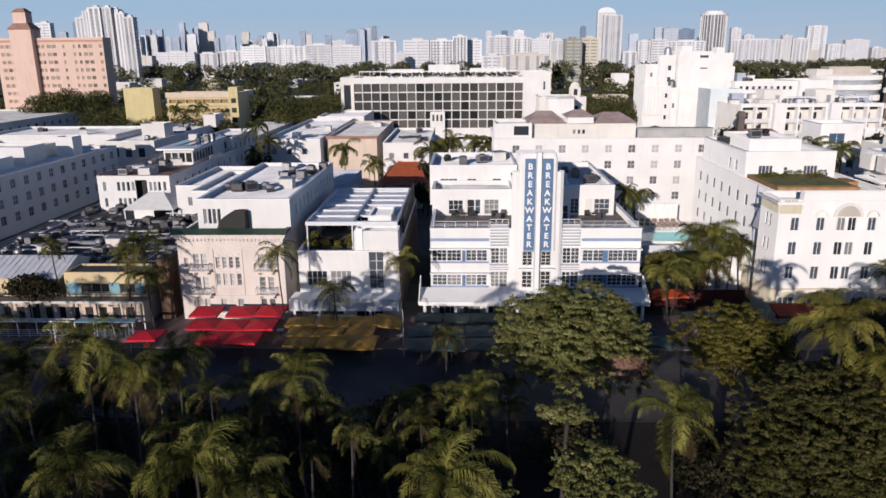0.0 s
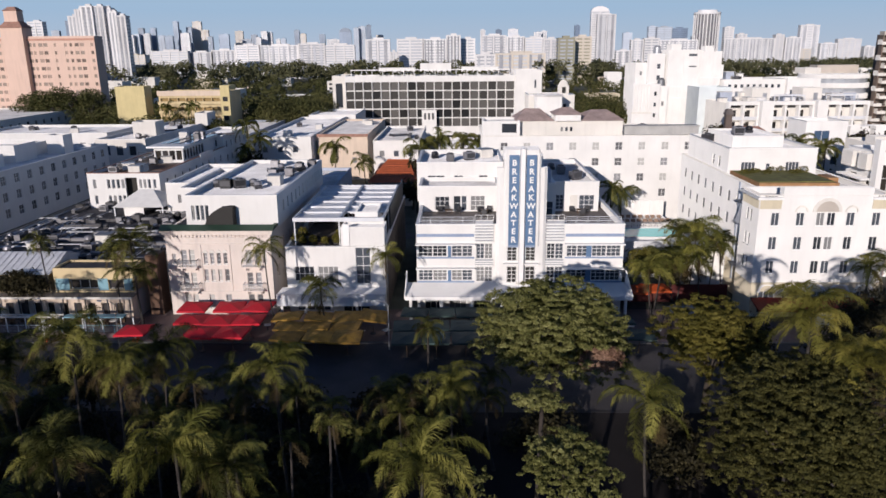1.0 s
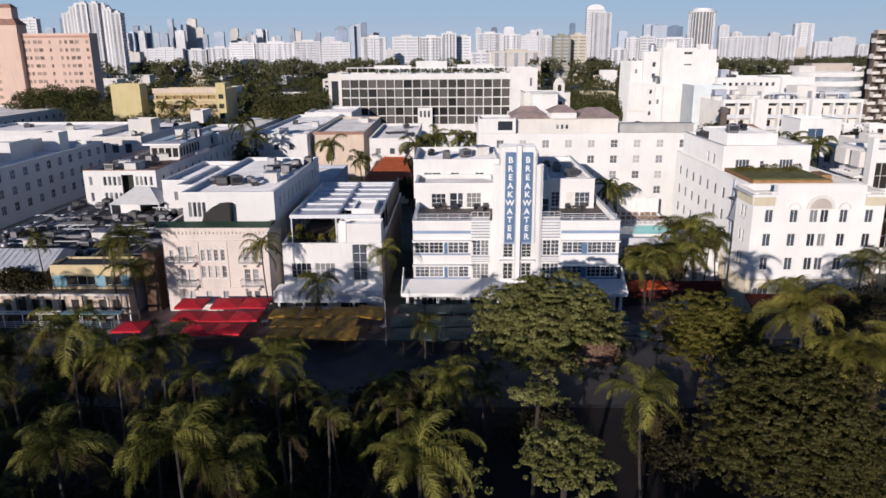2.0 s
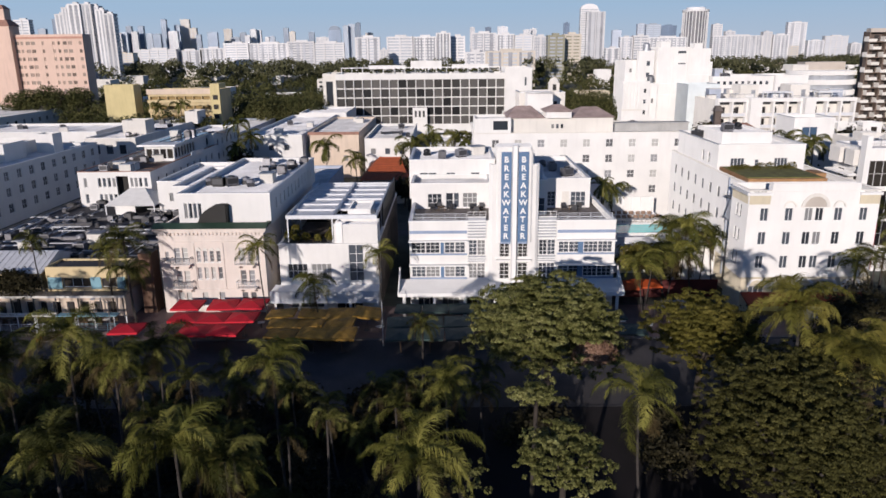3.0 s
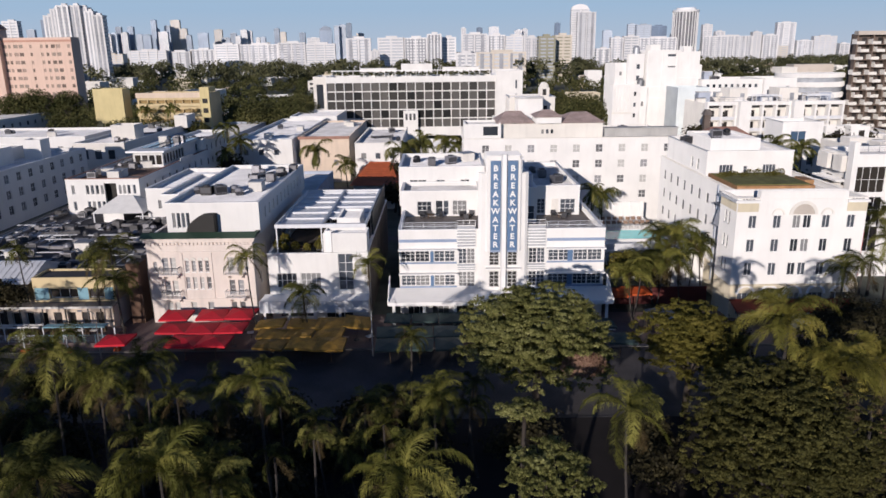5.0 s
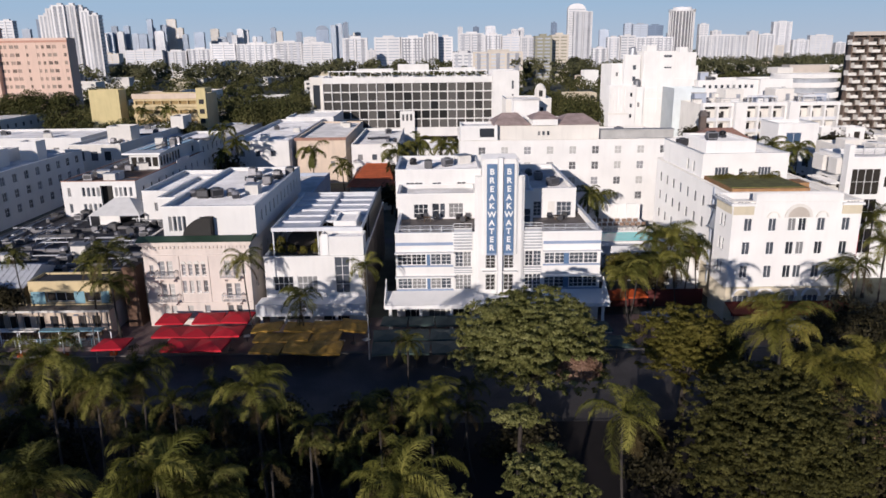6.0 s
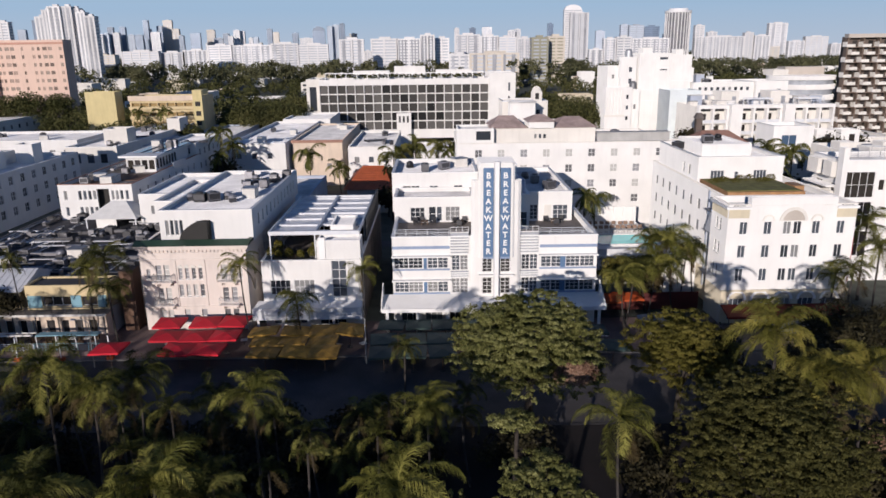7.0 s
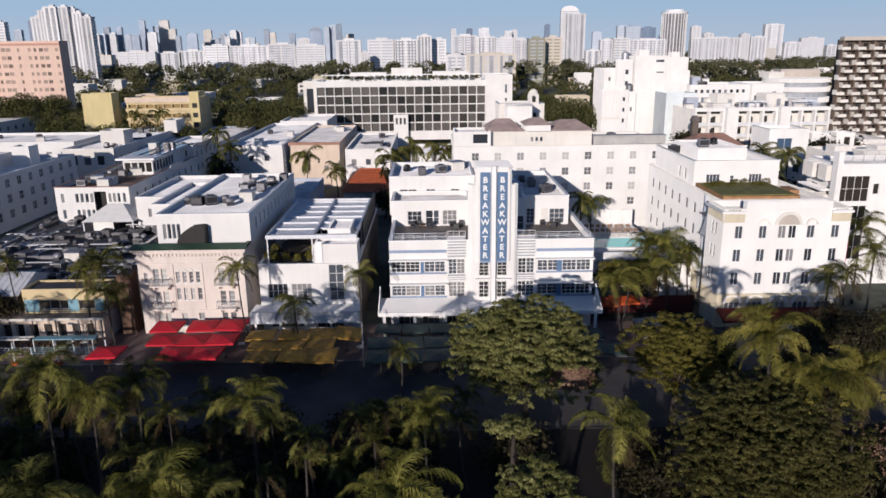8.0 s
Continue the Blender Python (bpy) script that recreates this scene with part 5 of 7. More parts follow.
def lounger():
    ob = thing("sun_lounger", "brown cushioned sun lounger beside the pool", "sun lounger", (0, 0, 0), "pool loungers")
    built("mattress", Build().box(-0.35, 0.35, -0.9, 0.5, 0.32, 0.45), CANVAS_WHITE, ob)
    built("backrest", Build().add([(-0.35, 0.5, 0.32), (0.35, 0.5, 0.32), (0.35, 0.95, 0.85), (-0.35, 0.95, 0.85), (-0.35, 0.5, 0.45), (0.35, 0.5, 0.45), (0.35, 0.9, 0.93), (-0.35, 0.9, 0.93)], [(4, 5, 6, 7), (3, 2, 1, 0), (0, 1, 5, 4), (1, 2, 6, 5), (2, 3, 7, 6), (3, 0, 4, 7)]), surface("tan_cushion", (0.30, 0.20, 0.14)), ob, "tan raised backrest")
    for px in (-0.33, 0.28):
        for py in (-0.85, 0.4):
            built("leg", Build().box(px, px + 0.05, py, py + 0.05, 0, 0.318), WOOD, ob)
    return ob


lg = lounger()
lg.matrix_basis = shift(24.0, 118.6, 4.5)
for i in range(13):
    copy_thing(lg, shift(25.0 + i * 0.98, 118.6 + rng.uniform(-0.2, 0.2), 4.5, rng.uniform(-6, 6)))
for i in range(12):
    copy_thing(lg, shift(24.4 + i * 1.05, 121.6 + rng.uniform(-0.2, 0.2), 4.5, rng.uniform(-6, 6)))


def side_table():
    ob = thing("side_table", "small brown table between pool loungers", "table", (0, 0, 0), "pool tables")
    built("tabletop", Build().box(-0.3, 0.3, -0.3, 0.3, 0.42, 0.47), WOOD, ob)
    built("pedestal", Build().box(-0.12, 0.12, -0.12, 0.12, 0, 0.418), WOOD, ob)
    return ob


stb = side_table()
stb.matrix_basis = shift(24.5, 119.3, 4.5)
for i in range(11):
    copy_thing(stb, shift(25.6 + i * 1.1, 120.2 + rng.uniform(-0.4, 0.4), 4.5, rng.uniform(0, 40)))


# ---------------------------------------------------------------- street lamps and posts
def street_lamp(x, y, h=7.0, reach=1.4):
    ob = thing("street_lamp", "slim grey street lamp with a curved arm", "street lamp", (x, y, 0), "street lamps")
    built("pole", Build().tube([(x, y, 0), (x, y, h)], [0.09, 0.05], 8), METAL, ob)
    built("arm", Build().tube([(x, y, h), (x - reach * 0.4, y, h + 0.4), (x - reach, y, h + 0.45)], [0.045, 0.04, 0.035], 6), METAL, ob)
    built("head", Build().box(x - reach - 0.5, x - reach, y - 0.12, y + 0.12, h + 0.36, h + 0.5), METAL_WHITE, ob)


for x, y, h in ((-66.5, 136, 9.5), (-84, 100, 9), (-38, 76.6, 5.5), (-6.6, 76.5, 5.5)):
    street_lamp(x, y, h)


def signpost(x, y):
    ob = thing("signpost", "white post with an orange base box", "post", (x, y, 0.16), "pavement posts")
    built("post", Build().box(x - 0.06, x + 0.06, y - 0.06, y + 0.06, 0.55, 3.1), METAL_WHITE, ob)
    built("base_box", Build().box(x - 0.35, x + 0.35, y - 0.3, y + 0.3, 0.16, 0.548), CANVAS_ORANGE, ob, "orange base box")


signpost(-42.6, 78.2), signpost(-37.0, 78.6), signpost(-47.8, 78.4)

# ---------------------------------------------------------------- second row and the town behind
def house(name, label, x0, x1, y0, y1, h, wall_mat, roof_mat, windows=None, far=True, cat="building", group="", parapet=0.6, coping=None, z0=0.0, **more):
    ob = thing(name, label, cat, ((x0 + x1) / 2, y0, z0), group)
    block(ob, x0, x1, y0, y1, z0, h, wall_mat, roof_mat, windows, parapet=parapet, far=far, coping=coping, **more)
    return ob


wide = house("apartment_house", "long white apartment house with small square windows", 5.8, 47.0, 138, 160, 17.3, WHITE, ROOF,
             {"front": grid(spread(3.5, 38.5, 9), (14.6, 11.6, 8.6, 5.6), 1.35, 1.5, 2, 2)}, far=False, glass=GLASS_PALE, coping=OFFWHITE)
block(wide, 5.9, 12.9, 137.9, 146, 17.45, 20.2, WHITE, ROOF, {"front": [(3.6, 18.0, 2.8, 1.7, 2, 1)]}, parapet=0.4, far=True)
block(wide, 12.6, 32.8, 140, 158, 17.0, 20.0, OFFWHITE, ROOF_PALE, {"front": grid((8.3, 9.2, 10.1), (18.0,), 0.5, 0.8, 1, 1)}, parapet=0.1, far=True)
built("roof_edge", Build().box(33.0, 47.0, 139, 140, 17.4, 18.9), CONCRETE, wide)
built("roof_edge_cap", Build().box(33.0, 47.1, 138.7, 141.0, 18.904, 19.1), CONCRETE, wide)


def hip(x0, x1, y0, y1, z0, z1, inset):
    return Build().add([(x0, y0, z0), (x1, y0, z0), (x1, y1, z0), (x0, y1, z0), (x0 + inset, (y0 + y1) / 2, z1), (x1 - inset, (y0 + y1) / 2, z1)], [(0, 1, 5, 4), (1, 2, 5), (2, 3, 4, 5), (3, 0, 4), (3, 2, 1, 0)])


built("tiled_roof", hip(12.2, 19.6, 139.6, 151, 20.02, 22.0, 2.2), TILE_PALE, wide, "faded pinkish tiled hip roof")
built("tiled_roof", hip(24.8, 33.2, 139.6, 151, 20.02, 21.7, 2.6), TILE_PALE, wide, "faded pinkish tiled hip roof")
built("pediment", Build().box(19.8, 24.6, 139.2, 146, 20.02, 21.2), WHITE, wide)
built("tiled_roof", hip(19.4, 25.0, 138.9, 146.4, 21.21, 22.4, 2.0), TILE_PALE, wide, "faded pinkish tiled hip roof")
built("stair_cube", Build().box(17.4, 22.6, 151.5, 157, 20.0, 23.9), WHITE, wide)
built("cube_roof", Build().box(17.2, 22.8, 151.3, 157.2, 23.91, 24.2), ROOF, wide)
belf = thing("bell_turret", "pale stucco turret with a small arched cupola", "turret", (20, 160, 0))
block(belf, 16.5, 26.5, 160.2, 170, 0, 23.6, OFFWHITE, ROOF_PALE, {"front": [(7.5, 20.5, 0.8, 1.3, 1, 1)]}, far=True, parapet=0.3, coping=WHITE_TRIM)
built("cupola", Build().box(23.2, 25.4, 161.5, 163.7, 23.4, 25.6).add([(24.3 + 1.1 * math.cos(a) * math.cos(e), 162.6 + 1.1 * math.sin(a) * math.cos(e), 25.6 + 1.2 * math.sin(e)) for e in (0, 0.5, 1.0, 1.5) for a in spread(0, 2 * math.pi * 7 / 8, 8)],
      [(i * 8 + k, i * 8 + (k + 1) % 8, (i + 1) * 8 + (k + 1) % 8, (i + 1) * 8 + k) for i in range(3) for k in range(8)]), OFFWHITE, belf)
built("cupola_opening", Build().box(23.9, 24.7, 161.45, 161.497, 24.0, 25.3), VOID, belf)

mid = house("building", "white two storey house with a roof cabin", -67.0, -53.6, 129, 168, 12.0, WHITE, DECK,
            {"front": grid((1.0, 3.6, 4.5, 5.4, 6.3), (9.2, 6.2), 0.55, 1.7, 1, 1) + grid((9.6, 10.4, 11.2, 12.2), (9.2, 6.2), 0.5, 1.7, 1, 1), "right": grid(spread(3, 34, 9), (9.0, 5.8), 0.9, 1.5, 1, 1)}, far=False, coping=TILE_BROWN, open_holes={"front": [(7.0, 9.2, 6.6, 11.2)]})
built("dark_loggia", Build().box(-60.5, -57.4, 130.6, 130.7, 6.4, 11.4), VOID, mid, "shaded loggia behind the opening")
block(mid, -61.4, -55.4, 146.0, 166, 11.0, 14.5, WHITE, ROOF, {"front": [(0.3 + i * 1.42, 11.9, 1.2, 2.0, 1, 1) for i in range(4)], "right": [(0.4 + i * 1.7, 11.9, 1.4, 2.0, 1, 1) for i in range(7)]}, parapet=0.2, glass=GLASS_DARK)
built("roof_slab", Build().box(-62.4, -54.6, 144.8, 166.1, 14.51, 14.86), WHITE_TRIM, mid, "overhanging white roof slab")
for x in (-61.0, -58.6, -56.2):
    built("solar_panel", Build().box(x, x + 1.6, 149, 166, 14.95, 15.05), GLASS_BLUE, mid, "dark blue roof panel")
built("cabin_balcony", Build().box(-55.38, -53.3, 150, 158, 11.6, 11.8).box(-53.4, -53.3, 150, 158, 11.8, 12.7), METAL_WHITE, mid)
built("terrace_planks", Build().box(-66.4, -62.0, 131, 143, 11.305, 11.45).box(-61.8, -54.6, 136, 143, 11.305, 11.5), BROWN_WALL, mid, "brown timber terrace")
block(mid, -61.0, -53.65, 166.2, 186, 0, 14.6, WHITE, ROOF_PALE, {"right": grid(spread(2, 16, 5), (11.6, 8.4), 1.0, 1.5, 1, 1), "front": grid((1, 3, 5), (12.2,), 0.9, 1.4, 1, 1)}, parapet=0.4, coping=WHITE_TRIM, far=True)
rail(mid, [(-66.5, 150, 12.12), (-54, 150, 12.12)], 0.9, 2.0, METAL_DARK, 3)
house("building", "low white house with a flat parapet roof", -50.5, -40.2, 124, 146, 11.0, WHITE, ROOF_PALE, {"front": grid((2, 5, 8), (7.5,), 0.9, 1.5, 1, 1), "right": grid(spread(3, 17, 4), (7.5,), 0.9, 1.5, 1, 1)}, coping=WHITE_TRIM)
house("apartment_house", "long white apartment block, its side in blue shade", -130, -86.8, 100, 178, 11.4, WHITE, ROOF_PALE,
      {"right": grid(spread(3, 74, 17), (8.6, 5.4, 2.2), 1.7, 1.8, 2, 2), "front": grid(spread(3, 40, 9), (8.6, 5.4, 2.2), 1.7, 1.8, 2, 2)}, far=False, coping=WHITE_TRIM, glass=GLASS_SHADE)
for x0, x1, y0, y1, h in ((-118, -93, 112, 146, 13.4), (-104, -93, 150, 158, 14.6), (-112, -96, 160, 172, 13.6), (-94, -90, 164, 168, 15.2)):
    house("roof_house", "white roof structure on the apartment block", x0, x1, y0, y1, h, WHITE, ROOF, z0=10.7, group="roof structures")
house("building", "pale stucco house with stepped roof blocks", -95.5, -82.0, 189, 262, 11.2, OFFWHITE, ROOF_PALE, {"front": grid((2, 5.5, 9), (7.0,), 1.8, 2.4, 1, 1), "right": grid(spread(4, 66, 12), (7.4,), 1.2, 1.5, 1, 1)}, coping=WHITE_TRIM)
house("roof_house", "pale rendered cabin on the roof", -90, -83.5, 200, 206, 14.8, OFFWHITE, ROOF_PALE, z0=10.6, group="roof structures")
house("roof_house", "pale rendered cabin on the roof", -84, -80.0, 232, 240, 14.6, OFFWHITE, ROOF_PALE, z0=10.6, group="roof structures")
# blue grey render carries this building's shade in its colour
house("building", "long low building in shade", -81.5, -62, 205, 262, 9.5, GREY_BLUE, ROOF, {"front": grid((3, 8, 13), (6,), 1.5, 1.5, 1, 1)})
house("building", "grey blue shaded building with a flat roof", -205, -153, 210, 296, 12.0, OFFWHITE, ROOF, {"right": grid(spread(4, 80, 16), (8.5, 5), 1.6, 1.5, 1, 1)})
house("building", "low white building with a pale roof", -140, -100, 205, 230, 11.2, WHITE, ROOF_PALE, {"front": grid(spread(3, 36, 9), (7,), 1.6, 1.5, 1, 1)}, coping=WHITE_TRIM)
house("building", "long white building with a pale patched roof", -52, -37.2, 186, 245, 11.9, WHITE, ROOF_PALE, {"front": grid((2, 6, 10), (8,), 1.3, 1.4, 1, 1), "right": grid(spread(4, 50, 10), (8,), 1.3, 1.4, 1, 1)}, coping=WHITE_TRIM)
house("building", "white flat roofed building", -50, -34, 246, 272, 12.6, WHITE, ROOF_PALE)
peach = house("building", "peach stucco building with a brown tile edge", -36.2, -23.0, 190, 236, 12.0, PEACH, ROOF, {"front": grid((3, 9), (4.5,), 1.2, 1.5, 1, 1), "right": grid(spread(4, 40, 9), (8.4,), 1.1, 1.5, 1, 1)})
built("tile_edge", Build().box(-36.4, -22.8, 189.6, 190.0, 11.5, 12.25), TILE_BROWN, peach)
plain = house("building", "plain white building with a grey roof", -19.8, -8.5, 176, 212, 12.0, WHITE, ROOF, {"front": grid((1.5, 5, 8.5), (5, 8.2), 1.2, 1.4, 1, 1)}, coping=OFFWHITE)
hip = thing("house", "small house with a bright orange tiled hip roof", "house", (-14, 165, 0))
block(hip, -18.0, -9.2, 156, 178, 0, 5.38, OFFWHITE, ROOF, {"front": grid((1.5, 5.5), (1.2,), 1.3, 1.5, 1, 1)}, far=True, parapet=0.1)
hb = Build().add([(-18.8, 155, 5.4), (-7.8, 155, 5.4), (-7.8, 179, 5.4), (-18.8, 179, 5.4), (-15.4, 167, 8.7), (-10.4, 167, 8.7)], [(0, 1, 5, 4), (1, 2, 5), (2, 3, 4, 5), (3, 0, 4), (3, 2, 1, 0)])
built("roof", hb, TILE_ORANGE, hip, "bright terracotta tiled hip roof")
for z0 in spread(0.12, 0.94, 9):
    built("tile_course", Build().box(-18.8 + 3.4 * z0, -7.8 - 2.6 * z0, 155 + 12 * z0 - 0.05, 155 + 12 * z0 + 0.05, 5.4 + 3.3 * z0 - 0.03, 5.4 + 3.3 * z0 + 0.03), TILE_ORANGE, hip)
built("hip_ridge", Build().box(-15.5, -10.3, 166.85, 167.15, 8.64, 8.8), TILE_ORANGE, hip)

# white walls toned blue grey: their shade is put into the render colour
house("building", "low rear wing behind the pink hotel, toned blue grey for shade", -38.5, -21.4, 123.5, 150, 9.6, GREY_BLUE, ROOF, {"front": grid((3, 8, 13), (6,), 1.2, 1.5, 1, 1), "right": grid(spread(3, 20, 5), (6,), 1.0, 1.4, 1, 1)})
# the long hotel with a gridded sun screen
gridh = thing("hotel", "long white modernist hotel with a gridded sun screen facade", "hotel", (-5, 277, 0))
gb0, gb1, nb = -42.0, 22.0, 19
bay = (gb1 - gb0) / nb
block(gridh, gb0, gb1, 277, 296, 2, 24.2, WHITE, ROOF_PALE, {"front": [(i * bay + 0.13, z, bay - 0.26, 3.1, 1, 1) for i in range(nb) for z in (18.9, 15.5, 12.1, 8.7, 5.3)]}, parapet=0.6, inset=0.7, frame_mat=OFFWHITE, glass=GLASS_SCREEN, thick=0.8)
block(gridh, 22.05, 32.0, 275.5, 298, 0, 26.0, WHITE, ROOF_PALE, {"front": grid((7.2,), (19.5, 14.5), 0.7, 3.0, 1, 1)}, far=True, parapet=0.5)
block(gridh, -47.2, -42.05, 279, 298, 0, 24.4, OFFWHITE, ROOF_PALE, {"front": [(1.2, 12.5, 2.6, 9.0, 1, 1)]}, far=True, parapet=0.5, glass=GLASS)
for x in spread(-40, 20, 16):
    built("roof_post", Build().box(x - 0.1, x + 0.1, 280, 280.2, 23.6, 26.2), WHITE_TRIM, gridh)
built("roof_beam", Build().box(-40.2, 20.2, 279.9, 280.3, 26.2, 26.5), WHITE_TRIM, gridh)
for x0, x1, h in ((-30, -16, 27.0), (-14, -2, 28.6), (2, 16, 27.2)):
    built("roof_cabin", Build().box(x0, x1, 286, 292, 23.4, h), WHITE, gridh)
built("stair_block", Build().box(-13, -7.5, 274.5, 276.95, 0, 11.6), WHITE, gridh)
for x in (-12.2, -10.7, -9.2):
    built("stair_slot", Build().box(x, x + 0.8, 274.42, 274.49, 8.2, 10.6), METAL_DARK, gridh)
for i in range(26):
    x = -38 + i * 2.3
    solid("shrub", leaf_cloud([(x, 282 + (i % 3), 25.0, 1.3, 0.9, 0.9)], 40, 0.5, 300 + i, LEAF_FAR, "shrub"), "green shrub on the hotel roof garden", "shrub", group="roof garden shrubs")

# salmon pink tower block
sal = thing("tower_block", "salmon pink tower block with a corner turret", "tower block", (-165, 300, 0))
sw = [(u, z, w * 1.45, 1.35, 1, 1) for k, z in enumerate(spread(5, 36.2, 11)) for u, w in zip(spread(2, 43, 20), (1.1, 1.1, 0.7, 1.2, 1.2, 0.6, 1.1, 1.1, 0.7, 1.2, 1.1, 1.1, 0.6, 1.1, 0.7, 0.7, 1.1, 1.1, 0.7, 0.8)) if (k * 5 + int(u)) % 5]
block(sal, -192, -147.2, 300, 307, 0, 40.3, SALMON, ROOF, {"front": sw, }, far=True, parapet=0.9, glass=GLASS_SOFT)
built("turret", Build().box(-184, -175, 297.5, 299.97, 0, 43.6).box(-184, -175, 299.97, 304.5, 40.3, 43.6), SALMON, sal)
built("turret_eave", Build().box(-184.5, -174.5, 297.0, 305.0, 43.61, 46.2, UNIT, 2.2), TILE_BROWN, sal, "brown tiled skirt roof")
built("turret_top", Build().box(-182.2, -176.8, 298.8, 303.2, 46.0, 50.2), SALMON, sal)
built("turret_cap", Build().box(-182.5, -176.5, 298.5, 303.5, 50.21, 51.8, UNIT, 1.6), TILE_BROWN, sal)
built("parapet_band", Build().box(-192.2, -147.0, 299.75, 299.99, 38.6, 39.4), SALMON_DARK, sal)

# yellow blocks
yel = thing("apartment_house", "pale yellow apartment house with gallery balconies", "apartment house", (-92, 250, 0))
block(yel, -103.4, -78.2, 252, 264, 0, 20.4, YELLOW_PALE, ROOF, {"front": [(0.6 + 3.0 * i, z, 2.8, 1.15, 1, 1) for i in range(8) for z in (17.0, 13.8, 10.6, 7.4, 4.2)]}, far=True, glass=OCHRE_SHADE, inset=0.9, thick=1.0)
for z in (16.0, 12.8, 9.6, 6.4):
    built("gallery", Build().box(-103.4, -81.4, 250.9, 251.99, z, z + 0.95), YELLOW_PALE, yel)
built("roof_band", Build().box(-103.6, -78.0, 251.4, 251.99, 18.9, 20.6), PEACH, yel)
built("stair_tower", Build().box(-81.2, -78.0, 250.4, 251.38, 0, 22.4).box(-81.2, -78.0, 252, 258, 20.7, 22.4), YELLOW, yel)
for z in spread(4, 17, 5):
    built("stair_opening", Build().box(-80.4, -78.7, 250.33, 250.396, z, z + 1.6), VOID, yel)
house("apartment_house", "plain mustard yellow apartment house", -115.6, -105.6, 246, 252, 22.4, YELLOW, ROOF)

# white stepped tower
wt = thing("tower_block", "white art deco tower rising in steps", "tower block", (68, 230, 0))
for x0, x1, y0, y1, h, ws in ((53.5, 61.6, 221.8, 226.9, 23.0, {"front": grid((6.4,), (19.6, 16.4, 13.2), 0.8, 1.2, 1, 1)}),
                              (61.65, 64.4, 223.5, 226.9, 22.4, {"front": grid((1.0,), (16.4,), 0.8, 1.4, 1, 1)}),
                              (55.6, 63.8, 229.4, 244, 29.0, {"front": grid((1.4,), (25.4,), 0.8, 1.2, 1, 1)}),
                              (59.0, 63.9, 227.0, 229.35, 31.9, {"front": grid((2.6,), (27.4, 24.0), 1.0, 1.4, 1, 1)}),
                              (64.5, 74.5, 226.0, 244, 32.9, {"front": [(6.2, 31.0, 2.6, 0.7, 1, 1), (6.4, 27.8, 2.4, 0.35, 1, 1)]}),
                              (74.55, 81.0, 227.2, 243, 32.4, {"front": [(1.0, 20.5, 0.9, 1.4, 1, 1)]}),
                              (81.05, 82.4, 229, 242, 28.4, {})):
    block(wt, x0, x1, y0, y1, 0, h, WHITE, ROOF_PALE, ws, far=True, parapet=0.4, inset=0.5, thick=0.6)
built("tower_cap", Build().box(65.4, 68.4, 226.6, 232, 32.5, 34.6), WHITE, wt)
built("tower_cap", Build().box(76.0, 78.4, 227.8, 232, 32.0, 34.0), WHITE, wt)
for x in spread(53.8, 58.6, 6):
    built("pilaster", Build().box(x - 0.25, x + 0.25, 221.4, 221.79, 15.2, 22.6), WHITE, wt)
built("string_course", Build().box(53.3, 59.4, 221.5, 221.79, 14.3, 14.8), OFFWHITE, wt)
for x0, x1, y, z in ((64.6, 74.4, 225.8, 22.0), (64.6, 74.4, 225.8, 18.6), (74.6, 80.9, 227.0, 24.5), (71.0, 74.4, 225.8, 28.6)):
    built("string_course", Build().box(x0, x1, y, y + 0.19, z, z + 0.22), WHITE_TRIM, wt)
for x in (65.1, 69.4, 73.9):
    built("pilaster", Build().box(x - 0.28, x + 0.28, 225.75, 225.99, 14, 32.4), WHITE, wt)
for x, y, z in ((62.6, 225.2, 22.05), (61.6, 228.4, 31.55)):
    built("water_tank", Build().tube([(x, y, z), (x, y, z + 2.2), (x, y, z + 2.7)], [1.1, 1.1, 0.5], 12), METAL, wt, "grey round water tank")

# right hand rows
row_w = thing("apartment_house", "long white apartment house with framed recessed balconies", "apartment house", (88, 190, 0))
block(row_w, 70.9, 106.4, 191.4, 208, 0, 19.4, OFFWHITE, ROOF_PALE, {"front": [(u, z, 0.9, 2.0, 1, 1) for z in (15.6, 12.6, 9.6) for u in (1.6, 5.2, 12.2, 15.0, 19.0, 25.6, 28.0, 32.4)]}, far=True, parapet=0.5, glass=GLASS_DARK)
for x0, x1 in ((70.7, 78.6), (81.6, 92.6), (95.3, 106.5)):
    n = 2 if x1 - x0 < 9 else 3
    built("head_beam", Build().box(x0, x1, 189.5, 191.38, 19.0, 19.9), WHITE, row_w)
    for x in spread(x0 + 0.25, x1 - 0.25, n + 1):
        built("fin", Build().box(x - 0.25, x + 0.25, 189.5, 191.38, 0, 18.98), WHITE, row_w)
    for z in (15.3, 12.3, 9.3, 6.3):
        for xa, xb in zip(spread(x0 + 0.25, x1 - 0.25, n + 1), spread(x0 + 0.25, x1 - 0.25, n + 1)[1:]):
            bal = built("balcony", Build().box(xa + 0.26, xb - 0.26, 189.7, 191.38, z - 0.2, z), OFFWHITE, row_w)
            built("balcony_door", Build().box(xa + 0.7, xa + 1.5, 191.3, 191.385, z + 0.02, z + 2.0), VOID, row_w)
            built("balcony_front", Build().box(xa + 0.26, xb - 0.26, 189.72, 189.8, z + 0.003, z + 0.8), METAL_WHITE, bal)
    # solid dark bar standing in for the shadow under the head beam
    built("shadow_slot", Build().box(x0 + 0.6, x1 - 0.6, 191.3, 191.39, 18.2, 18.9), METAL_DARK, row_w)
for x0, x1 in ((78.62, 81.58), (92.62, 95.28)):
    built("stair_block", Build().box(x0, x1, 187.8, 191.38, 0, 20.1), WHITE, row_w)
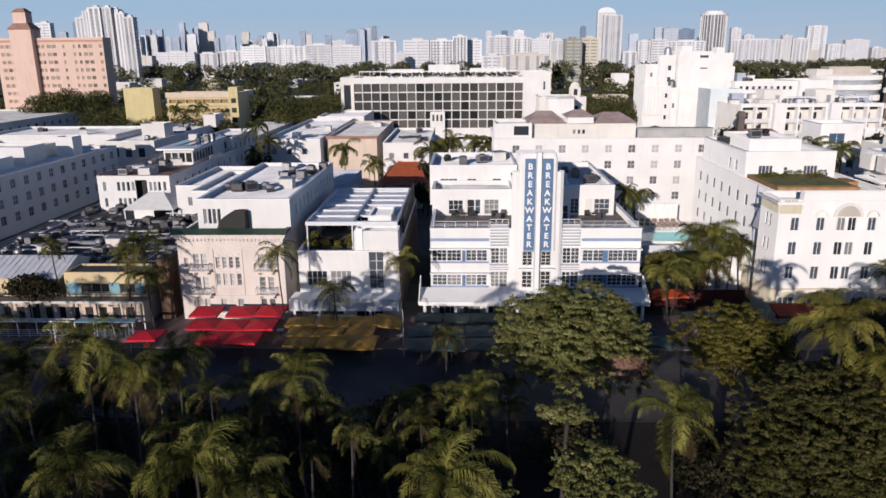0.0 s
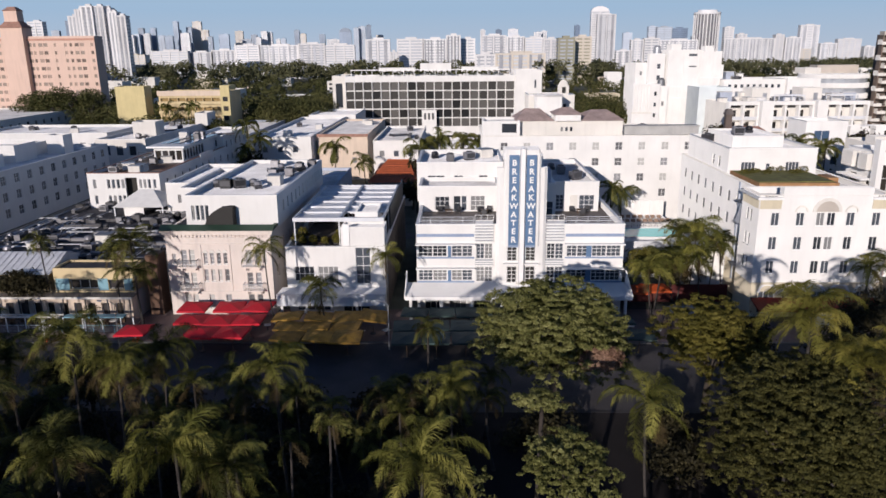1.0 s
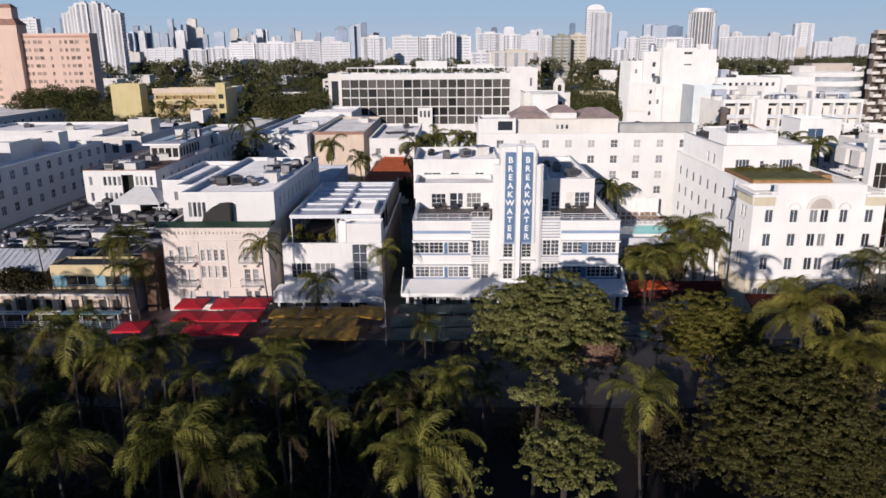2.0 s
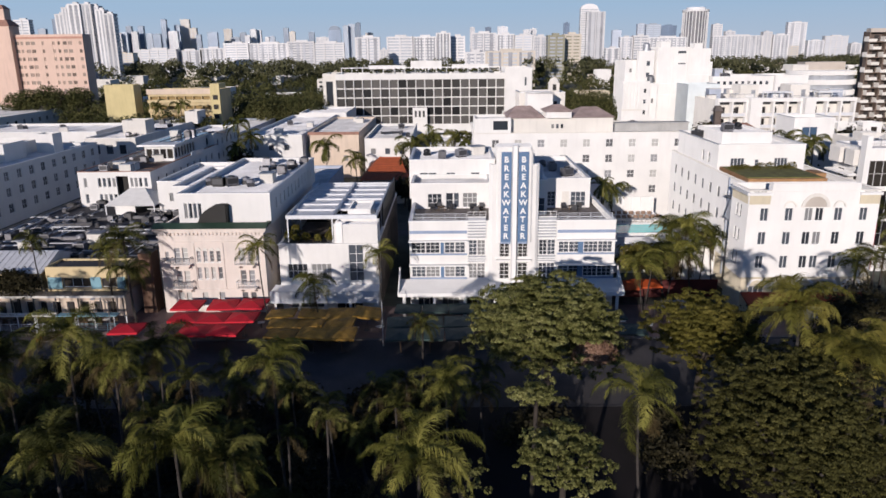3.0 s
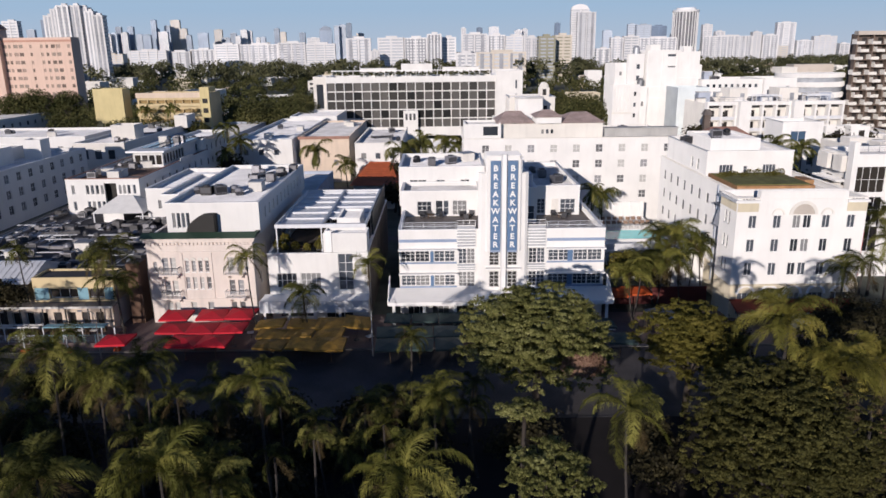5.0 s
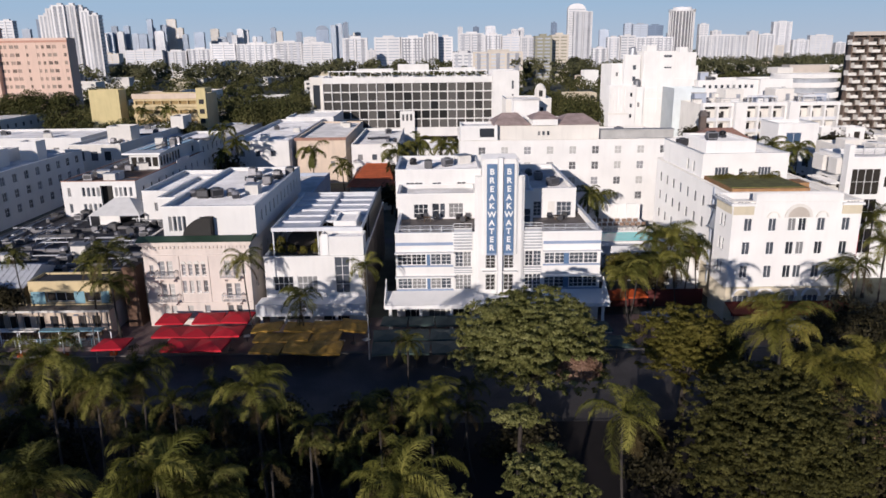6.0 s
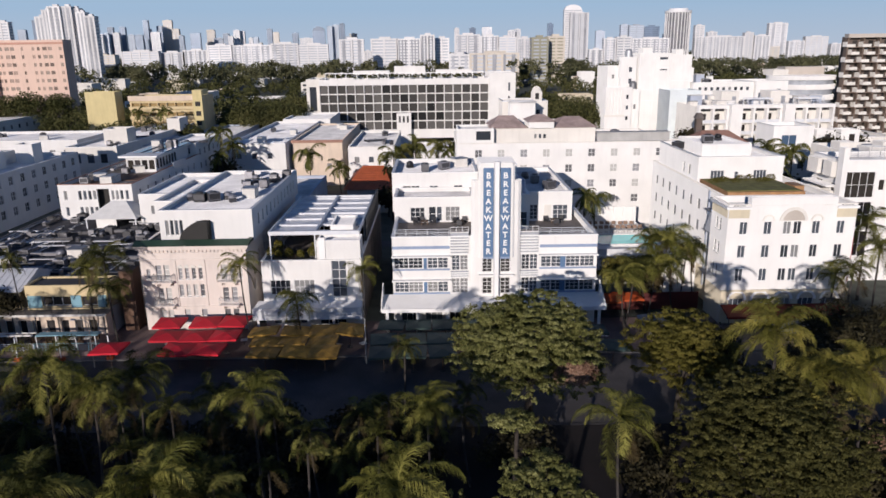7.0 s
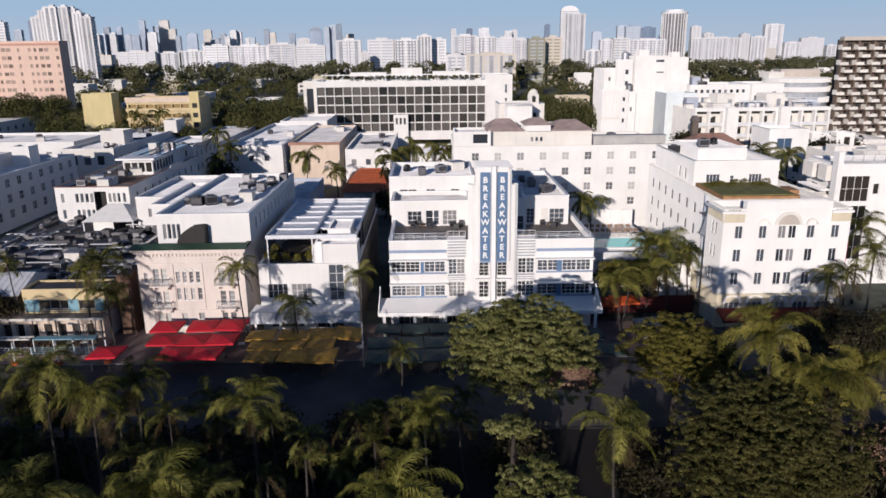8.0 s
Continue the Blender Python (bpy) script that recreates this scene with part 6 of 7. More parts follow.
for x0, x1 in ((79.4, 84.2), (92.8, 97.9)):
    built("roof_cabin", Build().box(x0, x1, 197.5, 204, 18.92, 22.9), OFFWHITE, row_w)
    built("cabin_door", Build().box(x0 + 2.9, x0 + 4.0, 197.42, 197.49, 19.0, 21.6), METAL, row_w)
rail(row_w, [(71.2, 191.9, 19.4), (106.2, 191.9, 19.4)], 1.0, 2.0, METAL, 3)
for xa, xb in ((85, 91.8), (98.6, 105.5)):
    for y in (193.6, 196.4):
        built("roof_pergola", Build().box(xa, xb, y, y + 0.25, 21.0, 21.3).box(xa, xa + 0.2, y, y + 0.2, 18.92, 20.99).box(xb - 0.2, xb, y, y + 0.2, 18.92, 20.99).box((xa + xb) / 2 - 0.1, (xa + xb) / 2 + 0.1, y, y + 0.2, 18.92, 20.99), METAL_WHITE, row_w)
teal_b = house("building", "pale blue green glazed block with a flat roof", 69.4, 78.4, 210, 221, 22.6, AQUA_PALE, ROOF_PALE)
house("building", "white building with a row of square windows", 81.4, 100.0, 225, 242, 24.0, WHITE, ROOF_PALE, {"front": grid(spread(1.5, 16.2, 9), (21.6,), 0.9, 1.0, 1, 1)}, coping=WHITE_TRIM)
house("building", "plain white rendered block", 100.2, 110.0, 224, 240, 24.3, WHITE, ROOF_PALE, {"front": grid((6.5,), (20.5,), 1.2, 1.4, 1, 1)})
# rounded office block with ribbon windows
rnd = thing("office_block", "white rounded office block with ribbon windows", "office block", (131, 262, 0))
oval = [(131.5 + 12.5 * math.cos(q) * (1 if math.cos(q) > 0 else 0.82), 262 + 11 * math.sin(q)) for q in spread(0, 2 * math.pi * 31 / 32, 32)]
oval_in = [(131.5 + (x - 131.5) * 0.95, 262 + (y - 262) * 0.94) for x, y in oval]
built("glass_core", Build().prism(oval_in, 0, 23.5), RIBBON_GREY, rnd, "pale grey ribbon glazing")
for z0, z1 in ((0, 14.4), (16.2, 18.0), (19.8, 21.5), (23.0, 24.4)):
    built("spandrel", Build().prism(oval, z0, z1), WHITE, rnd)
built("roof_house", Build().box(128.5, 143, 266, 272, 24.41, 27.2), BEIGE, rnd)
built("roof_house", Build().box(122.5, 128, 262, 270, 24.41, 26.4), OFFWHITE, rnd)
chim = thing("chimney", "dark stone chimney turret among the roofs", "chimney", (67.2, 172, 0))
built("shaft", Build().box(66.5, 68.0, 179, 180.5, 0, 17.6), BROWN_DARK, chim)
built("cap", Build().box(66.2, 68.3, 178.7, 180.8, 17.604, 18.9, UNIT, 0.5), SIDE_DARK, chim)
for x0, x1, y0, y1, h, m2, rf in ((49, 60, 142, 164, 14.5, OFFWHITE, ROOF), (71, 84, 150.5, 164, 13.4, WHITE, ROOF_PALE), (68.4, 76, 139.5, 149, 14.6, WHITE, ROOF), (110, 124, 190, 206, 11.0, OFFWHITE, ROOF),
                                  (84, 118, 290, 300, 19.0, OFFWHITE, ROOF_PALE), (140, 170, 300, 312, 18.0, CREAM, ROOF_PALE), (96, 130, 318, 330, 17.0, WHITE, ROOF_PALE), (40, 52, 186, 206, 12.0, WHITE, ROOF), (10, 36, 188, 210, 11.0, OFFWHITE, ROOF), (-4, 8, 186, 208, 9.0, WHITE, ROOF_PALE)):
    house("building", "low white flat roofed building", x0, x1, y0, y1, h, m2, rf, {"front": grid(spread(2, x1 - x0 - 3.2, max(2, int((x1 - x0) / 3.6))), [z for z in (h - 3.2, h - 6.3)], 1.2, 1.4, 1, 1), "left": grid(spread(3, y1 - y0 - 5, 4), (h - 3.2,), 1.2, 1.4, 1, 1)}, coping=WHITE_TRIM, group="low white buildings")
rng = random.Random(55)
for i in range(44):
    x, y, z = rng.choice(((71, 193, 18.9), (84, 193, 18.9), (95.6, 193, 18.9), (83, 227, 23.4), (49.5, 144, 13.9), (85, 193, 18.9)))
    ux, uy = x + rng.uniform(0.8, 9.5), y + rng.uniform(1, 13)
    if rng.random() < 0.45:
        copy_thing(UNITS[rng.choice((0, 2, 3))], shift(ux, uy, z, rng.choice((0, 90))))
    else:
        w, d, h = rng.uniform(1.5, 4.5), rng.uniform(1.5, 4), rng.uniform(1.2, 2.8)
        ob = thing("roof_cabin", "small white cabin on a flat roof", "roof cabin", (ux, uy, z), "roof cabins")
        built("wall", Build().box(ux, ux + w, uy, uy + d, z, z + h), rng.choice((WHITE, OFFWHITE, GREY_BLUE)), ob)
        built("roof", Build().box(ux - 0.15, ux + w + 0.15, uy - 0.15, uy + d + 0.15, z + h + 0.002, z + h + 0.16), ROOF, ob)
for i in range(46):
    x0, x1, y0, y1, z = rng.choice(((-51, -38, 190, 240, 11.3), (-35, -24, 194, 232, 11.4), (-19, -9.5, 180, 208, 11.4), (-94, -83, 192, 255, 10.6), (-128, -90, 104, 174, 10.8), (-66, -58, 132, 150, 11.4), (-61, -56, 155, 162, 14.87), (-60, -54.5, 168, 184, 14.2), (-138, -102, 207, 228, 10.6), (8, 45, 146, 158, 16.7)))
    copy_thing(UNITS[rng.choice((0, 0, 2, 3, 3, 1))], shift(rng.uniform(x0, x1), rng.uniform(y0, y1), z, rng.choice((0, 90, 20))))
bluebox = house("building", "white cubic house with a large blue window", 72.2, 80.6, 149.6, 158, 18.6, WHITE, ROOF_PALE, {"front": [(1.8, 13.8, 3.2, 3.0, 2, 1)]}, glass=GLASS_BLUE, far=False, coping=WHITE_TRIM)
for x in (89.4, 95.0):
    house("roof_house", "small white cube with a dark opening", x, x + 4.4, 165, 169, 16.0, WHITE, ROOF_PALE, {"front": [(2.0, 13.0, 1.4, 2.0, 1, 1)]}, group="roof structures", glass=GLASS_DARK)
lt_h = thing("house", "white house with a faded red tiled roof", "house", (70, 160, 0))
built("roof", Build().add([(62, 168, 12.6), (76, 168, 12.6), (76, 178, 12.6), (62, 178, 12.6), (66, 173, 15.4), (72, 173, 15.4)], [(0, 1, 5, 4), (1, 2, 5), (2, 3, 4, 5), (3, 0, 4), (3, 2, 1, 0)]), TILE_BROWN, lt_h)
block(lt_h, 62.4, 75.6, 168.4, 177.6, 0, 12.58, WHITE, ROOF, {"front": grid((2, 6, 10), (8.5,), 1.1, 1.4, 1, 1)}, far=True, parapet=0.1)

# glass fronted modern building
mod = thing("building", "white modern building with large gridded windows", "building", (68, 106, 0))
block(mod, 61.6, 84.0, 104, 112.6, 0, 18.5, WHITE, ROOF, {"front": [(0.5, 12.9, 4.5, 3.9, 4, 2), (0.5, 8.4, 4.5, 3.9, 4, 2), (0.5, 3.9, 4.5, 3.9, 4, 2), (5.6, 14.0, 0.9, 1.6, 1, 1), (8.4, 10.0, 3.0, 2.4, 3, 2), (12.5, 10.0, 3.0, 2.4, 3, 2)], "left": [(1.0, 12.6, 2.0, 2.2, 2, 1), (1.0, 8.4, 2.0, 2.2, 2, 1), (5.4, 12.6, 1.6, 2.2, 2, 1), (5.4, 8.4, 1.6, 2.2, 2, 1)]}, parapet=0.7, coping=WHITE_TRIM, glass=GLASS_DARK, frame_mat=WHITE_TRIM)
built("corner_pier", Build().box(61.2, 62.0, 103.5, 105.0, 0, 20.4), WHITE, mod)
for z in (15.9, 11.4):
    built("balcony", Build().box(60.5, 61.58, 105.2, 107.6, z, z + 2.3).box(60.2, 61.58, 108.6, 111.6, z, z + 2.3), OFFWHITE, mod)
    built("balcony_slab", Build().box(59.9, 61.58, 105.0, 112.0, z - 1.5, z - 1.25), WHITE, mod)
rail(mod, [(63, 106, 18.62), (83, 106, 18.62)], 1.0, 1.6, METAL, 3)
block(mod, 70.6, 84.0, 112.7, 131, 0, 17.6, OFFWHITE, ROOF, {"left": grid((4, 9, 14), (13.5, 10.0), 1.3, 1.5, 1, 1)}, parapet=0.5, far=True)
rail(mod, [(71, 113.2, 17.62), (83.6, 113.2, 17.62)], 1.6, 2.2, METAL, 3)
for x0, x1, y0, y1, h in ((73, 76, 117, 120, 18.6), (77.5, 82, 121, 124, 18.9), (72.5, 75.5, 125, 128, 18.4)):
    built("roof_cabin", Build().box(x0, x1, y0, y1, 17.11, h), OFFWHITE, mod)

# dark apartment tower with staggered balconies
dk = thing("apartment_tower", "tall brown apartment tower with staggered white balconies", "apartment tower", (152, 250, 0))
block(dk, 142.6, 190.0, 252, 253.6, 0, 36.9, BROWN_DARK, ROOF, {}, parapet=0.3)
block(dk, 149.0, 190.0, 253.7, 268, 0, 37.4, BROWN_DARK, ROOF, {}, parapet=0.8)
for k in range(13):
    z = 4.0 + k * 2.5
    built("floor_slab", Build().box(141.4, 190, 249.31, 251.99, z - 0.3, z), BROWN_LIGHT, dk)
    for i in range(9):
        x = 140.6 + i * 5.4 + (1.7 if k % 2 else 0)
        built("balcony", Build().box(x, x + 2.7, 249.0, 249.3, z - 0.1, z + 0.85).box(x + 2.7, x + 2.82, 249.1, 251.9, z + 0.004, z + 0.85).box(x, x + 0.12, 249.31, 251.9, z + 0.004, z + 1.6), OFFWHITE, dk)
        built("glazed_door", Build().box(x + 3.3, x + 4.9, 251.9, 251.985, z + 0.05, z + 2.1), GLASS_DARK, dk)
for x in spread(141.3, 190, 10):
    built("pier", Build().box(x - 0.22, x + 0.22, 249.8, 251.97, 0, 36.9), BROWN_LIGHT, dk)
built("crown_beam", Build().box(140.9, 190, 249.2, 251.9, 36.95, 38.2), BEIGE, dk)

# scattered houses among the trees
rng = random.Random(77)
made = 0
for i in range(900):
    y = rng.uniform(318, 1150)
    x = rng.uniform(-0.64, 0.64) * (y + 40)
    if made >= 95 or rng.random() < 0.35:
        continue
    if abs(x + 165) < 40 and y < 340:
        continue
    w, d, h = rng.uniform(12, 34), rng.uniform(10, 20), rng.choice((7, 8, 9, 10, 11, 13, 15))
    wm = rng.choice((WHITE, WHITE, WHITE, OFFWHITE, CREAM, OFFWHITE, PEACH))
    rf = rng.choice((ROOF_PALE, ROOF_PALE, ROOF_PALE, ROOF, TILE_BROWN))
    house("house", "pale flat roofed house among the trees", x, x + w, y, y + d, h, wm, rf, {"front": grid(spread(1.5, w - 3.5, max(2, int(w / 7))), [z for z in (h - 2.8, h - 5.8) if z > 0.6 and y < 560], 2.2, 1.4, 1, 1)}, group="houses among the trees")
    made += 1


# ---------------------------------------------------------------- skyline
def tower(x0, x1, y, h, wall_mat, label, depth=None, floors=3.2, ribs=False, group="skyline towers", bands=None, bays=0, crown=0.0):
    """A far tower: glazed body, floor slabs or upright ribs standing proud of it, grey strips painted as balcony shade,
    and a plant room on top.
    """
    d = depth or min(16, max(9, (x1 - x0) * 0.4))
    w = x1 - x0
    ob = thing("tower_block", label, "tower block", ((x0 + x1) / 2, y, 0), group)
    built("wall", Build().box(x0, x1, y, y + d, 0, h), bands or TOWER_GLASS, ob)
    b = Build()
    o = 0.5
    if ribs:
        n = max(4, int(w / 4.2))
        for i in range(n + 1):
            x = x0 + w * i / n
            b.box(x - 0.75, x + 0.75, y - 1.2, y - 0.01, 0, h)
        b.box(x0 - 0.8, x1 + 0.8, y - 1.4, y + d, h + 0.01, h + 2.5)
    else:
        n = max(2, int(h / floors))
        for k in range(n):
            z = (k + 1) * h / n
            b.box(x0 - o, x1 + o, y - o, y + d + o, z - 0.62 * floors, z)
        for x in spread(x0, x1, max(3, int(w / 9))):
            b.box(x - 0.9, x + 0.9, y - o - 0.4, y - o - 0.01, 0, h)
    tagged(built("banding", b, wall_mat, ob), kind="stuff")
    if bays:
        # strips stand proud of the slabs; the shade of balcony bays is their colour
        s = Build()
        for i in range(bays):
            x = x0 + w * (i + 0.5) / bays
            s.box(x - w / bays * 0.2, x + w / bays * 0.2, y - o - 0.35, y - o - 0.02, h * 0.06, h - 1.2)
        tagged(built("shaded_recess", s, TOWER_BAY, ob, "grey strip painted as balcony shade"), kind="stuff")
    top = h + (2.52 if ribs else 0.01)
    if crown:
        q = Build().prism([(x0 + w * (0.5 - 0.5 * math.cos(a)), top + crown * math.sin(a)) for a in spread(math.pi, 0.0, 12)], 0, d * 0.8, Matrix.Translation((0, y + d * 0.9, 0)) @ Matrix.Rotation(radians(90), 4, "X"))
        built("curved_crown", q, bands or wall_mat, ob)
    else:
        built("plant_room", Build().box(x0 + w * 0.3, x1 - w * 0.25, y + d * 0.3, y + d * 0.7, top, top + 1.8), wall_mat, ob)
    return ob


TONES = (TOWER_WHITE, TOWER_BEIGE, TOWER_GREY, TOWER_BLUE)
# the condominium stepping up and down again
for x0, x1, y, h in ((-370, -363, 705, 68.3), (-361.8, -356, 703, 74.1), (-354.5, -344.6, 700, 76.9), (-344, -335, 702, 76.9), (-337, -330, 706, 75.5), (-329, -322, 700, 71.6), (-321.4, -313, 698, 67.9)):
    tower(x0, x1, y, h, TOWER_WHITE, "white condominium tower with stepped top", 9, 3.1, group="stepped condominium", bays=2)
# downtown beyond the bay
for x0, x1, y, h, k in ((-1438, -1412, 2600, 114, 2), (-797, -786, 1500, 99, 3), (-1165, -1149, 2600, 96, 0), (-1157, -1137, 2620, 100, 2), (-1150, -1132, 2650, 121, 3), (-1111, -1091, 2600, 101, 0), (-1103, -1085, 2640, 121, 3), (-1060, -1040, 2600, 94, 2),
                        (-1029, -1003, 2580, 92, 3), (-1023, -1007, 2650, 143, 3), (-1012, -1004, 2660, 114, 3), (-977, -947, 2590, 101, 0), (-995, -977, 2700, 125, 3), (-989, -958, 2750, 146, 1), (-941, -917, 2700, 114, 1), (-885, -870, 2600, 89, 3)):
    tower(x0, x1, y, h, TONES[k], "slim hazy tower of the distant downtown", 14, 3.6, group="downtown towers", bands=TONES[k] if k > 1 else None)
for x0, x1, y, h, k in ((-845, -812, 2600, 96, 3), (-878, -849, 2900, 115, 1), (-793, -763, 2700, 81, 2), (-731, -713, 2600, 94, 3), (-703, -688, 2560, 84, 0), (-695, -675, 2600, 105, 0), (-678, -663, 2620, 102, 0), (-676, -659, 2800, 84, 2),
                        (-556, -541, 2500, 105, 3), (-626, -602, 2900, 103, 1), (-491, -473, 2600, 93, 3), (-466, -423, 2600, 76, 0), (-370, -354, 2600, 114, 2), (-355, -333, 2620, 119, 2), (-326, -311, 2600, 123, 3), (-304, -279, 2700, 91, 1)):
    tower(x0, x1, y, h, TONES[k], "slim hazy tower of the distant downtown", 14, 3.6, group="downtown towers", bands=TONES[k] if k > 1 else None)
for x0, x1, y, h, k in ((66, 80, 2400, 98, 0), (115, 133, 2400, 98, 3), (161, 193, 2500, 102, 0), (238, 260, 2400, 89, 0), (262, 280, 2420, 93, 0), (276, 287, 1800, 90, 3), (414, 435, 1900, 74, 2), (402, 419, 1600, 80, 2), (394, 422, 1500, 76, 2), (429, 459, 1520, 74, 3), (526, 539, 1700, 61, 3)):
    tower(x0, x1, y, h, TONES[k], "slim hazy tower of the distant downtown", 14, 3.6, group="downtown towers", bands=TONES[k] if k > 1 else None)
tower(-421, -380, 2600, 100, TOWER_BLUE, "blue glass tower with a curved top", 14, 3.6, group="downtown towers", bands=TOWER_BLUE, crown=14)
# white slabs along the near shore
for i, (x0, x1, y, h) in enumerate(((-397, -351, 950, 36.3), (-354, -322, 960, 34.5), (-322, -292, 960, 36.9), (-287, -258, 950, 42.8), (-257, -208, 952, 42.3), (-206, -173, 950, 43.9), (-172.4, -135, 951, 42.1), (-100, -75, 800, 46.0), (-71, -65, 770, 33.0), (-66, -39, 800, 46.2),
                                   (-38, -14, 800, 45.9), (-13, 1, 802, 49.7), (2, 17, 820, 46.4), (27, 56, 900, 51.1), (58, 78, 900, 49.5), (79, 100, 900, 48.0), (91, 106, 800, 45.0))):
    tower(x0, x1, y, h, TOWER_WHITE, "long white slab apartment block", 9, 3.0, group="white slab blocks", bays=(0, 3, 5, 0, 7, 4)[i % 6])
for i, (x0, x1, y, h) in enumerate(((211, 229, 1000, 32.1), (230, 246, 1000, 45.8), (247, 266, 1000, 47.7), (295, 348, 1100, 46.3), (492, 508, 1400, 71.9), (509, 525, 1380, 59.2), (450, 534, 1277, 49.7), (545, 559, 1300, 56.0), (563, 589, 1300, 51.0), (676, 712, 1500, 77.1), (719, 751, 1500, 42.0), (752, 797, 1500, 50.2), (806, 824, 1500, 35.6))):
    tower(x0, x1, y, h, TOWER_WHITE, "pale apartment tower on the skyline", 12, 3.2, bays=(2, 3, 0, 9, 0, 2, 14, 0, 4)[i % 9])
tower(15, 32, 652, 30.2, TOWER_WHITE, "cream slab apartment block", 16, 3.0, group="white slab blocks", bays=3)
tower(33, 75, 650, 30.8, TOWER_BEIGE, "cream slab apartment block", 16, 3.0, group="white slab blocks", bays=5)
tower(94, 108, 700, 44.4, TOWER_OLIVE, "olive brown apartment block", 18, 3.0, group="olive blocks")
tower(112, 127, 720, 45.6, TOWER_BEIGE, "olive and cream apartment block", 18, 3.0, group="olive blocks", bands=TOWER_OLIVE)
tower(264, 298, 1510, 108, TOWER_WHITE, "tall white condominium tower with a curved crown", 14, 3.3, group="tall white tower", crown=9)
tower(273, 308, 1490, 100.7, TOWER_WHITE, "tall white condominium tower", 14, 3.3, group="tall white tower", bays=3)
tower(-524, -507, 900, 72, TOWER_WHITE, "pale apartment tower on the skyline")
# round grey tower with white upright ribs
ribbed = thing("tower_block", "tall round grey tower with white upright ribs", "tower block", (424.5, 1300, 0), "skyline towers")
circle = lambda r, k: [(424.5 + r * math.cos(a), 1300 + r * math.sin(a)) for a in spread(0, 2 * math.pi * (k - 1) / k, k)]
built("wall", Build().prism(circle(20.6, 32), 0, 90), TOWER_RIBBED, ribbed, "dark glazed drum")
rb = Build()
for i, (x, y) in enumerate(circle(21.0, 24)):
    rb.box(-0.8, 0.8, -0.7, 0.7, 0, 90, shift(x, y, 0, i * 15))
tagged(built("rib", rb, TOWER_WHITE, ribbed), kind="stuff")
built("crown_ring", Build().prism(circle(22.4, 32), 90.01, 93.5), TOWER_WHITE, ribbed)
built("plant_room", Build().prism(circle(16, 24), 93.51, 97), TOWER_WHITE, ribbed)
rng = random.Random(21)
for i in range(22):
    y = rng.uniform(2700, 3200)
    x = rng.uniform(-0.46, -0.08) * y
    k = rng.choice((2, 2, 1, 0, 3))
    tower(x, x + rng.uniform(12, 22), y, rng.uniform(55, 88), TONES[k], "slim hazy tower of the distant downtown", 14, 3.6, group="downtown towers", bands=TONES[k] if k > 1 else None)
# low pale blocks filling the skyline's foot
rng = random.Random(4)
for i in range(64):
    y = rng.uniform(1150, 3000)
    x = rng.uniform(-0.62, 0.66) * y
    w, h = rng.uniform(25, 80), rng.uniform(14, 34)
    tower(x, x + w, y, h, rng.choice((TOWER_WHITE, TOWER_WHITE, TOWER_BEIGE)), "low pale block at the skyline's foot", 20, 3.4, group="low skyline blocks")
solid("bay", Build().box(-5000, 5000, 1700, 2350, 0.01, 0.05).mesh("bay", SEA), "strip of bay water before downtown", "water", kind="structure")

# ---------------------------------------------------------------- trees and palms
tree(10.5, 63.4, 7.4, 6.7, 5.8, 5.2, 100000, 0.13, LEAF, "broad green street tree with a dead brown patch", 11, 26,
     [((14.0, 58.4, 6.9, 2.0, 1.0, 1.4), 5200, LEAF_BROWN, "dead brown branch")], tuft=64, clump=0.42)
tree(24.4, 61.5, 7.2, 4.6, 4.4, 4.1, 44000, 0.12, LEAF_OLIVE, "olive green street tree with an open crown", 12, 18, tuft=56, clump=0.4)
tree(26.0, 46.3, 6.0, 6.2, 7.0, 6.6, 150000, 0.105, LEAF_MID, "large dense dark green park tree", 13, 34, tuft=44, clump=0.27)
tree(6.9, 43.4, 10.7, 1.7, 1.5, 0.8, 4200, 0.10, LEAF, "slim park tree with pale leaf clusters", 14, 9, tuft=40, clump=0.24)
tree(7.7, 36.4, 10.1, 2.8, 2.7, 1.9, 15000, 0.10, LEAF, "park tree with pale leaf clusters", 15, 14, tuft=36, clump=0.22)
tree(1.8, 37.5, 8.2, 1.8, 1.8, 1.6, 900, 0.12, LEAF, "thin park tree with sparse leaves", 16, 7, tuft=30, clump=0.24)
tree(33.8, 42.5, 8.4, 3.0, 3.0, 3.0, 500, 0.16, LEAF_BROWN, "nearly bare brown park tree", 17, 8)
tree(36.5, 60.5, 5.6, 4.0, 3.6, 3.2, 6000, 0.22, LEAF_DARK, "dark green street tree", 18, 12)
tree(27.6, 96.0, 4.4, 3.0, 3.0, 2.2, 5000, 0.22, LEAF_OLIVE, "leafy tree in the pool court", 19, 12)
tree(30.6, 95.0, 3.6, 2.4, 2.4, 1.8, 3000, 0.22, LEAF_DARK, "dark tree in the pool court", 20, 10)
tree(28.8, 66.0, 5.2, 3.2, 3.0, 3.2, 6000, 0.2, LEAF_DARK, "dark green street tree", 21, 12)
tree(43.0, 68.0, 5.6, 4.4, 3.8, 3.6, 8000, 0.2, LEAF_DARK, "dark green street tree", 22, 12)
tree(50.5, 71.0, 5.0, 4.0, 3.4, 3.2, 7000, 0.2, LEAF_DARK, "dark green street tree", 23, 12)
# the yellow tone also brightens palms that stand in the sun
GREEN, TINT = "green", "yellow"
palm(26.4, 48.2, 15.0, 1.35, "gold", seed=6, dry=0, fronds=18, label="tall palm with a pale trunk and wide crown")
palm(30.0, 48.0, 11.5, 1.4, "gold", seed=2, label="palm with yellowing hanging fronds")
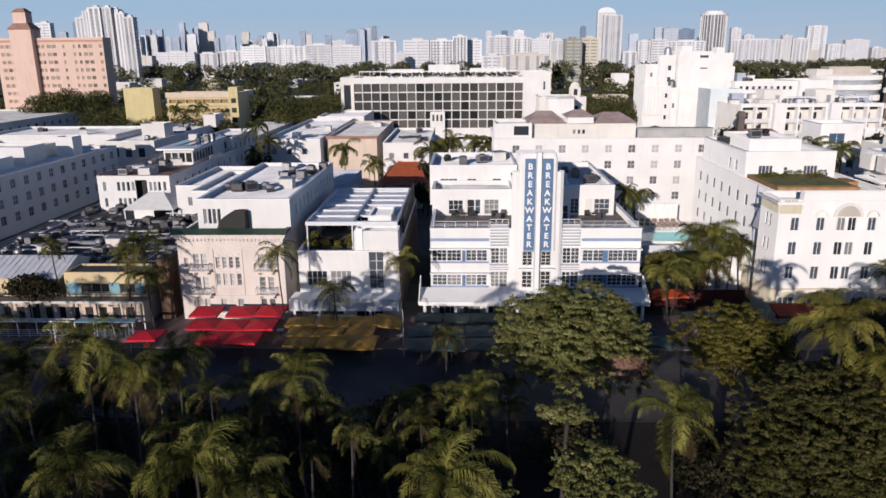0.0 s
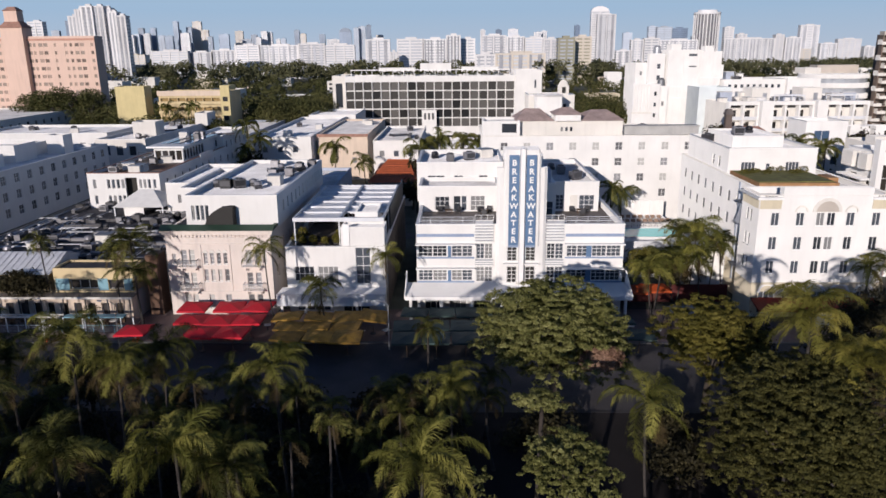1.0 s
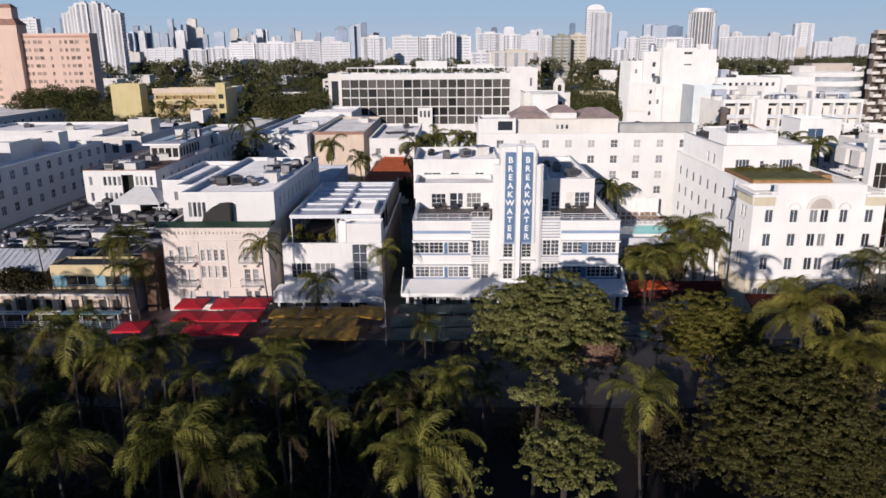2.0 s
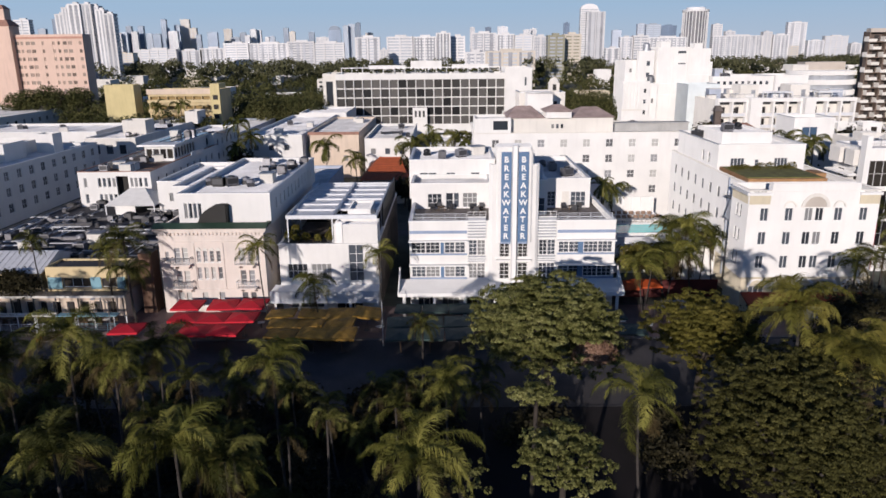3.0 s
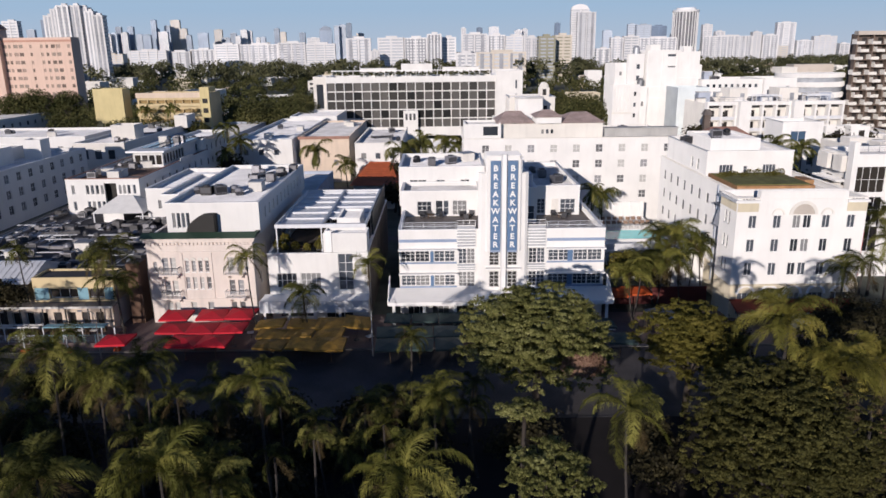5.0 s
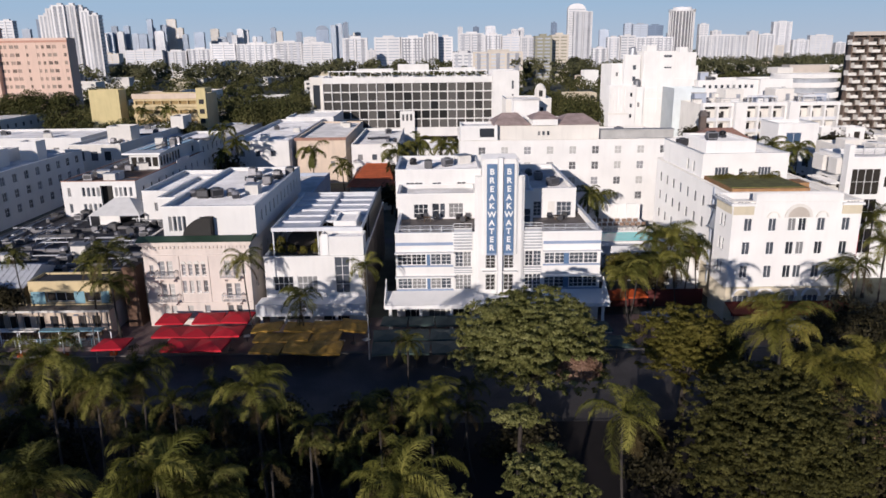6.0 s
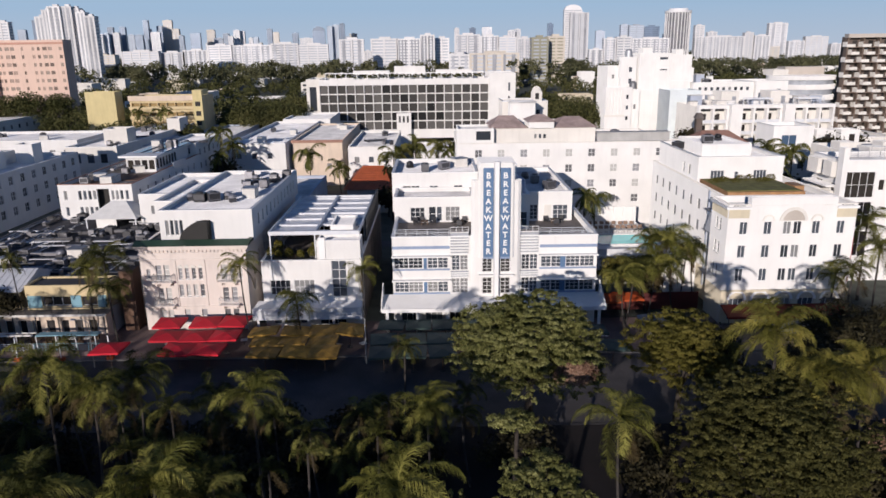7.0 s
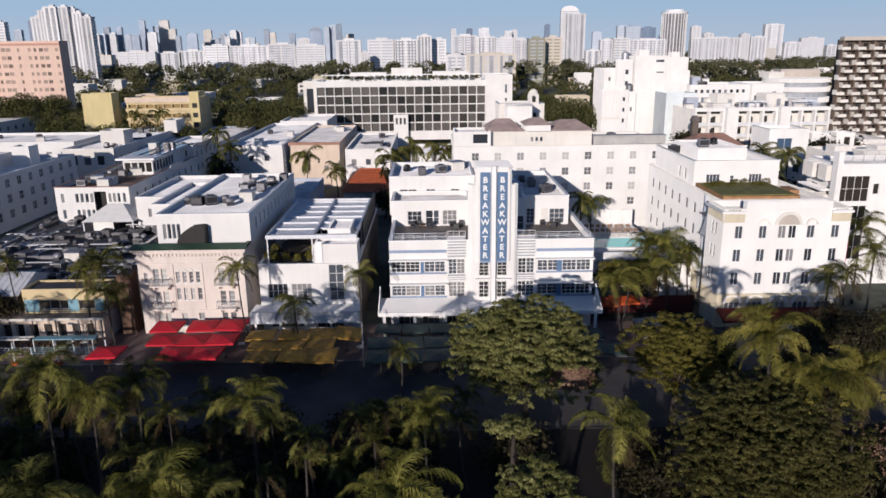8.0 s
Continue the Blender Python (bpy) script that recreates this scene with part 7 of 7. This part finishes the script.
palm(34.6, 50.0, 11.0, 1.4, "gold", seed=3, label="palm with yellowing hanging fronds")
palm(13.9, 43.5, 10.7, 1.2, TINT, seed=4, thick=0.13)
palm(-15.0, 80.5, 6.2, 1.05, TINT, seed=7, thick=0.12, label="slim palm on the hotel pavement")
palm(-7.2, 81.1, 9.8, 0.85, TINT, seed=8, thick=0.11, label="slim palm on the hotel pavement")
palm(-21.6, 81.3, 10.6, 0.95, TINT, seed=9, thick=0.11, label="slim palm on the hotel pavement")
palm(-38.6, 83.6, 11.2, 1.15, seed=10, thick=0.12, label="slim palm on the hotel pavement")
palm(-38.0, 82.6, 7.6, 1.2, seed=11, thick=0.12, label="slim palm on the hotel pavement")
palm(-41.0, 84.0, 9.6, 1.0, seed=33, thick=0.12, label="slim palm on the hotel pavement")
palm(-50.8, 85.2, 10.6, 0.85, seed=12, thick=0.1, label="slim palm beside the restaurant")
palm(50.9, 84.0, 7.4, 0.95, TINT, seed=13)
palm(53.4, 84.5, 8.0, 1.1, seed=14)
palm(61.4, 96.0, 11.1, 1.3, seed=34)
palm(57.0, 85.5, 10.4, 1.2, seed=15)
palm(24.9, 85.4, 7.0, 1.1, TINT, seed=16, thick=0.12)
palm(26.8, 87.0, 7.8, 0.95, seed=17, thick=0.12)
palm(33.0, 93.6, 9.4, 1.35, TINT, seed=18, thick=0.11, fronds=22)
palm(31.2, 94.4, 9.0, 1.15, seed=35, thick=0.11)
palm(29.4, 92.0, 7.0, 1.05, TINT, seed=36, thick=0.11)
palm(30.2, 89.4, 7.4, 1.15, TINT, seed=37, thick=0.11)
palm(32.6, 90.4, 6.8, 1.05, seed=38, thick=0.11)
palm(35.6, 93.5, 8.0, 1.0, seed=19, thick=0.11)
palm(36.4, 93.4, 8.4, 0.9, seed=20, thick=0.11)
# tall park palms, their heads in the sun
for i, (x, y, z, s, tone) in enumerate(((-24.4, 44.0, 15.1, 1.1, TINT), (-21.7, 44.5, 12.8, 1.0, TINT), (-20.1, 48.0, 12.3, 1.0, GREEN), (-9.8, 40.5, 14.5, 0.95, TINT), (0.9, 48.5, 9.3, 0.95, TINT), (-1.2, 58.0, 10.0, 0.65, GREEN),
                                        (-19.0, 32.0, 13.4, 1.1, GREEN), (-13.2, 33.0, 13.1, 1.15, TINT), (-10.6, 33.0, 12.3, 0.9, GREEN), (-0.6, 36.5, 10.2, 1.4, TINT))):
    palm(x, y, z, s, tone, seed=40 + i, fronds=20, dry=3, thick=0.13)
for i, (x, y, z, s) in enumerate(((-18.0, 41.0, 10.5, 0.7), (-15.5, 41.0, 10.6, 0.75), (-11.2, 36.0, 11.8, 0.7), (-2.5, 44.0, 9.5, 0.75), (-6.1, 38.0, 11.9, 0.5), (-8.5, 38.0, 10.8, 0.5))):
    palm(x, y, z, s, GREEN, seed=150 + i, fronds=12, dry=3, thick=0.11, label="slim green palm between taller palms")
# added palms, mostly out of view, that shade the hotel fronts and restaurant
for i, (x, y, z, s) in enumerate(((-29.6, 45.0, 13.0, 1.1), (-33.0, 46.0, 13.6, 1.15), (-31.5, 40.0, 14.2, 1.1), (-27.6, 38.5, 13.4, 1.0), (-48.5, 50.0, 12.2, 1.2), (-53.0, 46.0, 13.0, 1.2), (-57.5, 52.0, 12.6, 1.2), (38.2, 48.5, 15.0, 1.2))):
    palm(x, y, z, s, GREEN, seed=170 + i, fronds=20, dry=3, thick=0.13)
for i, (x, y, z, s) in enumerate(((-21.2, 47.0, 10.3, 0.85), (-17.6, 47.0, 10.2, 0.8), (-24.2, 50.0, 9.6, 0.9), (-14.2, 47.5, 9.6, 0.8), (-27.0, 51.0, 9.4, 0.9), (-11.0, 50.0, 7.8, 0.8), (-7.6, 46.5, 8.4, 0.8), (-4.6, 51.0, 7.4, 0.8), (-2.4, 53.5, 7.0, 0.75), (3.6, 51.5, 6.8, 0.75), (4.0, 56.0, 6.6, 0.7))):
    palm(x, y, z, s, GREEN, seed=190 + i, fronds=13, dry=3, thick=0.11, label="dark palm half hidden between taller palms", group="shaded park palms")
# lower palms standing in the shade under them
for i, (x, y, z, s) in enumerate(((-31.0, 46.5, 7.4, 1.2), (-19.5, 47.5, 6.2, 1.2), (-14.5, 44.5, 6.4, 1.1), (-27.0, 38.0, 8.0, 1.2), (-9.6, 39.0, 7.4, 1.1), (-36.0, 45.0, 8.0, 1.2), (-24.0, 54.0, 6.0, 1.1), (-33.5, 55.0, 6.4, 1.1), (-6.0, 49.5, 6.0, 1.0), (-3.6, 56.5, 5.6, 0.95),
                                  (-14.0, 56.0, 6.0, 1.0), (13.0, 34.0, 6.0, 1.0), (18.5, 36.0, 6.0, 1.0), (-40.0, 57.5, 6.6, 1.1), (-30.5, 60.0, 6.4, 1.0), (1.5, 57.5, 5.6, 0.9), (-19.0, 60.5, 6.0, 1.0), (-36.5, 61.0, 6.2, 1.0))):
    palm(x, y, z * 0.72, s, GREEN, seed=60 + i, fronds=13, label="palm standing in deep shade of the park", group="shaded park palms")
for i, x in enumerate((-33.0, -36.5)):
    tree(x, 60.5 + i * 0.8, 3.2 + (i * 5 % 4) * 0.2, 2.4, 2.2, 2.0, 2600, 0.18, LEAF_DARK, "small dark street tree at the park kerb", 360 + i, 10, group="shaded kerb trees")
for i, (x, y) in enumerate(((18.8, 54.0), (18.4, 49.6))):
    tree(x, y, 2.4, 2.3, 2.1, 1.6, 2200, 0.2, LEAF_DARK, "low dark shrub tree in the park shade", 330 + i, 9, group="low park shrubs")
# trees out of view on the left, added to shade the restaurant
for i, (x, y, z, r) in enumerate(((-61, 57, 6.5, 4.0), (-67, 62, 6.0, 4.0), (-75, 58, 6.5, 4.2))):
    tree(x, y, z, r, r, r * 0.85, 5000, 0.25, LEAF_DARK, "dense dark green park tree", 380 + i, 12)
# dark undergrowth of the park
rng = random.Random(31)
under = []
for i in range(400):
    x, y = rng.uniform(-52, 42), rng.uniform(33, 60)
    if len(under) >= 46 or any((x - a) ** 2 + (y - b) ** 2 < 22 for a, b in under) or (18 < x < 33 and y < 53) or (x > 14 and y > 55) or (-5 < x < 17 and y < 53) or (9 < x < 24 and y > 53) or (x < -38 and y > 45):
        continue
    under.append((x, y))
    low_spot = 8 < x < 20
    r = rng.uniform(2.4, 3.6)
    top = rng.uniform(2.6, 3.4) if low_spot else rng.uniform(3.2, 4.6)
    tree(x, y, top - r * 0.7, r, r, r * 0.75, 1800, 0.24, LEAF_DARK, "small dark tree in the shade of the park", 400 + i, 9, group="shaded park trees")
# the grove goes on towards the beach, below and behind the view, and keeps the park in shade
rng = random.Random(32)
grove = [(rng.uniform(-61, -8), rng.uniform(-12, 17), rng.uniform(4.0, 5.5), rng.uniform(13.8, 15.8)) for i in range(72)]
grove += [(rng.uniform(-8, 45), rng.uniform(-8, 26), rng.uniform(3.5, 4.5), rng.uniform(6.0, 8.0)) for i in range(40)]
GROVE = [(x, y, r, z + 0.9 if x < -23 else z) for x, y, r, z in grove]
# palms behind the first row
for i, (x, y, z, s) in enumerate(((-27.5, 166, 11.4, 1.6), (-20.5, 163, 8.6, 1.3), (-7.0, 148, 13.6, 1.5), (-2.6, 150, 15.0, 1.5), (2.2, 147, 15.2, 1.5), (5.0, 152, 14.6, 1.3), (26.6, 118, 11.0, 1.1), (29.0, 121, 9.6, 1.1), (-47.5, 175, 12.4, 1.3), (-50.5, 172, 10.5, 1.2),
                                  (68.4, 133, 15.4, 1.3), (61.3, 125, 14.7, 1.2), (65.8, 138, 15.6, 1.2), (59.0, 102.0, 10.0, 1.1), (86.0, 166.0, 14.0, 1.3), (-50.4, 175, 16.0, 1.5), (-88, 240, 16, 1.4), (-98, 246, 15, 1.4))):
    palm(x, y, z, s, "far", seed=80 + i, fronds=15, dry=0, group="palms behind the hotels")
# round trees behind the first row
for i, (x, y, z, r) in enumerate(((-7.4, 166, 6.4, 2.4), (-8.6, 152, 4.0, 2.4), (-52, 180, 6, 4), (-56, 176, 5, 4), (58, 128, 8, 3.4), (64, 134, 9.5, 3.8), (57, 136, 8, 3.5), (66, 133.5, 9, 3.0), (88, 158, 12, 4), (98, 172, 11, 5), (90, 180, 10, 5), (103, 176, 11, 5), (66, 182, 12, 2.6), (47, 172, 9, 4), (78, 172, 9, 4), (112, 172, 8, 5), (-70, 186, 7, 5))):
    tree(x, y, z, r, r, r * 0.85, 1100, 0.5, LEAF_DARK, "dark leafy tree between the buildings", 120 + i, 9)


def woods(name, label, places, seed, leaf, per, material=None):
    rng = random.Random(seed)
    lobes = []
    for x, y, r, h in places:
        lobes.append((x, y, h - r * 0.8, r, r, r * 0.85))
        for k in range(4):
            a = rng.uniform(0, 6.28)
            lobes.append((x + math.cos(a) * r * 0.65, y + math.sin(a) * r * 0.65, h - r * rng.uniform(0.7, 1.2), r * 0.55, r * 0.55, r * 0.5))
    me = leaf_cloud(lobes, len(places) * per, leaf, seed, material or LEAF_FAR, name, 0.35, 0.5, -0.2, 1.3)
    solid(name, me, label, "woods", kind="stuff")


rng = random.Random(9)
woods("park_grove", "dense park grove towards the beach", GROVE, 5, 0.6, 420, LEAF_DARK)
near_wood = [(rng.uniform(-70, -46), rng.uniform(262, 330), rng.uniform(4.5, 7.5), rng.uniform(11, 17)) for i in range(34)]
near_wood += [(rng.uniform(-118, -74), rng.uniform(236, 244), rng.uniform(2.5, 4), rng.uniform(9.5, 14)) for i in range(18)]
near_wood += [(rng.uniform(-150, -118), rng.uniform(268, 296), rng.uniform(4, 6), rng.uniform(10, 15)) for i in range(16)]
near_wood += [(rng.uniform(-172, -142), rng.uniform(282, 292), rng.uniform(4, 6), rng.uniform(15, 21.5)) for i in range(16)]
near_wood += [(rng.uniform(-74, -60), rng.uniform(262, 300), rng.uniform(4, 6), rng.uniform(13, 17)) for i in range(8)]
near_wood += [(rng.uniform(84, 160), rng.uniform(244, 320), rng.uniform(3.5, 6), rng.uniform(13, 19)) for i in range(30)]
near_wood += [(rng.uniform(32, 60), rng.uniform(236, 300), rng.uniform(4.5, 7), rng.uniform(11, 19)) for i in range(28)]
near_wood += [(rng.uniform(-130, -50), rng.uniform(275, 330), rng.uniform(4, 6), rng.uniform(9, 13)) for i in range(26)]
woods("near_woods", "dense dark green trees between the blocks", near_wood, 1, 0.48, 950)
mid_wood = []
while len(mid_wood) < 640:
    y = rng.uniform(320, 700)
    mid_wood.append((rng.uniform(-0.66, 0.66) * (y + 30), y, rng.uniform(4, 7), rng.uniform(8, 15)))
woods("town_woods", "green street trees spreading between far houses", mid_wood, 2, 1.0, 180)
far_wood = []
while len(far_wood) < 900:
    y = rng.uniform(700, 1500)
    far_wood.append((rng.uniform(-0.66, 0.66) * (y + 30), y, rng.uniform(6, 10), rng.uniform(10, 18)))
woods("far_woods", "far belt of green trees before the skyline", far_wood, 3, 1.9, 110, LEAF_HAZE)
belt = []
while len(belt) < 210:
    y = rng.uniform(620, 790)
    belt.append((rng.uniform(-0.6, 0.6) * (y + 30), y, rng.uniform(6, 9), rng.uniform(18, 24) + (2.5 if len(belt) % 3 else 0)))
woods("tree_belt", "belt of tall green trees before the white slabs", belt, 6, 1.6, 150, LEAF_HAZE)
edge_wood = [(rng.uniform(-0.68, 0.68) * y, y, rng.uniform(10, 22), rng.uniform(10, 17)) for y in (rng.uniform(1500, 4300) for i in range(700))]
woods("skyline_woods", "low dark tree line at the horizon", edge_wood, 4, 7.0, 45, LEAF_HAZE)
